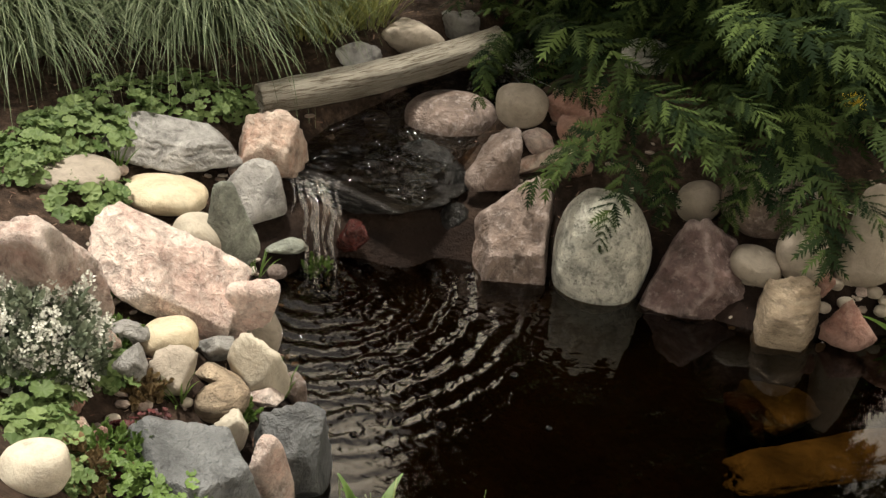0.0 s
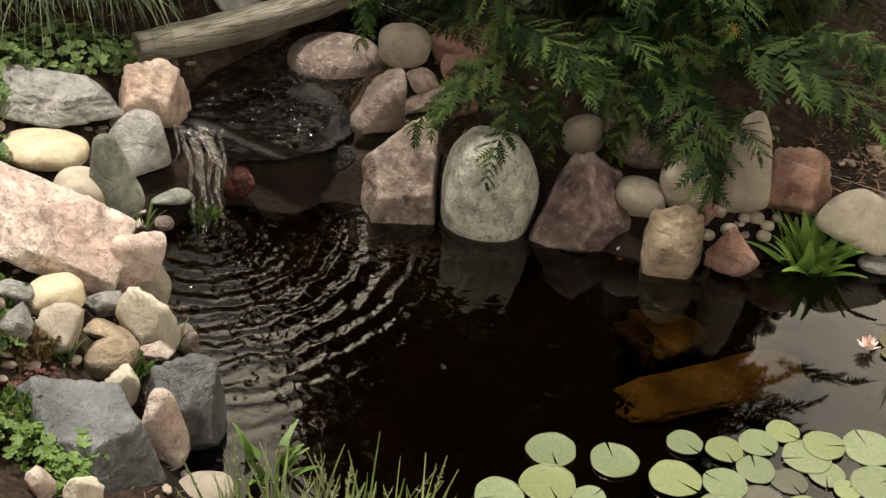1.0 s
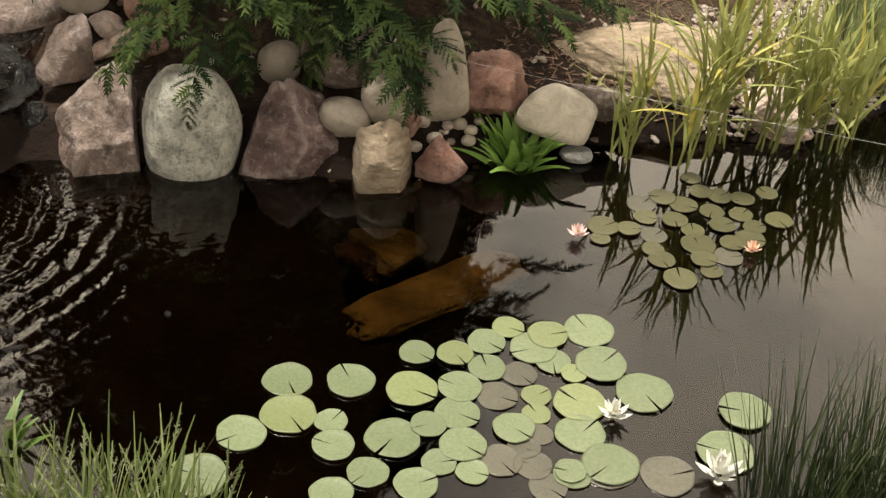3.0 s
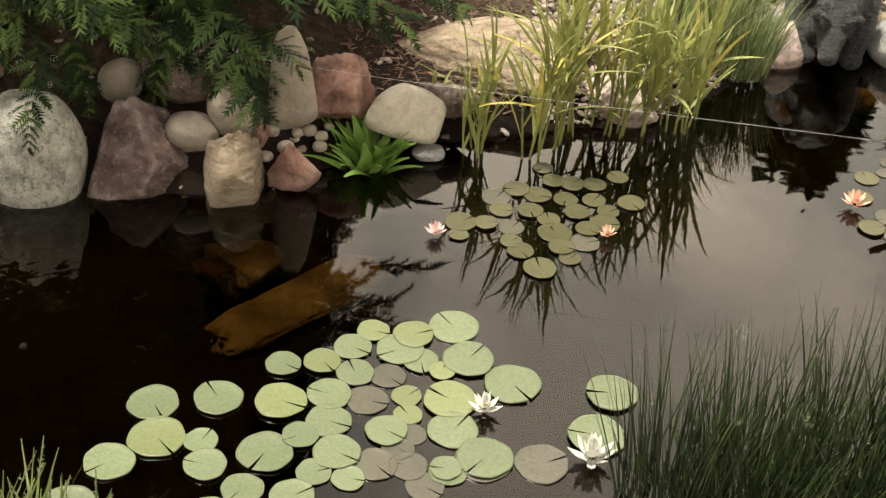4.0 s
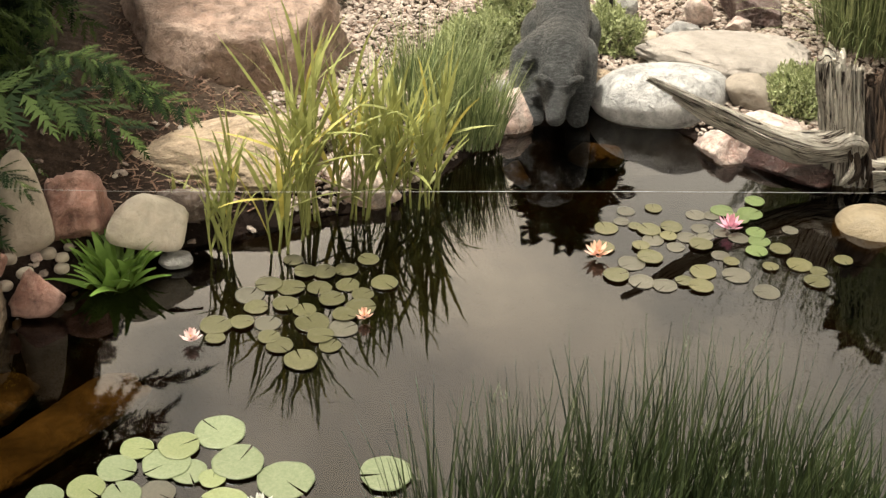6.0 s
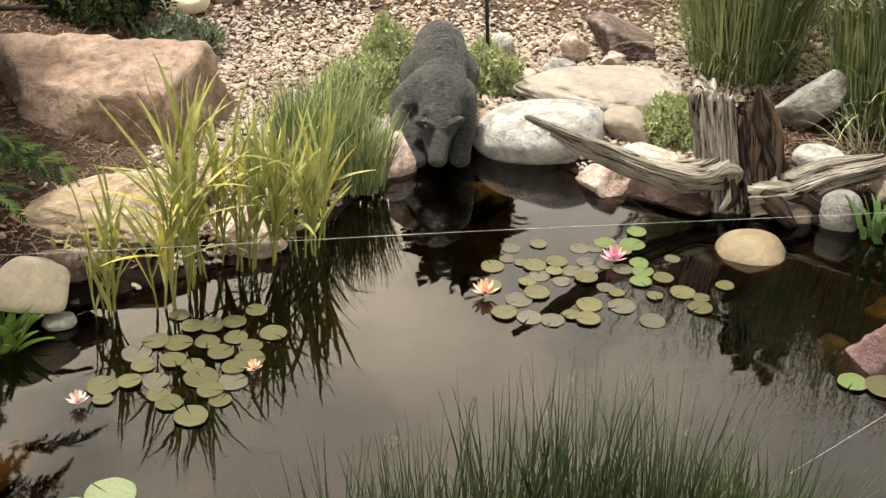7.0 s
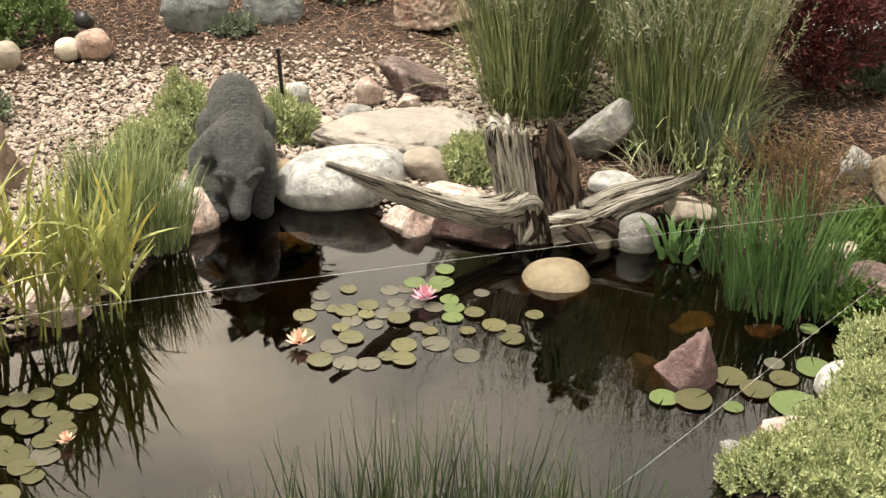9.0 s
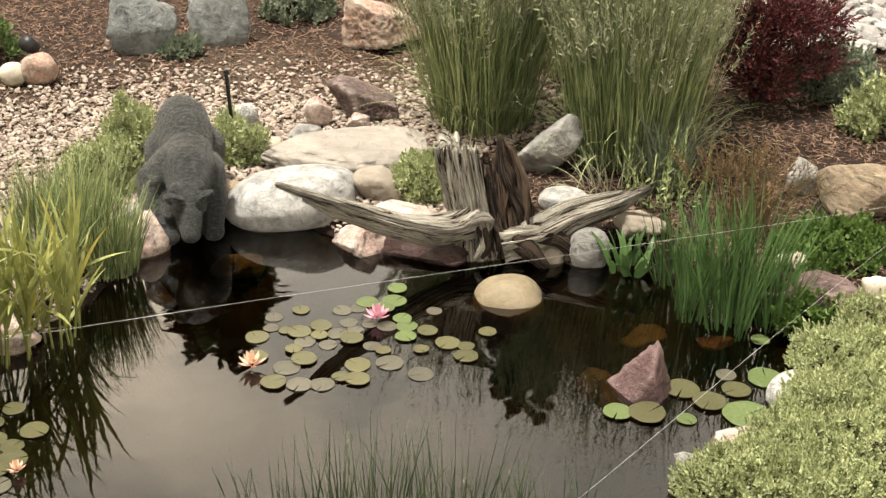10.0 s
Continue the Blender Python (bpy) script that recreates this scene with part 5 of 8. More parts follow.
# tall feathery shrub behind the far shore: trunk, limbs, a crown of drooping sprays
def feathery_shrub(base, seed=5):
    rng = np.random.default_rng(seed)
    tree = holder("feathery_shrub", base, "tall dark green shrub with feathery drooping sprays over the stones", "tree")
    hang(limb("trunk", [base, (base[0] + 0.05, base[1] + 0.05, 0.9), (base[0], base[1] + 0.1, 1.9), (base[0] + 0.05, base[1] + 0.1, 3.2)], (0.06, 0.05, 0.035, 0.012), TWIG, None, 10, 2, 0.2), tree)
    for k in range(11):
        a, h = k * 2.4, 0.35 + 0.22 * k
        r = 0.85 * (1 - 0.055 * k)
        tip = (base[0] + r * math.cos(a) * 1.25, base[1] + r * math.sin(a) * 0.8, h + 0.32)
        hang(limb("limb", [(base[0], base[1], h), ((base[0] + tip[0]) / 2, (base[1] + tip[1]) / 2, h + 0.28), tip], (0.026, 0.016, 0.006), TWIG, None, 7, k, 0.2), tree)
    kinds = [frond(np.random.default_rng(s), bend=b) for s, b in ((1, 0.9), (2, 1.3), (3, 0.6), (4, 1.1))]
    sets = []
    n = 0
    while n < 1500:
        u = rng.normal(size=3)
        u /= np.linalg.norm(u)
        r = rng.uniform(0.82, 1.0) if n % 5 < 2 else rng.uniform(0.15, 0.8)
        p = np.array([base[0], base[1], 1.35]) + u * r * np.array([0.92, 0.70, 1.35])
        if p[2] < 0.42:
            continue
        p[0] = base[0] + (p[0] - base[0]) * (1.10 - 0.16 * max(0, p[2] - 0.6))
        if p[0] > base[0] + 0.2:
            p[0] = base[0] + 0.2 + 0.40 * (p[0] - base[0] - 0.2)
            u[0] *= 0.4
        if p[2] < 1.6 and p[1] < base[1] - 0.20 and rng.uniform() < 0.95:
            continue
        p[1] = base[1] + (p[1] - base[1]) * (1.0 - 0.10 * max(0, p[2] - 0.6))
        out = np.array([u[0] + 0.35 * rng.normal(), u[1] - 0.15 + 0.3 * rng.normal(), -0.3 + 0.15 * u[2] + 0.2 * rng.normal()])
        v, f = kinds[n % 4]
        sets.append(spread(v, f, frames([p], [out], [[0.1 * rng.normal(), 0.1 * rng.normal(), 1]], [rng.uniform(0.75, 1.15) * (1.55 if p[2] > 1.5 and p[0] < base[0] else 1.0)])))
        n += 1
    for k in range(420):
        p = np.array([rng.uniform(-2.35, -0.95), rng.uniform(3.6, 4.4), rng.uniform(0.30, 1.0)])
        v, f = kinds[k % 4]
        sets.append(spread(v, f, frames([p], [(rng.normal(), rng.normal() - 0.4, 0.2 * rng.normal())], [(0.2 * rng.normal(), 0.2 * rng.normal(), 1)], [rng.uniform(0.6, 1.0)])))
    front_sprays(sets, kinds)
    hang(mesh_object("crown", *join(*sets), JUNIPER, smooth_faces=False), tree)
    return tree


def front_sprays(sets, kinds):
    """The sprays that hang in front, over the shore stones: from where each starts to its tip."""
    rng = np.random.default_rng(17)
    for k, (x, y, z, tx, ty, tz) in enumerate(FRONT_SPRAYS):
        way = np.array([tx - x, ty - y, tz - z])
        far = float(np.linalg.norm(way))
        for turn in range(2):
            v, f = kinds[(k + turn) % 4]
            lift = way / far + np.array([0, 0, 0.45]) + rng.normal(0, 0.06 + 0.16 * turn, 3)
            sets.append(spread(v, f, frames([(x + 0.03 * turn * rng.normal(), y + 0.03 * turn, z)], [lift], [(0.05, -0.35, 1)], [far / 0.37 * (1 - 0.2 * turn)])))


# broad trees out of view; the far ones show as pond reflections
def offscreen_tree(place, high, seed, wide=0.26):
    rng = np.random.default_rng(seed)
    x, y, z = place
    tree = holder("offscreen_tree", place, "tall dark green leafy tree out of view at the garden edge", "tree", "trees round the garden")
    hang(limb("trunk", [(x, y, z - 0.2), (x + 0.1, y, z + 0.3 * high), (x, y + 0.1, z + 0.6 * high), (x + 0.1, y, z + 0.92 * high)], (0.2, 0.16, 0.1, 0.03), TWIG, None, 6, seed, 0.2), tree)
    middles = []
    for k in range(16):
        a, h = 2.4 * k, high * (0.22 + 0.045 * k)
        r = wide * high * (1.05 - 0.045 * k) * rng.uniform(0.7, 1.1)
        tip = (x + r * math.cos(a), y + r * math.sin(a), z + h + 0.1 * high)
        hang(limb("limb", [(x, y, z + h), ((x + tip[0]) / 2, (y + tip[1]) / 2, z + h + 0.07 * high), tip], (0.08, 0.05, 0.015), TWIG, None, 4, k, 0.2), tree)
        middles += [tip, ((x + 2 * tip[0]) / 3, (y + 2 * tip[1]) / 3, z + h + 0.08 * high)]
    middles.append((x, y, z + 0.95 * high))
    c = np.repeat(np.array(middles), 64, axis=0)
    u = rng.normal(size=c.shape)
    p = c + u * high * np.array([0.2 * wide, 0.2 * wide, 0.055])
    lv, lf = leaf(1, 0.6, 0.15, 0.15)
    out, of = spread(lv, tri(lf), frames(p, rng.normal(size=c.shape), rng.normal(size=c.shape), rng.uniform(0.22, 0.42, len(c))))
    hang(mesh_object("crown", out, of, JUNIPER, smooth_faces=False), tree)
    return tree


FRONT_SPRAYS = [
    (-1.43, 3.05, 0.50, -1.64, 2.88, 0.28),
    (-1.41, 2.98, 0.43, -1.39, 2.78, 0.27),
    (-1.43, 3.05, 0.50, -1.17, 2.92, 0.47),
    (-1.34, 3.00, 0.44, -1.28, 2.90, 0.30),
    (-2.02, 3.25, 0.50, -2.01, 3.10, 0.36),
    (-1.85, 3.20, 0.60, -1.42, 3.02, 0.58),
    (-1.09, 3.38, 0.51, -0.92, 3.08, 0.25),
    (-1.09, 3.36, 0.51, -1.17, 3.10, 0.29),
    (-0.98, 3.35, 0.54, -0.57, 3.10, 0.50),
    (-0.75, 3.40, 0.61, -0.50, 3.30, 0.57),
    (-0.66, 3.50, 0.53, -0.42, 3.40, 0.42),
    (-0.98, 3.20, 0.31, -0.88, 3.05, 0.24),
    (-0.94, 3.30, 0.36, -0.80, 3.15, 0.31),
    (-1.31, 3.20, 0.51, -1.20, 3.05, 0.45),
    (-1.25, 3.00, 0.86, -0.92, 2.85, 0.81),
    (-1.03, 3.10, 0.92, -0.87, 3.00, 0.87),
    (-1.30, 3.20, 0.56, -1.11, 3.05, 0.56),
    (-1.12, 3.20, 0.42, -1.16, 3.08, 0.29),
    (-1.79, 3.20, 0.42, -1.59, 3.10, 0.44),
    (-1.51, 3.05, 0.56, -1.17, 2.90, 0.48),
]
feathery_shrub((-1.52, 4.12, 0.36))
yellow_tuft((-1.00, 3.50, 0.50), 3)
# side and rear trees: added unseen to close the place, cutting low sky light
for tree_x, tree_y, tree_high, tree_seed, tree_wide in ((2.25, 11.8, 4.2, 12, 0.15), (5.25, 11.0, 4.85, 13, 0.085), (6.4, 10.9, 4.9, 14, 0.10), (8.6, 10.0, 5.7, 2, 0.16), (1.0, 12.4, 2.8, 3, 0.26), (-6.5, 11.5, 6.5, 4, 0.26), (-11.0, 6.5, 7.0, 5, 0.26), (-12.0, -1.0, 7.5, 6, 0.26), (-7.5, -9.5, 7.0, 7, 0.26), (0.5, -12.0, 7.5, 8, 0.26), (8.0, -9.0, 7.0, 9, 0.26), (12.0, 0.0, 7.5, 10, 0.26), (11.5, 7.0, 6.5, 11, 0.26)):
    offscreen_tree((tree_x, tree_y, 0.35), tree_high, tree_seed, tree_wide)

# grasses and reeds
grass("fountain_grass", (-2.98, 2.96, 0.36), 4800, 0.20, 0.68, 0.0042, 0.5, 2.3, FOUNTAIN, "large arching clump of grey-green fountain grass", 1, segments=8)
grass("fountain_grass", (-3.32, 2.48, 0.36), 4200, 0.20, 0.70, 0.0042, 0.5, 2.3, FOUNTAIN, "large arching clump of grey-green fountain grass", 2, segments=8)
grass("grass_tuft", (-2.63, 3.16, 0.36), 260, 0.10, 0.45, 0.005, 0.4, 1.2, FLAG, "yellow-green grass tuft behind the log", 3)
grass("grass_tuft", (-2.58, 3.33, 0.36), 220, 0.10, 0.4, 0.005, 0.4, 1.2, FLAG, "yellow-green grass tuft behind the log", 33)
# stems and blades
for x, y, stems, high, leaves in ((-0.43, 3.50, 2, 0.30, 3), (-0.325, 3.39, 4, 0.46, 4), (-0.275, 3.42, 3, 0.50, 5), (-0.135, 3.42, 5, 0.64, 5), (-0.085, 3.50, 6, 0.72, 6), (-0.03, 3.58, 5, 0.70, 6), (0.04, 3.64, 5, 0.60, 6),
                                (0.12, 3.62, 4, 0.56, 6), (0.19, 3.66, 5, 0.58, 6), (0.27, 3.68, 5, 0.56, 6), (0.33, 3.76, 5, 0.52, 6), (0.24, 3.78, 4, 0.48, 6)):
    flag_reed(x, y, stems, high, leaves, int(1000 + 100 * x + 10 * y))
grass("rush_clump", (0.28, 2.10, -0.06), 150, 0.11, 0.48, 0.0050, 0.17, 0.30, RUSH, "dark green rushes with straw tips in the near shallows", 50, heads=5, head_size=0.02)
grass("rush_clump", (0.45, 2.18, -0.06), 150, 0.11, 0.48, 0.0050, 0.17, 0.30, RUSH, "dark green rushes with straw tips in the near shallows", 51, heads=5, head_size=0.02)
grass("rush_clump", (0.62, 2.24, -0.06), 150, 0.11, 0.48, 0.0050, 0.17, 0.30, RUSH, "dark green rushes with straw tips in the near shallows", 52, heads=5, head_size=0.02)
grass("rush_clump", (0.80, 2.32, -0.06), 150, 0.11, 0.48, 0.0050, 0.17, 0.30, RUSH, "dark green rushes with straw tips in the near shallows", 53, heads=5, head_size=0.02)
grass("rush_clump", (0.98, 2.24, -0.06), 150, 0.11, 0.48, 0.0050, 0.17, 0.30, RUSH, "dark green rushes with straw tips in the near shallows", 54, heads=5, head_size=0.02)
grass("rush_clump", (0.70, 2.08, -0.06), 100, 0.11, 0.42, 0.0050, 0.20, 0.34, RUSH, "dark green rushes with straw tips in the near shallows", 55, heads=5, head_size=0.02)
grass("rush_clump", (0.50, 2.02, -0.06), 100, 0.11, 0.42, 0.0050, 0.20, 0.34, RUSH, "dark green rushes with straw tips in the near shallows", 56, heads=5, head_size=0.02)
grass("rush_clump", (1.10, 2.12, -0.06), 100, 0.11, 0.42, 0.0050, 0.20, 0.34, RUSH, "dark green rushes with straw tips in the near shallows", 57, heads=5, head_size=0.02)
grass("rush_clump", (0.40, 2.06, -0.06), 210, 0.13, 0.30, 0.0050, 0.30, 0.5, RUSH, "low dense dark green rushes in the near shallows", 350)
grass("rush_clump", (0.62, 2.10, -0.06), 210, 0.13, 0.30, 0.0050, 0.30, 0.5, RUSH, "low dense dark green rushes in the near shallows", 351)
grass("rush_clump", (0.85, 2.14, -0.06), 210, 0.13, 0.30, 0.0050, 0.30, 0.5, RUSH, "low dense dark green rushes in the near shallows", 352)
grass("rush_clump", (1.05, 2.16, -0.06), 210, 0.13, 0.30, 0.0050, 0.30, 0.5, RUSH, "low dense dark green rushes in the near shallows", 353)
grass("rush_clump", (1.24, 2.20, -0.06), 210, 0.13, 0.30, 0.0050, 0.30, 0.5, RUSH, "low dense dark green rushes in the near shallows", 354)
grass("rush_clump", (-1.09, 1.60, -0.04), 85, 0.10, 0.31, 0.0085, 0.30, 0.35, NEAR_RUSH, "short rushes with brown tips in the near shallows", 60, heads=34, head_size=0.035)
grass("rush_clump", (-0.96, 1.62, -0.04), 85, 0.10, 0.31, 0.0085, 0.30, 0.35, NEAR_RUSH, "short rushes with brown tips in the near shallows", 61, heads=34, head_size=0.035)
grass("rush_clump", (-1.20, 1.52, -0.04), 85, 0.10, 0.31, 0.0085, 0.30, 0.35, NEAR_RUSH, "short rushes with brown tips in the near shallows", 62, heads=34, head_size=0.035)
grass("rush_clump", (-0.86, 1.55, -0.04), 85, 0.10, 0.31, 0.0085, 0.30, 0.35, NEAR_RUSH, "short rushes with brown tips in the near shallows", 63, heads=34, head_size=0.035)
grass("reed_grass", (2.08, 4.79, 0.09), 900, 0.20, 0.98, 0.0050, 0.20, 0.32, REED, "tall upright clump of feather reed grass", 70, heads=560, head_size=0.22)
grass("reed_grass", (2.50, 4.30, 0.09), 1000, 0.24, 1.05, 0.0050, 0.14, 0.28, REED, "tall upright clump of feather reed grass", 71, heads=640, head_size=0.26)
grass("reed_grass", (2.70, 5.14, 0.12), 350, 0.17, 0.70, 0.0050, 0.17, 0.30, REED, "tall upright clump of feather reed grass", 72, heads=190, head_size=0.12)
grass("reed_grass", (2.74, 4.62, 0.11), 480, 0.17, 0.90, 0.0050, 0.15, 0.30, REED, "tall upright clump of feather reed grass", 73, heads=300, head_size=0.20)
bladed("iris_clump", (2.18, 3.23, 0.00), 42, 0.06, 0.44, 0.0085, 0.24, 0.42, IRIS, "bright green iris blades at the pond edge", 80)
bladed("iris_clump", (2.25, 3.11, 0.00), 57, 0.08, 0.46, 0.0085, 0.24, 0.42, IRIS, "bright green iris blades at the pond edge", 81)
bladed("iris_clump", (2.38, 3.08, 0.00), 38, 0.06, 0.40, 0.0085, 0.24, 0.42, IRIS, "bright green iris blades at the pond edge", 82)
bladed("iris_clump", (2.23, 3.45, 0.00), 31, 0.06, 0.36, 0.0085, 0.24, 0.42, IRIS, "bright green iris blades at the pond edge", 83)
bladed("iris_clump", (2.29, 3.27, 0.00), 53, 0.08, 0.48, 0.0085, 0.24, 0.42, IRIS, "bright green iris blades at the pond edge", 84)
bladed("iris_clump", (2.39, 3.22, 0.00), 46, 0.07, 0.46, 0.0085, 0.24, 0.42, IRIS, "bright green iris blades at the pond edge", 85)
grass("reed_skirt", (2.08, 4.79, 0.09), 260, 0.17, 0.50, 0.0052, 0.6, 1.7, REED, "arching lower blades of the reed grass", 270)
grass("reed_grass", (2.08, 4.79, 0.09), 420, 0.17, 0.66, 0.0030, 0.20, 0.3, REED, "short flowering stems of the feather reed grass", 274, heads=260, head_size=0.09)
grass("reed_skirt", (2.51, 4.28, 0.09), 260, 0.20, 0.50, 0.0052, 0.6, 1.7, REED, "arching lower blades of the reed grass", 271)
grass("reed_grass", (2.51, 4.28, 0.09), 420, 0.20, 0.66, 0.0030, 0.20, 0.3, REED, "short flowering stems of the feather reed grass", 275, heads=260, head_size=0.09)
for sedge_x, sedge_y, sedge_seed in ((2.54, 3.58, 90), (2.62, 3.54, 95)):
    grass("sedge_clump", (sedge_x, sedge_y, 0.08), 190, 0.07, 0.32, 0.0014, 0.34, 0.4, SEDGE, "fine rust-brown sedge behind the iris", sedge_seed, heads=70, head_size=0.05, head_mat=SEDGE)
grass("dry_grass", (2.30, 4.02, 0.08), 46, 0.14, 0.30, 0.0045, 0.7, 1.8, STRAW, "bent straw-coloured grass blades below the reed grass", 99)
mound("leafy_stems", (2.40, 3.92, 0.08), (0.12, 0.10, 0.03), 24, REED, "upright grey-green leafy stems before the reed grass", 97, "plant", 0.42, 0.030, 34, 0.34, 0.97)
mound("leafy_stems", (2.46, 3.84, 0.08), (0.10, 0.08, 0.03), 20, REED, "upright grey-green leafy stems before the reed grass", 98, "plant", 0.33, 0.028, 28, 0.34, 0.97)
grass("sedge_clump", (2.50, 4.00, 0.08), 240, 0.08, 0.36, 0.006, 0.3, 0.7, SAGE, "grey-green leafy stems before the reed grass", 91)
grass("horsetail_clump", (0.36, 4.17, 0.08), 420, 0.14, 0.36, 0.0045, 0.22, 0.45, REED, "fine yellow-green stems beside the statue", 92)
grass("horsetail_clump", (0.48, 4.09, 0.03), 420, 0.11, 0.30, 0.0045, 0.24, 0.5, REED, "fine green stems at the water beside the statue", 93)
grass("horsetail_clump", (0.24, 3.96, 0.08), 110, 0.12, 0.34, 0.006, 0.3, 0.7, REED, "yellow-green blades beside the statue", 94)
bladed("grass_tuft", (-1.85, 1.68, 0.16), 16, 0.015, 0.10, 0.006, 0.4, 0.7, FERN, "small green tuft between the stones", 100)
bladed("grass_tuft", (-1.72, 1.75, 0.10), 16, 0.015, 0.10, 0.006, 0.4, 0.7, FERN, "small green tuft between the stones", 101)
bladed("grass_tuft", (-1.66, 1.58, 0.11), 16, 0.015, 0.10, 0.006, 0.4, 0.7, FERN, "small green tuft between the stones", 102)
bladed("grass_tuft", (-2.57, 2.21, 0.26), 16, 0.015, 0.10, 0.006, 0.4, 0.7, FERN, "small green tuft between the stones", 103)
bladed("grass_tuft", (-2.17, 2.32, 0.04), 16, 0.015, 0.10, 0.006, 0.4, 0.7, FERN, "small green tuft between the stones", 104)
bladed("grass_tuft", (-2.50, 2.44, 0.21), 16, 0.015, 0.10, 0.006, 0.4, 0.7, FERN, "small green tuft between the stones", 105)
bladed("grass_tuft", (-1.61, 1.53, 0.12), 16, 0.015, 0.10, 0.006, 0.4, 0.7, FERN, "small green tuft between the stones", 106)
bladed("grass_tuft", (-1.78, 1.96, 0.04), 16, 0.015, 0.10, 0.006, 0.4, 0.7, FERN, "small green tuft between the stones", 107)
bladed("broad_leaf_plant", (-0.60, 3.29, -0.02), 64, 0.06, 0.18, 0.034, 0.60, 0.9, LIME, "fresh green broad-leaved plant at the water", 110, "plant")
bladed("broad_leaf_plant", (2.11, 3.54, 0.02), 18, 0.06, 0.17, 0.03, 0.5, 0.8, IRIS, "green arrow-shaped leaves at the water", 111, "plant")

# leafy clumps of the bank
leafy("leafy_clump", (-2.73, 2.22, 0.32), (0.15, 0.15, 0.08), 182, 0.043, "low clump of soft green scalloped leaves", 120)
leafy("leafy_clump", (-2.73, 2.06, 0.34), (0.10, 0.10, 0.06), 98, 0.039, "low clump of soft green scalloped leaves", 121)
leafy("leafy_clump", (-2.76, 2.41, 0.33), (0.14, 0.14, 0.08), 125, 0.035, "low clump of soft green scalloped leaves", 122)
leafy("leafy_clump", (-2.66, 2.59, 0.31), (0.16, 0.16, 0.09), 210, 0.031, "low clump of soft green scalloped leaves", 123)
leafy("leafy_clump", (-2.57, 2.71, 0.27), (0.09, 0.09, 0.05), 84, 0.031, "low clump of soft green scalloped leaves", 124)
leafy("leafy_clump", (-2.50, 2.03, 0.27), (0.12, 0.12, 0.07), 105, 0.043, "low clump of soft green scalloped leaves", 125)
leafy("leafy_clump", (-2.68, 1.98, 0.34), (0.10, 0.10, 0.06), 84, 0.039, "low clump of soft green scalloped leaves", 126)
leafy("leafy_clump", (-1.96, 1.35, 0.33), (0.12, 0.12, 0.07), 140, 0.039, "low clump of soft green scalloped leaves", 127)
leafy("leafy_clump", (-1.85, 1.27, 0.33), (0.10, 0.10, 0.06), 112, 0.039, "low clump of soft green scalloped leaves", 128)
leafy("leafy_clump", (-1.98, 1.58, 0.24), (0.07, 0.07, 0.04), 56, 0.039, "low clump of soft green scalloped leaves", 129)
leafy("leafy_clump", (-1.73, 1.41, 0.20), (0.09, 0.09, 0.05), 112, 0.027, "low clump of soft green scalloped leaves", 130)
leafy("leafy_clump", (-1.72, 1.23, 0.32), (0.08, 0.08, 0.04), 84, 0.027, "low clump of soft green scalloped leaves", 131)
leafy("leafy_clump", (-2.20, 1.81, 0.24), (0.05, 0.05, 0.03), 42, 0.031, "low clump of soft green scalloped leaves", 132)
leafy("leafy_clump", (-2.05, 1.39, 0.35), (0.08, 0.08, 0.04), 84, 0.039, "low clump of soft green scalloped leaves", 133)
leafy("leafy_clump", (-1.74, 1.48, 0.17), (0.06, 0.06, 0.03), 56, 0.023, "low clump of soft green scalloped leaves", 134)
mound("flowering_cushion", (-2.02, 1.45, 0.31), (0.14, 0.14, 0.20), 700, SAGE, "grey-green cushion plant under white flowers", 140)
mound("white_flowers", (-2.02, 1.45, 0.31), (0.150, 0.150, 0.225), 2400, BLOOM, "tiny white flowers over the cushion plant", 141, "flower", 0.009, 0.0075, 5, 0.9)

# sedum and shrubs
mound("sedum", (0.70, 4.97, 0.07), (0.11, 0.11, 0.20), 672, SEDUM, "bushy yellow-green sedum cushion beside the statue", 150, length=0.040, leaf_size=0.016, leaves=9, wide=0.6)
mound("sedum", (0.51, 4.59, 0.07), (0.15, 0.15, 0.18), 832, SEDUM, "bushy yellow-green sedum cushion beside the statue", 151, length=0.040, leaf_size=0.016, leaves=9, wide=0.6)
mound("sedum", (0.37, 4.38, 0.07), (0.13, 0.13, 0.14), 576, SEDUM, "bushy yellow-green sedum cushion beside the statue", 152, length=0.040, leaf_size=0.016, leaves=9, wide=0.6)
mound("sedum", (0.60, 4.70, 0.07), (0.10, 0.10, 0.16), 416, SEDUM, "bushy yellow-green sedum cushion beside the statue", 153, length=0.040, leaf_size=0.016, leaves=9, wide=0.6)
mound("sedum", (1.08, 4.72, 0.08), (0.10, 0.10, 0.16), 544, SEDUM, "bushy yellow-green sedum cushion beside the statue", 154, length=0.040, leaf_size=0.016, leaves=9, wide=0.6)
mound("sedum", (1.07, 4.92, 0.08), (0.06, 0.06, 0.12), 224, SEDUM, "bushy yellow-green sedum cushion beside the statue", 155, length=0.040, leaf_size=0.016, leaves=9, wide=0.6)
mound("sedum", (1.62, 4.22, 0.07), (0.13, 0.13, 0.15), 672, SEDUM, "bushy yellow-green sedum cushion behind the driftwood", 156, length=0.040, leaf_size=0.016, leaves=9, wide=0.6)
mound("sedum", (1.72, 4.28, 0.07), (0.08, 0.08, 0.14), 320, SEDUM, "bushy yellow-green sedum cushion behind the driftwood", 157, length=0.040, leaf_size=0.016, leaves=9, wide=0.6)
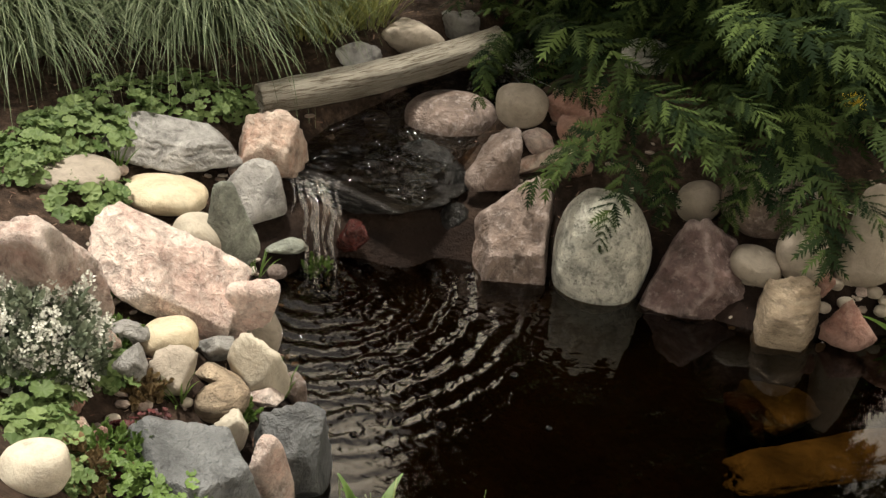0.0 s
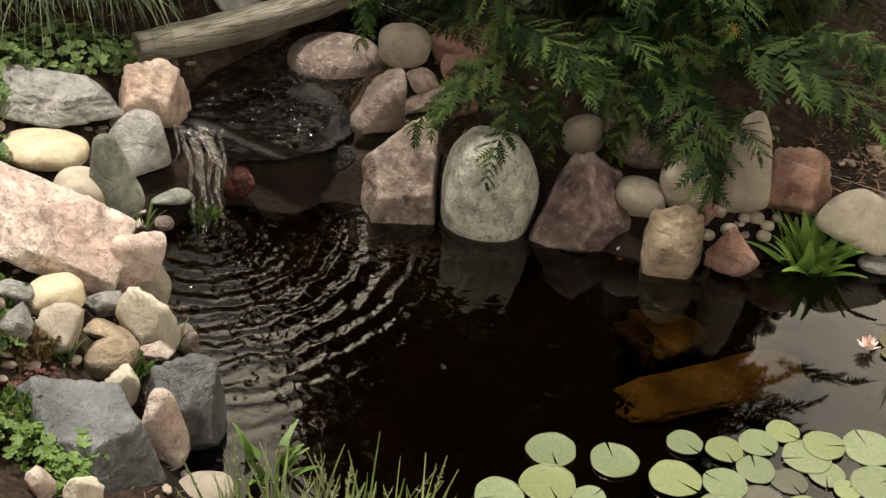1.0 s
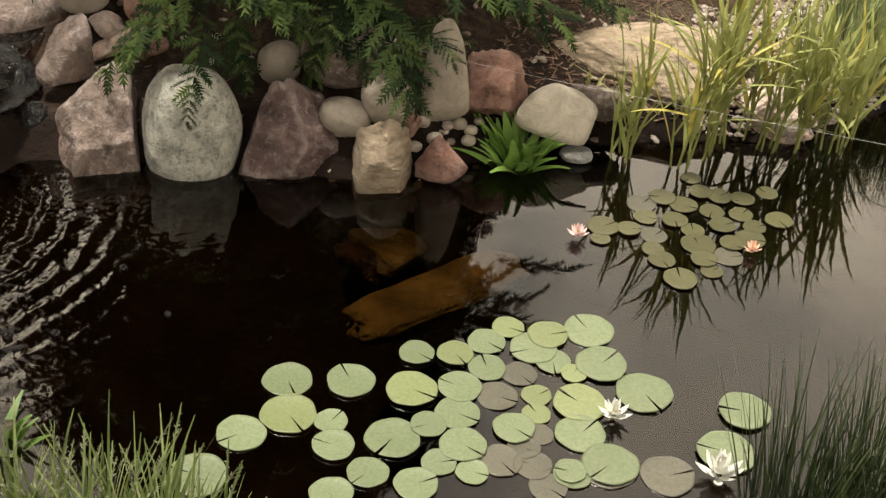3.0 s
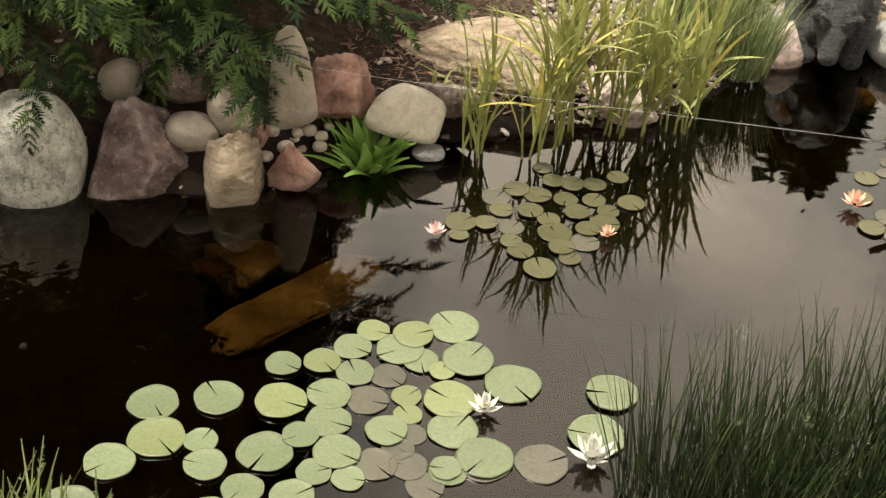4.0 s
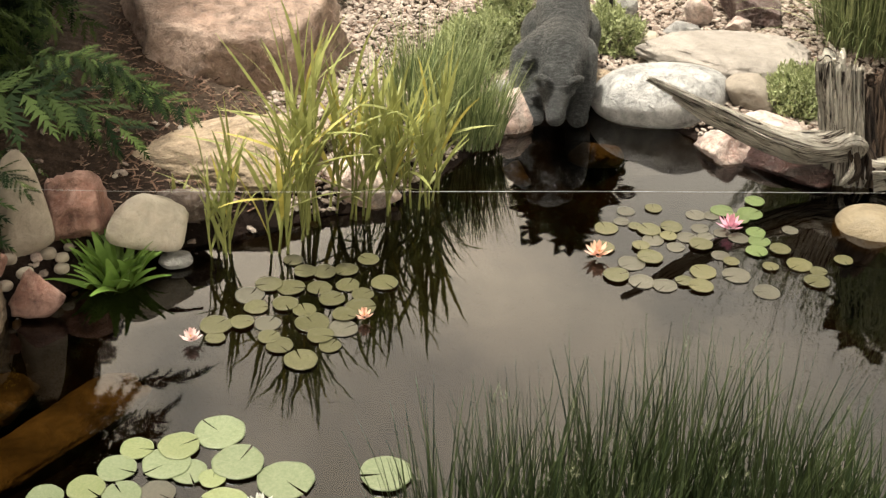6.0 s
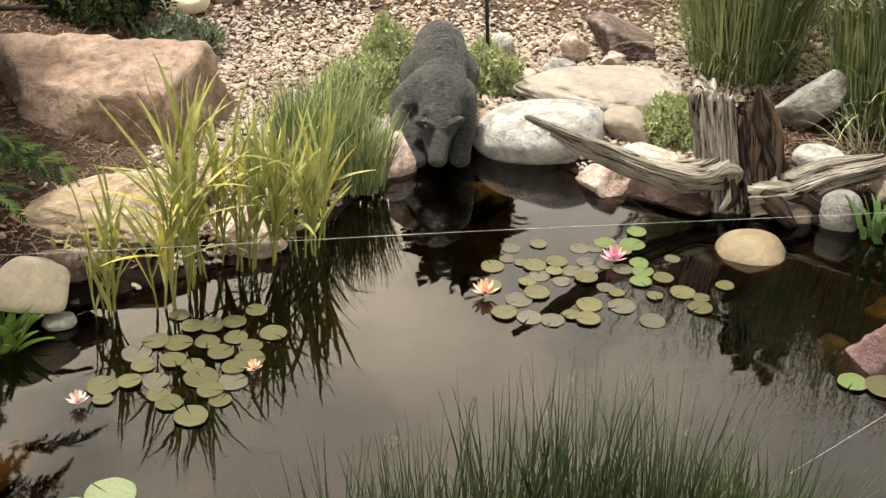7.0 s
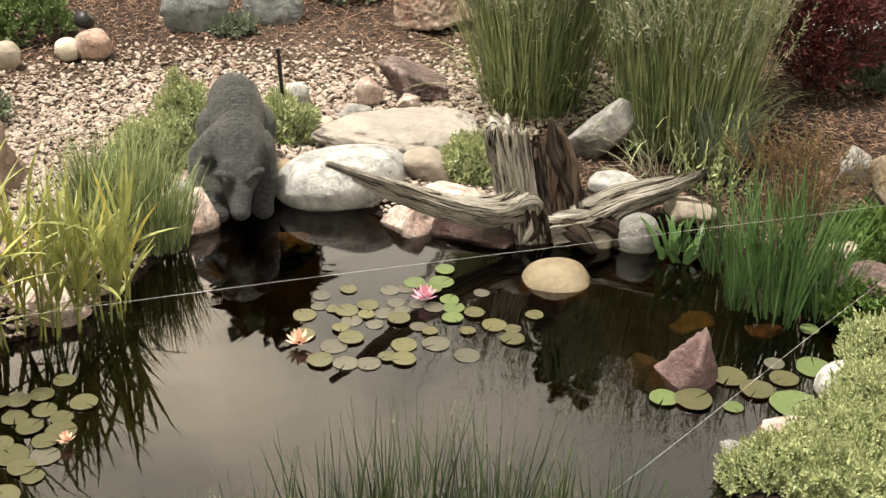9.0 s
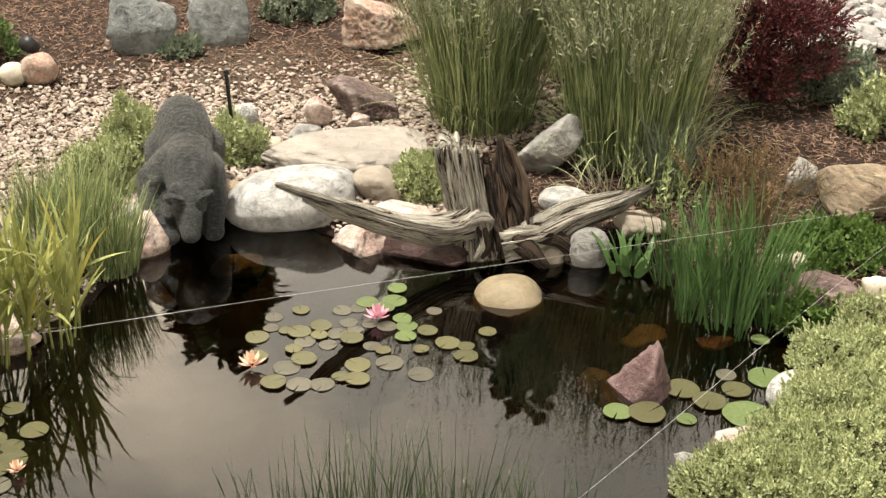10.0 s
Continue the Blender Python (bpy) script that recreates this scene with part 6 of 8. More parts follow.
mound("sedum", (2.38, 2.70, 0.08), (0.16, 0.16, 0.10), 840, SEDUM, "low yellow-green sedum carpet on the near bank", 160, length=0.036, leaf_size=0.0135, leaves=9, wide=0.6)
mound("sedum", (2.60, 2.86, 0.08), (0.14, 0.14, 0.10), 600, SEDUM, "low yellow-green sedum carpet on the near bank", 161, length=0.036, leaf_size=0.0135, leaves=9, wide=0.6)
mound("sedum", (2.34, 2.49, 0.08), (0.18, 0.18, 0.10), 840, SEDUM, "low yellow-green sedum carpet on the near bank", 162, length=0.036, leaf_size=0.0135, leaves=9, wide=0.6)
mound("sedum", (2.18, 2.50, 0.08), (0.14, 0.14, 0.10), 760, SEDUM, "low yellow-green sedum carpet on the near bank", 163, length=0.036, leaf_size=0.0135, leaves=9, wide=0.6)
mound("sedum", (2.01, 2.37, 0.07), (0.15, 0.15, 0.10), 840, SEDUM, "low yellow-green sedum carpet on the near bank", 164, length=0.036, leaf_size=0.0135, leaves=9, wide=0.6)
mound("sedum", (2.12, 2.28, 0.08), (0.20, 0.20, 0.10), 1040, SEDUM, "low yellow-green sedum carpet on the near bank", 165, length=0.036, leaf_size=0.0135, leaves=9, wide=0.6)
mound("sedum", (1.81, 2.30, 0.08), (0.13, 0.13, 0.10), 720, SEDUM, "low yellow-green sedum carpet on the near bank", 166, length=0.036, leaf_size=0.0135, leaves=9, wide=0.6)
mound("sedum", (1.76, 2.39, -0.00), (0.10, 0.10, 0.10), 480, SEDUM, "low yellow-green sedum carpet on the near bank", 167, length=0.036, leaf_size=0.0135, leaves=9, wide=0.6)
mound("sedum", (1.87, 2.23, 0.08), (0.14, 0.14, 0.10), 720, SEDUM, "low yellow-green sedum carpet on the near bank", 168, length=0.036, leaf_size=0.0135, leaves=9, wide=0.6)
mound("sedum", (1.94, 2.17, 0.07), (0.18, 0.18, 0.10), 840, SEDUM, "low yellow-green sedum carpet on the near bank", 169, length=0.036, leaf_size=0.0135, leaves=9, wide=0.6)
mound("groundcover", (2.75, 3.32, 0.08), (0.22, 0.16, 0.10), 520, FERN, "low green groundcover beside the flat boulder", 180)
mound("groundcover", (2.47, 3.00, 0.04), (0.12, 0.10, 0.08), 260, FERN, "low green groundcover at the bank", 181)
barberry = holder("barberry", (3.20, 4.53, 0.10), "dark red barberry bush with spreading branches", "bush")
for bush_x, bush_y, bush_z, reach_x, reach_z, bush_n in ((3.14, 4.56, 0.32, 0.14, 0.22, 330), (3.28, 4.52, 0.44, 0.15, 0.15, 330), (3.20, 4.50, 0.20, 0.12, 0.16, 200), (3.46, 4.60, 0.44, 0.20, 0.07, 190), (3.40, 4.52, 0.28, 0.20, 0.05, 130), (3.56, 4.66, 0.33, 0.16, 0.035, 90)):
    mound("leaves", (bush_x, bush_y, bush_z), (reach_x, 0.15, reach_z), bush_n, BARBERRY, "", int(100 * bush_x + 1000 * bush_z), "", 0.08, 0.022, 9, 0.6, 0.15, barberry)
    hang(limb("stem", [(3.20, 4.53, 0.08), ((3.20 + bush_x) / 2, (4.53 + bush_y) / 2, 0.5 * bush_z + 0.10), (bush_x + 0.3 * reach_x, bush_y, bush_z + 0.4 * reach_z)], (0.012, 0.008, 0.003), TWIG, None, 6, int(90 * bush_z), 0.2), barberry)
mound("sage_bush", (3.62, 4.62, 0.12), (0.24, 0.18, 0.17), 700, SAGE, "grey-green sage bush on the mulch", 184, "bush", 0.08, 0.020, 10)
mound("sage_bush", (3.56, 4.17, 0.11), (0.16, 0.15, 0.20), 420, SEDUM, "yellow-variegated bush on the mulch", 185, "bush", 0.07, 0.022, 9)
mound("small_shrub", (1.71, 6.25, 0.15), (0.20, 0.16, 0.14), 380, SAGE, "small grey-green shrub on the mulch", 186, "bush")
mound("small_shrub", (1.07, 5.90, 0.12), (0.10, 0.08, 0.07), 120, SAGE, "tiny grey-green plant on the mulch", 187)
mound("small_shrub", (-0.12, 5.11, 0.13), (0.18, 0.14, 0.12), 380, SAGE, "low blue-grey shrub beside the pink boulder", 188)
mound("small_shrub", (0.16, 6.04, 0.15), (0.22, 0.18, 0.22), 420, MANTLE, "dark green low shrub on the mulch", 189, "bush")
mound("small_shrub", (-0.42, 5.29, 0.23), (0.30, 0.25, 0.40), 700, JUNIPER, "dark green shrub at the far side of the mulch", 190, "bush", 0.09, 0.026)
mound("bank_weed", (-1.75, 1.39, 0.22), (0.09, 0.09, 0.06), 150, FERN, "low green weed among the bank stones", 200, "plant", 0.03, 0.02, 7)
mound("bank_weed", (-1.68, 1.47, 0.15), (0.07, 0.07, 0.05), 110, FERN, "low green weed among the bank stones", 201, "plant", 0.03, 0.02, 7)
mound("bank_weed", (-1.72, 1.26, 0.30), (0.07, 0.07, 0.05), 90, SEDGE, "reddish-brown low weed among the bank stones", 202, "plant", 0.03, 0.02, 7)
mound("bank_weed", (-1.90, 1.62, 0.20), (0.05, 0.05, 0.03), 60, SEDGE, "reddish-brown low weed among the bank stones", 203, "plant", 0.03, 0.02, 7)
mound("bank_weed", (-1.74, 1.46, 0.18), (0.08, 0.08, 0.06), 120, FERN, "low green weed among the bank stones", 204, "plant", 0.03, 0.02, 7)
mound("bank_weed", (-1.76, 1.77, 0.11), (0.04, 0.04, 0.02), 40, FERN, "small green weed between two stones", 205, "plant", 0.03, 0.02, 7)
mound("bank_weed", (-2.05, 1.70, 0.23), (0.05, 0.05, 0.03), 60, FERN, "small green weed beside the white flowers", 206, "plant", 0.03, 0.02, 7)
mound("bank_weed", (-2.24, 1.83, 0.25), (0.06, 0.06, 0.04), 70, FERN, "small green weed between two boulders", 207, "plant", 0.03, 0.02, 7)
mound("bank_weed", (-2.10, 2.50, -0.00), (0.03, 0.03, 0.02), 30, FERN, "small green weed beside the fall", 208, "plant", 0.03, 0.02, 7)
for weed_x, weed_y, weed_z, weed_seed in ((-1.69, 1.32, 0.27, 210), (-1.64, 1.38, 0.23, 211), (-1.60, 1.42, 0.21, 212), (-1.57, 1.36, 0.20, 213)):
    leafy("bank_weed", (weed_x, weed_y, weed_z), (0.07, 0.06, 0.05), 60, 0.024, "low green weed over the dark boulder's foot", weed_seed, FERN)
for weed_x, weed_y, weed_z, weed_seed in ((-1.78, 1.53, 0.22, 220), (-1.72, 1.35, 0.25, 221), (-1.80, 1.45, 0.23, 222)):
    leafy("red_leaf_weed", (weed_x, weed_y, weed_z), (0.05, 0.05, 0.03), 40, 0.018, "reddish-brown leaves of a low weed between the stones", weed_seed, BARBERRY)
bladed("broad_leaf_plant", (-1.39, 1.78, -0.02), 16, 0.05, 0.12, 0.024, 0.6, 0.8, FERN, "green broad-leaved plant among the near rushes", 112, "plant")

# ---- lily pads and water lilies ----
def pad_mesh(name, seed, mat):
    """A floating leaf 1 wide: a disc with a narrow cut, wavy rim a little raised, and a thin edge."""
    rng = np.random.default_rng(seed)
    n, cut = 40, rng.uniform(0.015, 0.07)
    a = np.linspace(cut, 2 * math.pi - cut, n)
    wob = 1 + 0.025 * np.sin(3 * a + seed) + 0.015 * np.sin(7 * a + 2 * seed)
    v = [(0.02, 0, 0.006)]
    for k, z in ((0.5, 0.004), (0.92, 0.010), (1.0, 0.022), (1.0, -0.004)):
        for q, w, i in zip(a, wob, range(n)):
            v.append((0.5 * k * w * math.cos(q), 0.5 * k * w * math.sin(q), z + 0.006 * math.sin(2.5 * q + seed) * k))
    f = [(0, 1 + i, 2 + i) for i in range(n - 1)]
    for r in range(3):
        o = 1 + r * n
        f += [(o + i, o + n + i, o + n + i + 1, o + i + 1) for i in range(n - 1)]
    me = bpy.data.meshes.new(name)
    me.from_pydata(v, [], f)
    me.materials.append(mat)
    me.polygons.foreach_set("use_smooth", [True] * len(me.polygons))
    return me


PAD_MESH = {(m.name, k): pad_mesh("lily_pad", 3 * k + 1, m) for m in (PAD, PAD_YELLOW, PAD_DULL, PAD_OLIVE, PAD_SMALL, PAD_BRONZE) for k in range(3)}
PAD_LABEL = {"green_lily_pad": "round green lily pad floating on the pond", "yellow_green_lily_pad": "yellow-green lily pad floating on the pond",
             "drowned_grey_lily_pad": "dull grey lily pad just under the surface", "olive_lily_pad": "small olive-brown lily pad on the pond",
             "small_green_lily_pad": "small fresh green lily pad on the pond", "bronze_lily_pad": "small bronze-yellow lily pad with a darker rim"}


def pad(x, y, wide, turn, mat, group):
    ob = new("lily_pad", PAD_MESH[mat.name, int(turn) % 3])
    lift = 0.003 + (int(turn * 7) % 5) * 0.0011
    ob.matrix_world = pose(x, y, lift if mat is not PAD_DULL else 0.0015, (int(turn * 3) % 5 - 2) * 0.5, (int(turn * 5) % 5 - 2) * 0.5, turn) @ Matrix.Diagonal((wide, wide, wide, 1))
    return tagged(ob, PAD_LABEL[mat.name], "lily pad", group)


def petal_mesh(mat):
    v, f = [], []
    for i in range(6):
        s = i / 5
        w = 0.17 * math.sin(math.pi * min(0.98, 0.12 + 0.86 * s)) ** 0.9
        y, z = 0.12 + 0.88 * s, 0.30 * s * s
        for x, dz in ((-w, 0.05), (0, 0), (w, 0.05)):
            v.append((x, y, z + dz * (1 - 0.3 * s)))
    for i in range(5):
        for k in (0, 1):
            o = 3 * i + k
            f.append((o, o + 1, o + 4, o + 3))
    me = bpy.data.meshes.new("petal")
    me.from_pydata(v, [], f)
    me.materials.append(mat)
    me.polygons.foreach_set("use_smooth", [True] * len(me.polygons))
    return me


def water_lily(x, y, wide, mat, label, seed, open_up=0):
    rng = np.random.default_rng(seed)
    lily = holder("water_lily", (x, y, 0.012), label, "flower", "water lilies on the pond")
    me = petal_mesh(mat)
    for ring, (count, tilt, size) in enumerate(((8, 14, 0.52), (8, 36, 0.46), (6, 60, 0.38))):
        for k in range(count):
            p = new("petal", me)
            p.parent = lily
            p.matrix_basis = pose(0, 0, 0.006 * ring, 0, 0, 360 * (k + 0.5 * ring) / count + rng.normal(0, 5)) @ pose(0, 0, 0, tilt + open_up + rng.normal(0, 5), 0, 0) @ Matrix.Diagonal((wide * size,) * 3 + (1,))
    v, f = ICO[2]
    spikes = spread(v * np.array([0.10, 0.10, 0.5]) + np.array([0, 0, 0.4]), f, [np.array(pose(0, 0, 0, 32 * math.sqrt(k / 18), 0, 137.5 * k) @ Matrix.Diagonal((wide * 0.17,) * 3 + (1,))) for k in range(18)])
    mesh_object("stamens", *spikes, YBLOOM, lily, "yellow stamens").location = (0, 0, 0.01)
    return lily


# ---- bear statue ----
def bear_statue():
    """One cast figure that leans down to drink."""
    bm = bmesh.new()
    def lump(a, r, squash=(1, 1, 1), turn=(0, 0, 0)):
        m = pose(*a, *turn) @ Matrix.Diagonal((r * squash[0], r * squash[1], r * squash[2], 1))
        bmesh.ops.create_icosphere(bm, subdivisions=3, radius=1, matrix=m)
    def run(a, b, ra, rb, n=5):
        for k in range(n):
            s = k / (n - 1)
            lump([p + (q - p) * s for p, q in zip(a, b)], ra + (rb - ra) * s)
    lump((0.833, 4.525, 0.318), 0.116, (0.95, 1, 1))
    run((0.830, 4.48, 0.305), (0.820, 4.40, 0.270), 0.112, 0.100, 4)
    run((0.812, 4.36, 0.260), (0.798, 4.31, 0.242), 0.104, 0.108, 3)
    run((0.790, 4.27, 0.230), (0.776, 4.22, 0.205), 0.090, 0.076, 4)
    lump((0.767, 4.188, 0.192), 0.078, (1.05, 0.92, 0.95))
    run((0.760, 4.150, 0.150), (0.756, 4.120, 0.112), 0.054, 0.040, 4)
    lump((0.756, 4.108, 0.100), 0.036, (1.1, 0.9, 0.9))
    for ex, ey, ez in ((0.704, 4.142, 0.216), (0.828, 4.142, 0.212)):
        rim = pose(ex, ey, ez, 40, 0, -30 if ex < 0.76 else 30)
        for k in range(12):
            q = rim @ Vector((0.027 * math.cos(0.5236 * k), 0.0, 0.024 * math.sin(0.5236 * k)))
            lump(q[:], 0.0125)
        run((rim @ Vector((0, 0.042, 0)))[:], (0.7 * ex + 0.3 * 0.767, ey + 0.050, ez - 0.02), 0.022, 0.03, 3)
    run((0.745, 4.33, 0.170), (0.725, 4.28, 0.120), 0.075, 0.060, 3)
    run((0.735, 4.34, 0.260), (0.652, 4.335, 0.215), 0.068, 0.052)
    run((0.652, 4.335, 0.215), (0.640, 4.315, 0.150), 0.052, 0.046)
    run((0.640, 4.315, 0.150), (0.690, 4.265, 0.050), 0.046, 0.040)
    lump((0.695, 4.250, 0.038), 0.044, (1, 1.2, 0.8))
    run((0.885, 4.33, 0.230), (0.898, 4.295, 0.130), 0.066, 0.050)
    run((0.898, 4.295, 0.130), (0.876, 4.272, 0.040), 0.050, 0.044)
    lump((0.874, 4.258, 0.030), 0.046, (1, 1.2, 0.8))
    run((0.765, 4.55, 0.22), (0.755, 4.55, 0.08), 0.095, 0.066)
    run((0.910, 4.55, 0.22), (0.920, 4.55, 0.08), 0.095, 0.066)
    bmesh.ops.transform(bm, matrix=Matrix.Translation((0.80, 0, 0)) @ Matrix.Diagonal((0.87, 1, 1, 1)) @ Matrix.Translation((-0.80, 0, 0)), verts=bm.verts)
    me = bpy.data.meshes.new("bear_statue")
    bm.to_mesh(me)
    bm.free()
    m, n, l, b = material("cast_dark_bronze", 0.34, 0.6)
    v = coords(n, l, False)
    mp = n.new("ShaderNodeMapping")
    mp.inputs["Scale"].default_value = (0.7, 1.9, 1.9)
    l.new(v, mp.inputs["Vector"])
    fur = noise_tex(n, l, mp.outputs[0], 70, 6, 0.75, 0.6)
    l.new(ramp(n, l, fur, (0.33, (0.022, 0.023, 0.023)), (0.50, (0.075, 0.08, 0.08)), (0.66, (0.20, 0.21, 0.21))), b.inputs["Base Color"])
    bump(n, l, b, fur, 1.0, 0.05)
    me.materials.append(m)
    ob = new("bear_statue", me)
    re = ob.modifiers.new("skin", "REMESH")
    re.mode, re.voxel_size, re.use_smooth_shade = "VOXEL", 0.0055, True
    sm = ob.modifiers.new("soft", "SMOOTH")
    sm.iterations, sm.factor = 3, 0.5
    fur_tex = bpy.data.textures.new("fur", "CLOUDS")
    fur_tex.noise_scale, fur_tex.noise_depth = 0.009, 2
    coat = ob.modifiers.new("coat", "DISPLACE")
    coat.texture, coat.strength, coat.mid_level = fur_tex, 0.006, 0.5
    return tagged(ob, "dark cast statue of a bear leaning down to drink", "statue")


bear_statue()


# ---- driftwood, log ----
def stump_shell(name, start, end, high, jag, mat, seed):
    """A stretch of the stump's torn outer wood: deep flutes that run upwards, a splintered rim, and a hollow inner side."""
    cols, rows = 84, 30
    v, uv = [], []
    for side in (1.0, 0.70):
        for i in range(cols):
            u = i / (cols - 1)
            a = radians(start + (end - start) * u)
            c, w = math.cos(a), math.sin(a)
            groove = abs(noise.noise((7 * c + seed, 7 * w, 0.2))) + 0.6 * abs(noise.noise((17 * c + seed, 17 * w, 3.1)))
            rim = high + jag * (noise.noise((9 * c + seed, 9 * w, 5)) + 0.8 * noise.noise((26 * c + seed, 26 * w, 8))) - 0.02
            for j in range(rows):
                t = j / (rows - 1)
                z = -0.02 + (rim + 0.02) * t
                twist = noise.noise((5 * c + seed, 5 * w, 3 * t)) * 0.10 + noise.noise((30 * c + seed, 30 * w, 9 * t)) * 0.07
                r = 0.118 * (1.10 - 0.35 * min(1, 3 * t) + 0.16 * t) * (1.12 - 0.62 * groove * (0.5 + 0.5 * t) + twist)
                r *= side if t < 0.97 or side == 1.0 else 0.86
                v.append((1.735 - 0.062 * t + r * c, 3.875 + 0.05 * t + 0.72 * r * w, z))
                uv.append((u * 3.2, z * 3))
    f = []
    n = cols * rows
    for i in range(cols - 1):
        for j in range(rows - 1):
            o = i * rows + j
            f.append((o, o + rows, o + rows + 1, o + 1))
            f.append((n + o + 1, n + o + rows + 1, n + o + rows, n + o))
        o = i * rows + rows - 1
        f.append((o, o + rows, n + o + rows, n + o))
    for o in (0, (cols - 1) * rows):
        for j in range(rows - 1):
            q = (o + j, o + j + 1, n + o + j + 1, n + o + j)
            f.append(q if o == 0 else q[::-1])
    ob = mesh_object(name, v, f, mat)
    layer = ob.data.uv_layers.new(name="UVMap")
    for loop in ob.data.loops:
        layer.data[loop.index].uv = uv[loop.vertex_index]
    return ob


def driftwood():
    d = holder("driftwood_stump", (1.70, 3.86, 0.06), "weathered grey-brown driftwood stump with long side branches", "driftwood")
    def wood(name, pts, radii, sides, seed, ridge, wobble=0.25, mat=None):
        return hang(limb(name, pts, radii, mat or DRIFT, None, sides, seed, ridge, wobble), d)
    wood("stump_core", [(1.72, 3.90, -0.02), (1.71, 3.91, 0.12), (1.70, 3.93, 0.24), (1.70, 3.93, 0.30)], (0.085, 0.066, 0.050, 0.030), 36, 3, 0.9, 0.25, DARKWOOD)
    hang(stump_shell("stump_shell", 100, 282, 0.405, 0.05, DRIFT, 3), d)
    hang(stump_shell("decayed_shell", 292, 440, 0.27, 0.16, DARKWOOD, 8), d)
    # dark, decayed side with spikes
    for spike, (foot_x, foot_y, bend_x, tip_x, tip_z, thick, spike_mat) in enumerate((
            (1.850, 3.785, -0.012, 1.800, 0.385, 0.030, BROWNWOOD), (1.815, 3.800, 0.016, 1.772, 0.405, 0.026, DARKWOOD), (1.775, 3.800, -0.010, 1.752, 0.355, 0.024, BROWNWOOD),
            (1.880, 3.790, 0.020, 1.842, 0.300, 0.022, DARKWOOD), (1.795, 3.785, 0.008, 1.812, 0.250, 0.020, BROWNWOOD), (1.868, 3.775, 0.010, 1.880, 0.180, 0.030, DARKWOOD), (1.745, 3.800, 0.006, 1.735, 0.300, 0.020, DARKWOOD))):
        wood("upright_root", [(foot_x, foot_y, 0.0), (foot_x + bend_x, foot_y + 0.02, 0.33 * tip_z), ((foot_x + tip_x) / 2 - bend_x, foot_y + 0.05, 0.68 * tip_z), (tip_x, foot_y + 0.08, tip_z)], (1.3 * thick, thick, 0.8 * thick, 0.25 * thick), 22, 60 + spike, 1.0, 0.5, spike_mat)
    wood("root", [(1.640, 3.80, 0.145), (1.675, 3.785, 0.172), (1.712, 3.79, 0.150), (1.705, 3.79, 0.115)], (0.012, 0.016, 0.013, 0.007), 14, 41, 0.6)
    wood("root", [(1.685, 3.80, 0.15), (1.690, 3.78, 0.09), (1.655, 3.77, 0.02)], (0.020, 0.016, 0.008), 14, 42, 0.9)
    wood("root", [(1.80, 3.77, 0.03), (1.825, 3.74, 0.045), (1.87, 3.74, 0.06)], (0.018, 0.026, 0.018), 14, 43, 0.9)
    wood("root", [(1.90, 3.74, 0.06), (1.935, 3.725, 0.055), (1.945, 3.73, 0.09)], (0.020, 0.022, 0.010), 14, 44, 0.7)
    wood("branch", [(1.68, 3.85, 0.14), (1.57, 3.82, 0.125), (1.40, 3.80, 0.185), (1.20, 3.78, 0.285), (0.973, 3.754, 0.402)], (0.046, 0.036, 0.027, 0.019, 0.006), 32, 7, 0.9)
    wood("branch", [(1.68, 3.83, 0.10), (1.52, 3.805, 0.098), (1.35, 3.79, 0.168), (1.18, 3.775, 0.258), (1.06, 3.76, 0.335)], (0.022, 0.018, 0.014, 0.010, 0.004), 16, 8, 0.7)
    wood("branch", [(1.66, 3.86, 0.13), (1.50, 3.84, 0.15), (1.36, 3.83, 0.21)], (0.035, 0.024, 0.010), 14, 9, 0.5)
    wood("branch", [(1.77, 3.80, 0.05), (1.88, 3.75, 0.085), (2.00, 3.73, 0.145), (2.12, 3.70, 0.190), (2.25, 3.68, 0.245)], (0.050, 0.044, 0.036, 0.025, 0.008), 32, 10, 0.9)
    wood("branch", [(1.84, 3.79, 0.09), (2.00, 3.78, 0.165), (2.18, 3.74, 0.215)], (0.034, 0.026, 0.009), 16, 11, 0.5)
    wood("root", [(1.68, 3.83, 0.14), (1.69, 3.79, 0.12), (1.70, 3.77, 0.07), (1.67, 3.77, 0.03)], (0.015, 0.017, 0.015, 0.009), 14, 12, 0.5, 0.25, DARKWOOD)
    wood("root", [(1.73, 3.82, 0.13), (1.745, 3.79, 0.10), (1.74, 3.77, 0.04)], (0.014, 0.015, 0.010), 14, 13, 0.5, 0.25, DARKWOOD)
    wood("root", [(1.86, 3.76, 0.10), (1.93, 3.71, 0.09), (1.98, 3.69, 0.04), (1.95, 3.68, 0.01)], (0.030, 0.026, 0.020, 0.012), 14, 14, 0.5, 0.25, DARKWOOD)
    wood("root", [(1.80, 3.77, 0.08), (1.84, 3.71, 0.05), (1.88, 3.68, 0.0)], (0.035, 0.028, 0.015), 14, 15, 0.5, 0.25, DARKWOOD)
    return d


driftwood()
log_thing = limb("log", [(-2.49, 2.71, 0.33), (-2.33, 2.98, 0.345), (-2.20, 3.33, 0.36), (-2.16, 3.50, 0.365)], (0.045, 0.050, 0.048, 0.044), LOGWOOD, None, 20, 4, 0.18, 0.12)
tagged(log_thing, "weathered grey-brown log lying across the brook", "log")


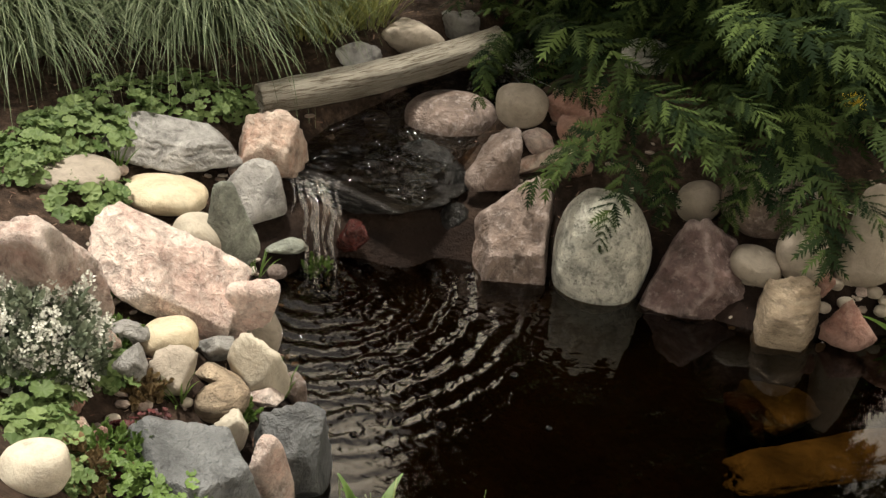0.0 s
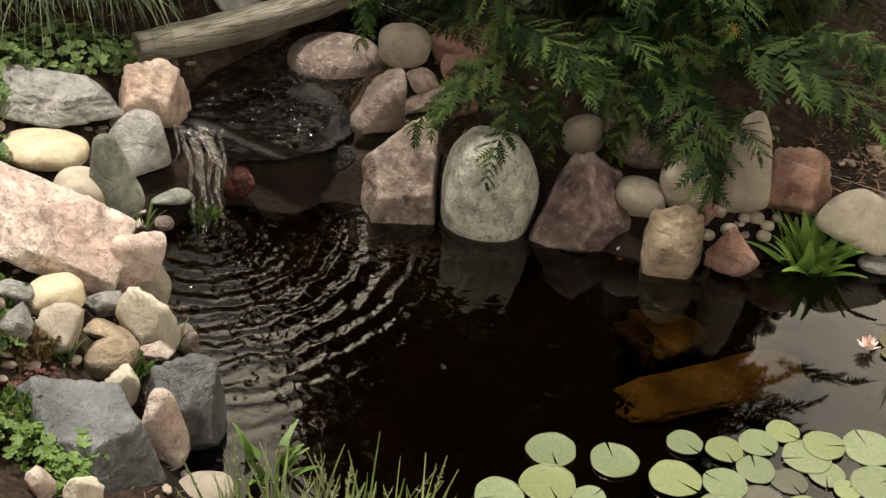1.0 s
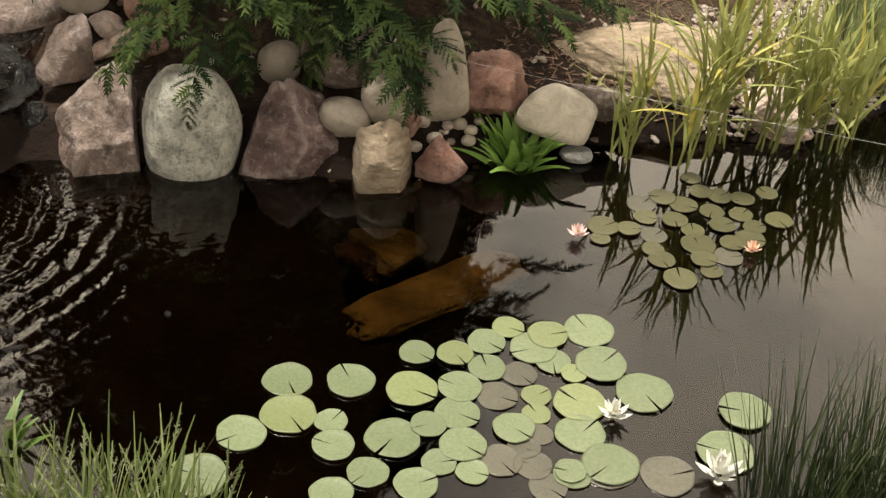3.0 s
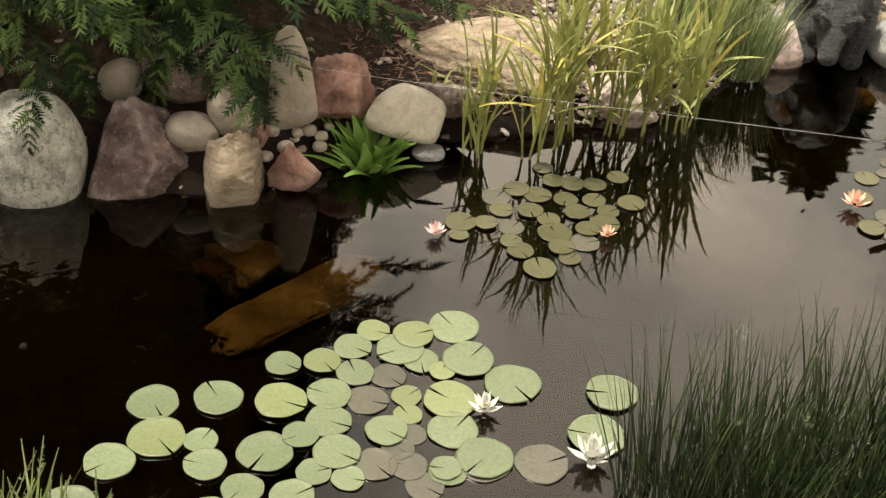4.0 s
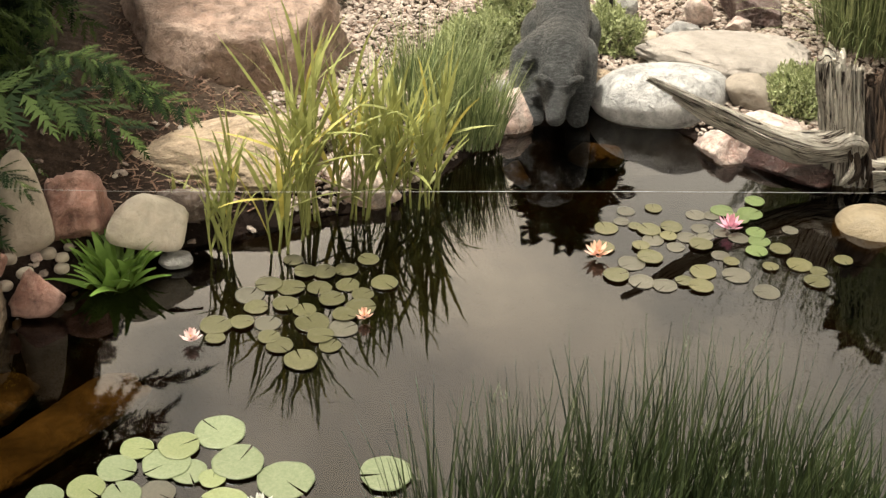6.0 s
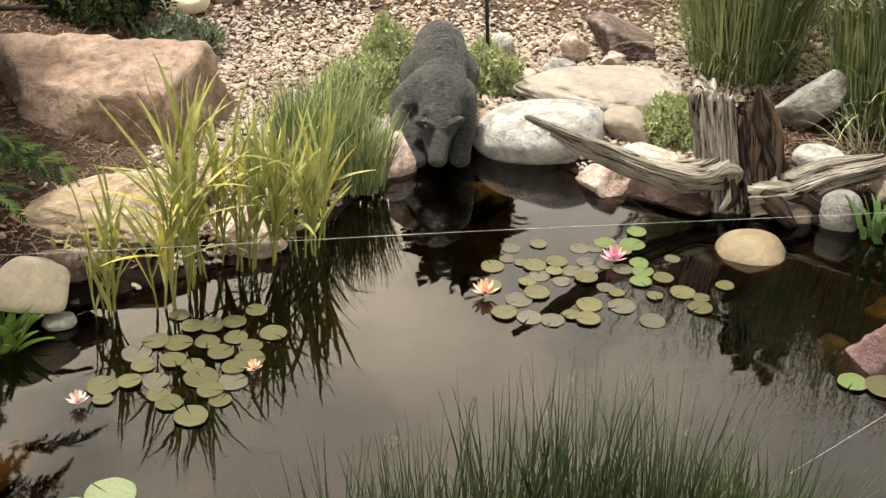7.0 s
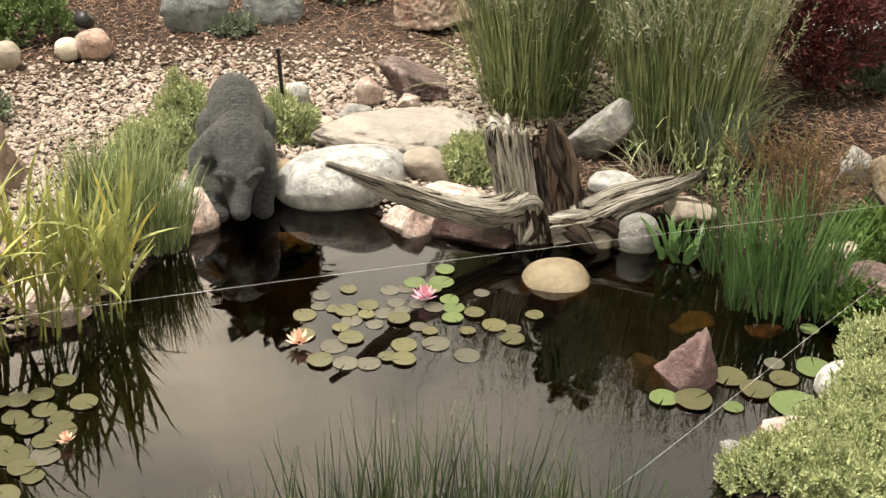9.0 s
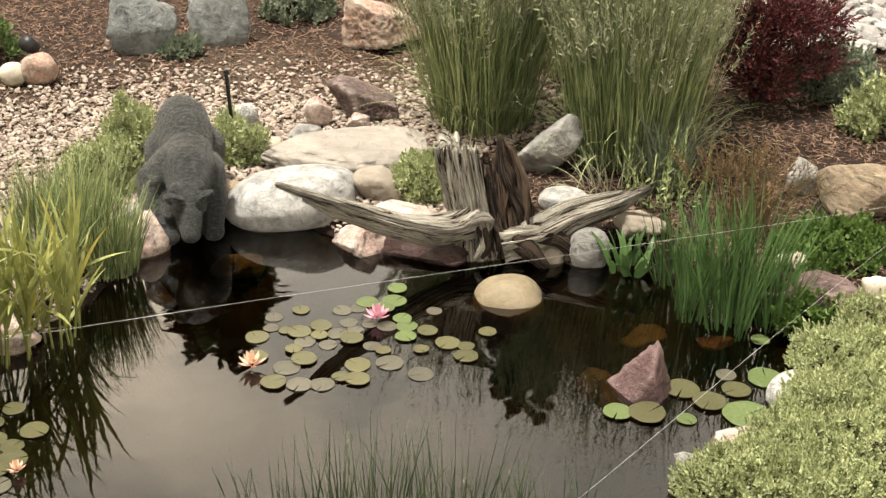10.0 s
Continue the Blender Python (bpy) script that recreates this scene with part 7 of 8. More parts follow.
# ---- brook and waterfall ----
def brook():
    x, y, f = sheet(np.arange(-2.75, -1.6, 0.035), np.arange(2.70, 4.7, 0.035))
    ok = stream_distance(x, y) < 0.24
    f = f[ok[f].all(1)]
    z = 0.185 + 0.03 * np.clip(y - 2.8, 0, 2) + np.array([0.008 * noise.noise((9 * a, 9 * b, 2)) for a, b in zip(x, y)])
    ids = np.unique(f)
    back = np.zeros(len(x), int)
    back[ids] = np.arange(len(ids))
    return tagged(mesh_object("brook_water", np.stack([x, y, z], 1)[ids], back[f], BROOK), "rippling shallow brook water above the fall", "water", kind="structure")


def waterfall():
    """A thin, torn sheet of water from the lip to the pond."""
    m, n, l, b = material("falling_water", 0.08, 0.5)
    geo = n.new("ShaderNodeNewGeometry")
    mp = n.new("ShaderNodeMapping")
    mp.inputs["Scale"].default_value = (1, 1, 0.10)
    l.new(geo.outputs["Position"], mp.inputs["Vector"])
    strand = noise_tex(n, l, mp.outputs[0], 60, 3, 0.6, 0.3)
    body, gloss, foam = n.new("ShaderNodeBsdfTransparent"), n.new("ShaderNodeBsdfGlossy"), n.new("ShaderNodeBsdfDiffuse")
    body.inputs[0].default_value = (0.86, 0.80, 0.74, 1)
    gloss.inputs["Roughness"].default_value = 0.08
    foam.inputs[0].default_value = (0.62, 0.58, 0.54, 1)
    k = n.new("ShaderNodeBump")
    k.inputs["Strength"].default_value, k.inputs["Distance"].default_value = 1.0, 0.02
    l.new(strand, k.inputs["Height"])
    l.new(k.outputs[0], gloss.inputs["Normal"])
    s1, s2 = n.new("ShaderNodeMixShader"), n.new("ShaderNodeMixShader")
    s1.inputs[0].default_value = 0.22
    l.new(body.outputs[0], s1.inputs[1]), l.new(gloss.outputs[0], s1.inputs[2])
    l.new(ramp(n, l, strand, (0.54, (0, 0, 0)), (0.76, (0.30,) * 3)), s2.inputs[0])
    l.new(s1.outputs[0], s2.inputs[1]), l.new(foam.outputs[0], s2.inputs[2])
    n.remove(b)
    l.new(s2.outputs[0], n["Material Output"].inputs[0])
    fall = holder("waterfall", (-2.05, 2.48, 0.0), "thin clear water falling in strands over the lip", "waterfall")
    out = Vector((0.70, -0.72, 0)).normalized()
    along = Vector((0.92, 0.40, 0)).normalized()
    rng = np.random.default_rng(4)
    # start along the lip, width, throw and how far down each strand keeps together
    for start, wide, throw, drop in ((-0.055, 0.020, 0.20, 1.0), (-0.030, 0.030, 0.23, 1.0), (-0.002, 0.016, 0.19, 0.8), (0.018, 0.024, 0.21, 1.0), (0.044, 0.014, 0.17, 0.62), (-0.085, 0.012, 0.13, 0.5), (0.005, 0.034, 0.15, 0.45)):
        v, f = [], []
        cols, rows = 7, 40
        for j in range(rows):
            s = drop * j / (rows - 1)
            pinch = 1 - 0.45 * s + 0.35 * noise.noise((s * 7, start * 40, 3))
            for i in range(cols):
                w = (i / (cols - 1) - 0.5) * 2
                q = Vector((-2.170, 2.595, 0)) + along * (start + 0.5 * wide * pinch * w + 0.012 * noise.noise((s * 4, start * 30, 9)))
                q += out * (throw * s ** 0.6 + 0.010 * (1 - w * w) + 0.010 * noise.noise((w * 2, s * 9, start * 50)))
                v.append((q.x, q.y, 0.238 * (1 - s ** 1.7) - 0.004))
        for j in range(rows - 1):
            for i in range(cols - 1):
                o = j * cols + i
                f.append((o, o + 1, o + cols + 1, o + cols))
        hang(mesh_object("strand", v, f, m), fall)
    bead_v, bead_f = ICO[2]
    at = np.stack([rng.normal(-2.03, 0.035, 90), rng.normal(2.455, 0.03, 90), rng.exponential(0.022, 90)], 1)
    v, f = spread(bead_v, bead_f, [frames([q], [(0, 1, 0)], [(0, 0, 1)], [rng.uniform(0.002, 0.006)])[0] for q in at])
    hang(tagged(mesh_object("splash", v, f, WATER), "small drops thrown up by the fall", kind="stuff"), fall)
    return fall


brook()
waterfall()
bubble_rng = np.random.default_rng(8)
bubble_v, bubble_f = ICO[3]
for k in range(26):
    a, r = bubble_rng.uniform(-1.5, 0.2), bubble_rng.uniform(0.15, 0.85)
    s = bubble_rng.uniform(0.006, 0.014)
    bub = mesh_object("bubble", bubble_v * s * np.array([1, 1, 0.8]), bubble_f, WATER)
    bub.location = (-1.98 + r * math.cos(a), 2.42 + r * math.sin(a), 0.001)
    tagged(bub, "small clear bubble floating below the fall", "bubble", "bubbles below the waterfall")


# ---- small fittings ----
def cylinder(name, a, b, r, mat, parent=None, sides=16, label=""):
    return limb(name, [a, tuple((p + q) / 2 for p, q in zip(a, b)), b], (r, r, r), mat, parent, sides, label=label)


def stake():
    h = holder("garden_stake", (1.07, 4.80, 0.08), "thin black metal stake standing in the gravel", "stake")
    hang(cylinder("rod", (1.07, 4.80, 0.03), (1.043, 4.78, 0.415), 0.0075, BLACK), h)
    hang(cylinder("cap", (1.043, 4.78, 0.412), (1.042, 4.779, 0.424), 0.009, BLACK), h)
    return h


def spotlight(x, y, z):
    h = holder("spotlight", (x, y, z), "small black garden spotlight behind a cobble", "spotlight")
    hang(cylinder("stem", (x, y, z - 0.10), (x, y, z + 0.03), 0.010, BLACK), h)
    hang(cylinder("housing", (x, y + 0.03, z + 0.045), (x - 0.02, y - 0.03, z + 0.075), 0.032, BLACK, sides=20), h)
    hang(cylinder("shroud", (x - 0.018, y - 0.025, z + 0.072), (x - 0.03, y - 0.055, z + 0.088), 0.035, BLACK, sides=20), h)
    return h


def strung_line(name, pts, r, label):
    return tagged(limb(name, pts, [r] * len(pts), LINE, None, 6), label, "line")


stake()
strung_line("fishing_line", [(-2.2, 3.36, 0.37), (-1.64, 3.28, 0.355), (-0.7, 3.16, 0.35), (0.8, 3.14, 0.35), (2.4, 3.11, 0.35), (3.3, 3.10, 0.36)], 0.00042, "thin clear fishing line strung across the pond")
strung_line("fishing_line", [(1.35, 2.39, 0.06), (1.56, 2.48, 0.10), (2.10, 2.72, 0.20), (2.64, 2.95, 0.30), (3.1, 3.15, 0.38)], 0.00042, "thin clear fishing line strung over the bank")


# ---- gravel, bark mulch ----
def litter(name, count, area, accept, shape, sizes, mat, label, seed, flat=0.35, lift=0.3):
    """Loose pieces strewn over the ground, joined in one mesh."""
    rng = np.random.default_rng(seed)
    x, y = rng.uniform(area[0], area[1], count), rng.uniform(area[2], area[3], count)
    ok = accept(x, y, rng)
    x, y = x[ok], y[ok]
    s = rng.uniform(*sizes, len(x))
    z = ground_height(x, y) + s * lift
    a = rng.uniform(0, 2 * math.pi, len(x))
    way = np.stack([np.cos(a), np.sin(a), rng.normal(0, flat, len(x))], 1)
    up = np.stack([rng.normal(0, flat, len(x)), rng.normal(0, flat, len(x)), np.ones(len(x))], 1)
    v, f = spread(*shape, frames(np.stack([x, y, z], 1), way, up, s))
    return tagged(mesh_object(name, v, f, mat, smooth_faces=False), label, "ground cover", kind="stuff")


def mixed(name, colours, rough=0.85):
    m, n, l, b = material(name, rough, 0.25)
    geo = n.new("ShaderNodeNewGeometry")
    k = len(colours)
    c = ramp(n, l, geo.outputs["Random Per Island"], *[(i / k, q) for i, q in enumerate(colours)])
    g = noise_tex(n, l, coords(n, l, False), 120, 4)
    l.new(mix(n, l, ramp(n, l, g, (0.35, (0, 0, 0)), (0.7, (0.5,) * 3)), c, (0.12, 0.085, 0.06)), b.inputs["Base Color"])
    bump(n, l, b, g, 0.5, 0.01)
    return m


ROUNDED = (ICO[1][0] * np.array([0.40, 0.58, 0.20]), ICO[1][1])
SHRED = (np.array([(-0.09, -0.5, 0), (0.08, -0.42, 0), (0.06, 0.5, 0.03), (-0.05, 0.44, 0.05), (0.0, 0.0, 0.09)]), np.array([(0, 1, 4), (1, 2, 4), (2, 3, 4), (3, 0, 4)]))
GRAVEL = mixed("beige_gravel", [(0.23, 0.18, 0.15), (0.39, 0.335, 0.285), (0.44, 0.385, 0.33), (0.29, 0.235, 0.20), (0.40, 0.33, 0.28), (0.50, 0.455, 0.40), (0.21, 0.165, 0.14)])
MULCH = mixed("bark_mulch", [(0.07, 0.038, 0.028), (0.15, 0.082, 0.058), (0.24, 0.15, 0.105), (0.10, 0.058, 0.042), (0.34, 0.24, 0.175), (0.05, 0.03, 0.022)], 0.9)
SCREE = mixed("white_stone_chips", [(0.24, 0.24, 0.245), (0.32, 0.315, 0.31), (0.18, 0.18, 0.185), (0.38, 0.375, 0.365)])


def edge_line(x):
    return 5.30 + 0.22 * np.sin(1.7 * x + 0.5) - 0.5 * smooth(2.0, 3.0, x)


def on_gravel(x, y, rng):
    d = shore_distance(x, y)
    return (d > 0.05) & (y < edge_line(x) + rng.normal(0, 0.22, len(x))) & (y > 3.6) & (x + rng.normal(0, 0.06, len(x)) < 1.72 + 0.85 * smooth(4.35, 4.75, y))


def on_mulch(x, y, rng):
    d = shore_distance(x, y)
    back = (y > edge_line(x) + rng.normal(0, 0.25, len(x))) | ((x > 1.72 + 0.7 * smooth(4.35, 4.75, y)) & (y > 2.6)) | ((x < 0.1) & (x > -0.75) & (y > 3.5))
    return (d > 0.08) & back & ~((x > 3.7) & (y > 4.75 + 0.3 * (x - 3.7) + rng.normal(0, 0.05, len(x))) & (y < 5.6))


litter("gravel", 52000, (-0.2, 2.9, 3.6, 6.2), on_gravel, ROUNDED, (0.009, 0.030), GRAVEL, "beige and brown river gravel behind the statue", 1)
litter("bark_mulch", 110000, (-0.8, 5.2, 2.6, 7.2), on_mulch, SHRED, (0.012, 0.042), MULCH, "reddish-brown shredded bark mulch", 2, 0.3, 0.12)
litter("strewn_chips", 6000, (-0.2, 2.9, 3.6, 6.2), on_gravel, SHRED, (0.016, 0.042), MULCH, "brown bark shreds strewn over the gravel", 6, 0.3, 0.3)
litter("bank_litter", 4500, (-3.4, -0.3, 1.3, 4.2), lambda x, y, rng: (shore_distance(x, y) > 0.02) & (np.hypot(x + 2.08, y - 2.72) > 0.36) & (stream_distance(x, y) > 0.2), SHRED, (0.010, 0.030), MULCH, "brown bark litter between the bank stones", 3, 0.3, 0.12)
litter("bank_gravel", 1600, (-3.2, 0.3, 1.4, 3.9), lambda x, y, rng: (shore_distance(x, y) > 0.0) & (shore_distance(x, y) < 0.5) & (np.hypot(x + 2.08, y - 2.72) > 0.36) & (stream_distance(x, y) > 0.2), ROUNDED, (0.012, 0.035), GRAVEL, "small gravel between the bank stones", 4)
litter("stone_chips", 2600, (3.6, 5.4, 4.7, 6.2), lambda x, y, rng: (y > 4.78 + 0.25 * (x - 3.7)) & (y < 5.55), ROUNDED, (0.05, 0.12), SCREE, "grey-white stone chips beyond the mulch", 5)
edge = limb("timber_edging", [(3.95, 5.62, 0.20), (4.5, 5.40, 0.21), (5.3, 5.08, 0.22)], (0.05, 0.05, 0.05), TIMBER, None, 4, 0)
tagged(edge, "weathered timber edging beyond the stone chips", "edging", kind="structure")

# pads of the near group
pad(-0.626, 2.361, 0.084, 339, PAD, "near group of lily pads")
pad(-0.539, 2.388, 0.087, 317, PAD_YELLOW, "near group of lily pads")
pad(-0.480, 2.457, 0.091, 338, PAD, "near group of lily pads")
pad(-0.443, 2.526, 0.079, 351, PAD_YELLOW, "near group of lily pads")
pad(-0.345, 2.532, 0.098, 29, PAD_YELLOW, "near group of lily pads")
pad(-0.369, 2.471, 0.113, 218, PAD, "near group of lily pads")
pad(-0.253, 2.584, 0.121, 135, PAD, "near group of lily pads")
pad(-0.313, 2.440, 0.085, 288, PAD, "near group of lily pads")
pad(-0.203, 2.467, 0.122, 62, PAD, "near group of lily pads")
pad(-0.091, 2.404, 0.133, 313, PAD, "near group of lily pads")
pad(-0.258, 2.414, 0.063, 79, PAD_YELLOW, "near group of lily pads")
pad(-0.456, 2.366, 0.089, 121, PAD, "near group of lily pads")
pad(-0.379, 2.373, 0.084, 324, PAD_DULL, "near group of lily pads")
pad(-0.499, 2.281, 0.102, 171, PAD, "near group of lily pads")
pad(-0.226, 2.318, 0.122, 154, PAD_YELLOW, "near group of lily pads")
pad(-0.326, 2.313, 0.070, 50, PAD_YELLOW, "near group of lily pads")
pad(-0.601, 2.234, 0.118, 347, PAD_YELLOW, "near group of lily pads")
pad(-0.411, 2.281, 0.095, 354, PAD_DULL, "near group of lily pads")
pad(-0.313, 2.252, 0.066, 133, PAD_YELLOW, "near group of lily pads")
pad(-0.483, 2.194, 0.103, 348, PAD, "near group of lily pads")
pad(-0.351, 2.189, 0.095, 334, PAD, "near group of lily pads")
pad(-0.206, 2.221, 0.114, 63, PAD, "near group of lily pads")
pad(-0.534, 2.136, 0.081, 219, PAD, "near group of lily pads")
pad(-0.596, 2.071, 0.123, 253, PAD, "near group of lily pads")
pad(-0.445, 2.100, 0.105, 339, PAD, "near group of lily pads")
pad(-0.126, 2.147, 0.125, 239, PAD, "near group of lily pads")
pad(-0.002, 2.158, 0.119, 32, PAD_DULL, "near group of lily pads")
pad(0.140, 2.417, 0.121, 187, PAD, "near group of lily pads")
pad(0.113, 2.269, 0.129, 179, PAD, "near group of lily pads")
pad(-0.877, 2.172, 0.115, 308, PAD, "near group of lily pads")
pad(-0.741, 2.217, 0.111, 131, PAD, "near group of lily pads")
pad(-0.836, 2.068, 0.126, 318, PAD_YELLOW, "near group of lily pads")
pad(-0.739, 2.074, 0.075, 72, PAD, "near group of lily pads")
pad(-0.272, 2.105, 0.051, 80, PAD_DULL, "near group of lily pads")
pad(-0.205, 2.098, 0.070, 187, PAD, "near group of lily pads")
pad(-0.912, 1.978, 0.109, 230, PAD, "near group of lily pads")
pad(-0.357, 2.083, 0.097, 323, PAD_DULL, "near group of lily pads")
pad(-0.317, 2.141, 0.074, 338, PAD_DULL, "near group of lily pads")
pad(-0.293, 2.191, 0.065, 192, PAD_DULL, "near group of lily pads")
pad(-0.481, 2.033, 0.077, 28, PAD, "near group of lily pads")
pad(-0.405, 2.029, 0.072, 358, PAD, "near group of lily pads")
pad(-0.241, 2.039, 0.084, 334, PAD_DULL, "near group of lily pads")
pad(-0.710, 2.006, 0.093, 177, PAD, "near group of lily pads")
pad(-0.948, 1.830, 0.124, 179, PAD, "near group of lily pads")
pad(-0.616, 1.955, 0.091, 243, PAD, "near group of lily pads")
pad(-0.509, 1.955, 0.095, 41, PAD, "near group of lily pads")
pad(-0.286, 2.093, 0.085, 171, PAD_DULL, "near group of lily pads")
pad(-0.128, 2.141, 0.126, 132, PAD_DULL, "near group of lily pads")
pad(-0.199, 2.093, 0.084, 78, PAD, "near group of lily pads")
pad(-0.668, 1.872, 0.094, 291, PAD, "near group of lily pads")

# pads before the reeds
pad(-0.215, 3.182, 0.082, 64, PAD_DULL, "lily pads before the reeds")
pad(-0.164, 3.235, 0.077, 193, PAD_OLIVE, "lily pads before the reeds")
pad(-0.099, 3.362, 0.059, 238, PAD_OLIVE, "lily pads before the reeds")
pad(-0.064, 3.297, 0.065, 172, PAD_OLIVE, "lily pads before the reeds")
pad(-0.102, 3.219, 0.080, 350, PAD_OLIVE, "lily pads before the reeds")
pad(-0.194, 3.120, 0.066, 358, PAD_OLIVE, "lily pads before the reeds")
pad(-0.115, 3.133, 0.072, 289, PAD_OLIVE, "lily pads before the reeds")
pad(-0.297, 3.034, 0.086, 46, PAD_OLIVE, "lily pads before the reeds")
pad(-0.228, 3.045, 0.064, 12, PAD_OLIVE, "lily pads before the reeds")
pad(-0.294, 2.975, 0.054, 191, PAD_OLIVE, "lily pads before the reeds")
pad(-0.159, 3.043, 0.071, 61, PAD_DULL, "lily pads before the reeds")
pad(-0.061, 3.100, 0.065, 106, PAD_OLIVE, "lily pads before the reeds")
pad(-0.039, 3.041, 0.095, 118, PAD_OLIVE, "lily pads before the reeds")
pad(0.042, 3.016, 0.082, 25, PAD_DULL, "lily pads before the reeds")
pad(-0.017, 2.980, 0.072, 344, PAD_OLIVE, "lily pads before the reeds")
pad(-0.123, 2.937, 0.072, 306, PAD_OLIVE, "lily pads before the reeds")
pad(-0.066, 2.870, 0.088, 109, PAD_OLIVE, "lily pads before the reeds")
pad(0.008, 2.935, 0.060, 55, PAD_OLIVE, "lily pads before the reeds")
pad(0.013, 3.155, 0.072, 34, PAD_OLIVE, "lily pads before the reeds")
pad(0.054, 3.308, 0.068, 228, PAD_OLIVE, "lily pads before the reeds")
pad(0.098, 3.175, 0.063, 34, PAD_OLIVE, "lily pads before the reeds")
pad(0.161, 3.237, 0.077, 308, PAD_OLIVE, "lily pads before the reeds")
pad(-0.010, 3.297, 0.071, 51, PAD_OLIVE, "lily pads before the reeds")
pad(0.118, 3.365, 0.062, 145, PAD_OLIVE, "lily pads before the reeds")
pad(0.092, 3.115, 0.084, 1, PAD_OLIVE, "lily pads before the reeds")
pad(-0.022, 3.215, 0.070, 265, PAD_OLIVE, "lily pads before the reeds")
pad(0.057, 3.228, 0.067, 65, PAD_OLIVE, "lily pads before the reeds")
pad(0.047, 3.077, 0.068, 327, PAD_OLIVE, "lily pads before the reeds")
pad(-0.153, 2.977, 0.060, 46, PAD_OLIVE, "lily pads before the reeds")

# pads of the middle group
pad(0.846, 3.533, 0.072, 105, PAD_BRONZE, "small lily pads of the middle group")
pad(0.926, 3.639, 0.057, 84, PAD_DULL, "small lily pads of the middle group")
pad(0.901, 3.576, 0.049, 352, PAD_DULL, "small lily pads of the middle group")
pad(0.938, 3.545, 0.042, 13, PAD_OLIVE, "small lily pads of the middle group")
pad(1.017, 3.654, 0.054, 88, PAD_BRONZE, "small lily pads of the middle group")
pad(0.976, 3.522, 0.073, 121, PAD_OLIVE, "small lily pads of the middle group")
pad(0.978, 3.463, 0.065, 85, PAD_DULL, "small lily pads of the middle group")
pad(1.048, 3.534, 0.067, 182, PAD_OLIVE, "small lily pads of the middle group")
pad(1.028, 3.482, 0.052, 54, PAD_BRONZE, "small lily pads of the middle group")
pad(1.084, 3.478, 0.063, 25, PAD_DULL, "small lily pads of the middle group")
pad(1.038, 3.422, 0.055, 356, PAD_DULL, "small lily pads of the middle group")
pad(0.933, 3.426, 0.054, 252, PAD_BRONZE, "small lily pads of the middle group")
pad(0.948, 3.363, 0.077, 189, PAD_OLIVE, "small lily pads of the middle group")
pad(0.815, 3.421, 0.074, 253, PAD_BRONZE, "small lily pads of the middle group")
pad(0.887, 3.333, 0.080, 210, PAD_DULL, "small lily pads of the middle group")
pad(0.830, 3.264, 0.075, 17, PAD_OLIVE, "small lily pads of the middle group")
pad(0.899, 3.234, 0.075, 232, PAD_DULL, "small lily pads of the middle group")
pad(0.961, 3.213, 0.072, 231, PAD_DULL, "small lily pads of the middle group")
pad(1.022, 3.231, 0.053, 199, PAD_OLIVE, "small lily pads of the middle group")
pad(1.065, 3.204, 0.072, 179, PAD_BRONZE, "small lily pads of the middle group")
pad(1.089, 3.281, 0.077, 120, PAD_BRONZE, "small lily pads of the middle group")
pad(1.183, 3.263, 0.084, 196, PAD_DULL, "small lily pads of the middle group")
pad(1.162, 3.373, 0.055, 228, PAD_DULL, "small lily pads of the middle group")
pad(1.185, 3.334, 0.048, 204, PAD_BRONZE, "small lily pads of the middle group")
pad(1.116, 3.432, 0.072, 222, PAD_OLIVE, "small lily pads of the middle group")
pad(1.137, 3.531, 0.056, 15, PAD_DULL, "small lily pads of the middle group")
pad(1.143, 3.484, 0.049, 22, PAD_DULL, "small lily pads of the middle group")
pad(1.141, 3.613, 0.061, 112, PAD_DULL, "small lily pads of the middle group")
pad(1.190, 3.608, 0.050, 81, PAD_DULL, "small lily pads of the middle group")
pad(1.231, 3.637, 0.072, 340, PAD_SMALL, "small lily pads of the middle group")
pad(1.314, 3.617, 0.080, 25, PAD_SMALL, "small lily pads of the middle group")
pad(1.270, 3.581, 0.065, 207, PAD_SMALL, "small lily pads of the middle group")
pad(1.350, 3.690, 0.063, 137, PAD_SMALL, "small lily pads of the middle group")
pad(1.198, 3.503, 0.053, 311, PAD_DULL, "small lily pads of the middle group")
pad(1.243, 3.472, 0.063, 173, PAD_DULL, "small lily pads of the middle group")
pad(1.303, 3.501, 0.060, 48, PAD_SMALL, "small lily pads of the middle group")
pad(1.300, 3.450, 0.067, 40, PAD_SMALL, "small lily pads of the middle group")
pad(1.277, 3.392, 0.066, 281, PAD_SMALL, "small lily pads of the middle group")
pad(1.295, 3.304, 0.048, 274, PAD_BRONZE, "small lily pads of the middle group")
pad(1.350, 3.400, 0.063, 192, PAD_OLIVE, "small lily pads of the middle group")
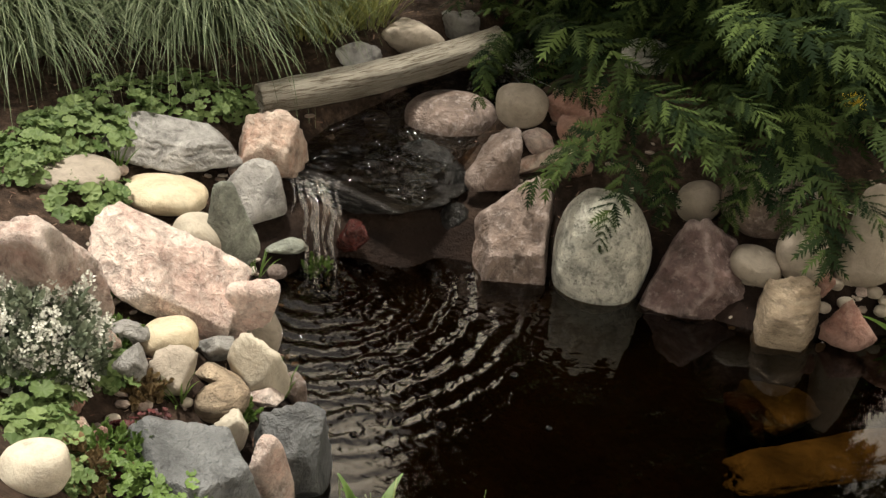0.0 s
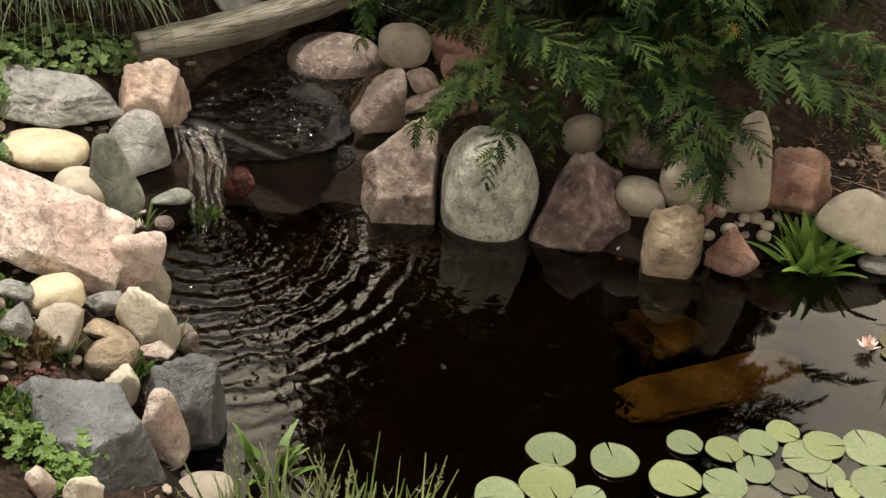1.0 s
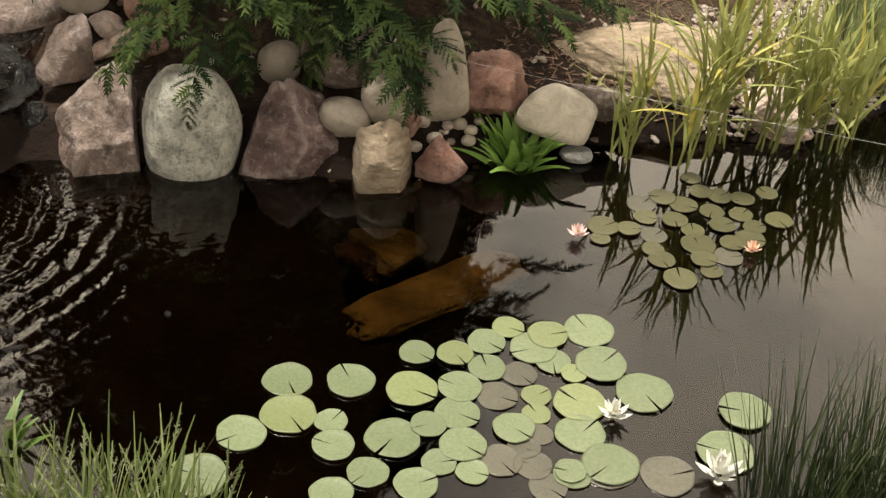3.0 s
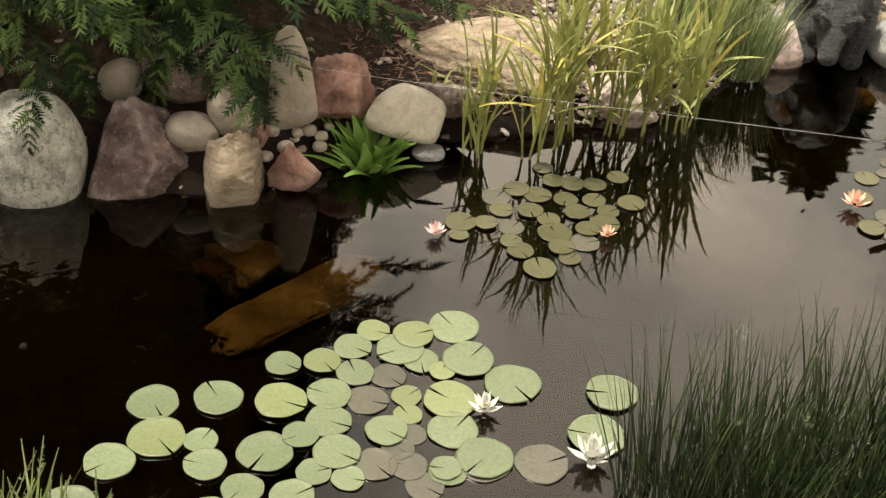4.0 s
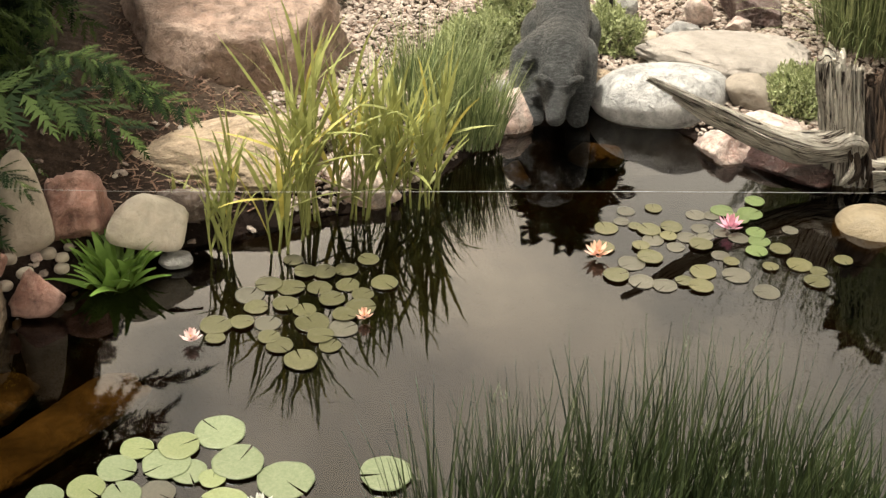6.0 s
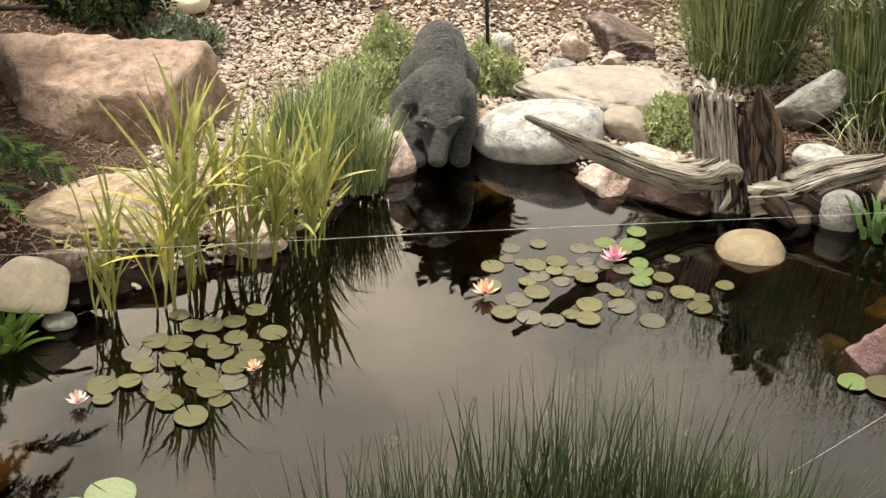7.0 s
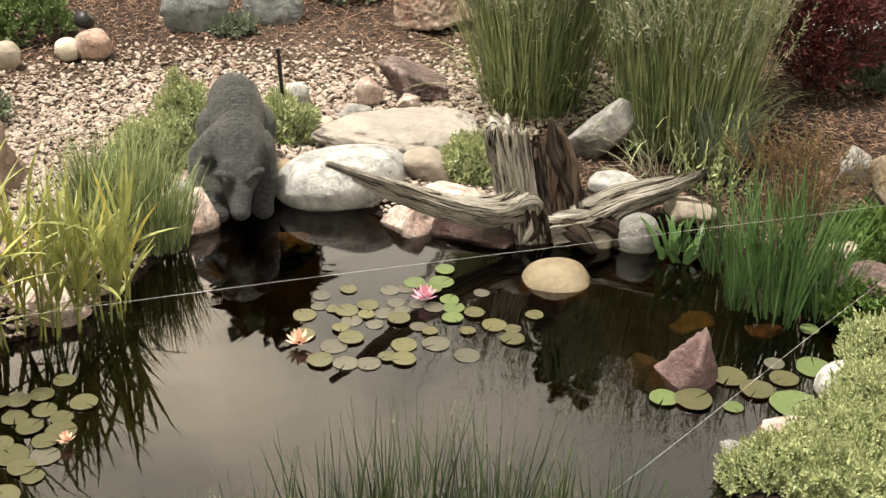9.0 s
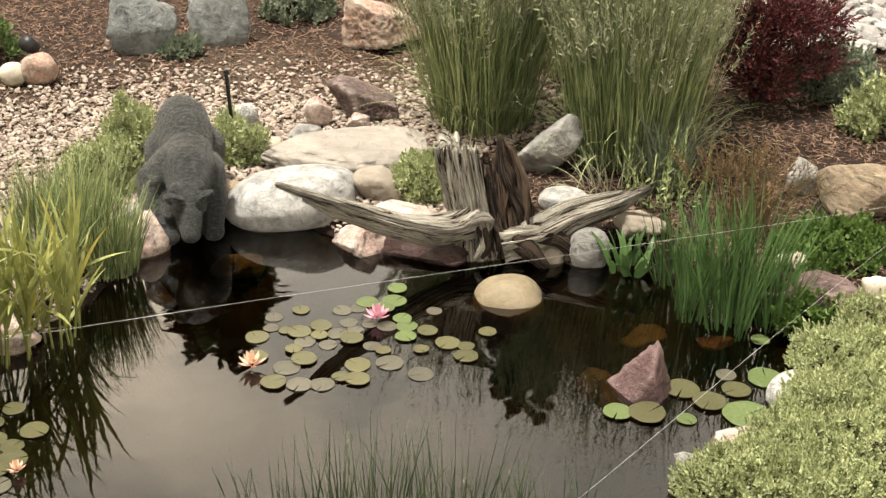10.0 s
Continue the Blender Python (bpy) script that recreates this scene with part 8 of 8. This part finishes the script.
pad(1.249, 3.174, 0.076, 180, PAD_DULL, "small lily pads of the middle group")
pad(1.415, 3.517, 0.050, 210, PAD_DULL, "small lily pads of the middle group")
pad(1.385, 3.316, 0.076, 215, PAD_BRONZE, "small lily pads of the middle group")
pad(1.430, 3.276, 0.051, 336, PAD_OLIVE, "small lily pads of the middle group")
pad(1.410, 3.224, 0.074, 211, PAD_OLIVE, "small lily pads of the middle group")
pad(1.525, 3.337, 0.056, 276, PAD_BRONZE, "small lily pads of the middle group")

# pads beside the purple rock
pad(1.935, 2.854, 0.101, 226, PAD_OLIVE, "lily pads beside the purple rock")
pad(2.082, 2.801, 0.085, 188, PAD_OLIVE, "lily pads beside the purple rock")
pad(2.198, 2.827, 0.106, 68, PAD_SMALL, "lily pads beside the purple rock")
pad(1.975, 2.769, 0.097, 222, PAD_OLIVE, "lily pads beside the purple rock")
pad(2.039, 2.677, 0.130, 6, PAD_SMALL, "lily pads beside the purple rock")
pad(1.703, 2.806, 0.082, 229, PAD_SMALL, "lily pads beside the purple rock")
pad(1.779, 2.774, 0.105, 17, PAD_OLIVE, "lily pads beside the purple rock")
pad(1.871, 2.713, 0.057, 275, PAD_SMALL, "lily pads beside the purple rock")
pad(2.016, 2.588, 0.093, 65, PAD_DULL, "lily pads beside the purple rock")
pad(2.300, 3.019, 0.059, 102, PAD_SMALL, "lily pads beside the purple rock")
pad(2.099, 2.883, 0.060, 120, PAD_DULL, "lily pads beside the purple rock")

# water lilies
water_lily(-0.144, 2.293, 0.079, BLOOM, "white water lily, half open", 752)
water_lily(0.104, 2.183, 0.114, BLOOM, "white water lily with yellow middle, fully open", 943)
water_lily(-0.354, 2.955, 0.063, PALEPETAL, "pale pink water lily with peach middle", 656)
water_lily(0.101, 3.051, 0.052, PEACHPETAL, "small peach-coloured water lily bloom", 960)
water_lily(0.791, 3.363, 0.086, PEACHPETAL, "peach-pink water lily, fully open", 446)
water_lily(1.225, 3.514, 0.089, PINKPETAL, "bright pink water lily, fully open", 668)

spotlight(0.432, 5.892, 0.170)
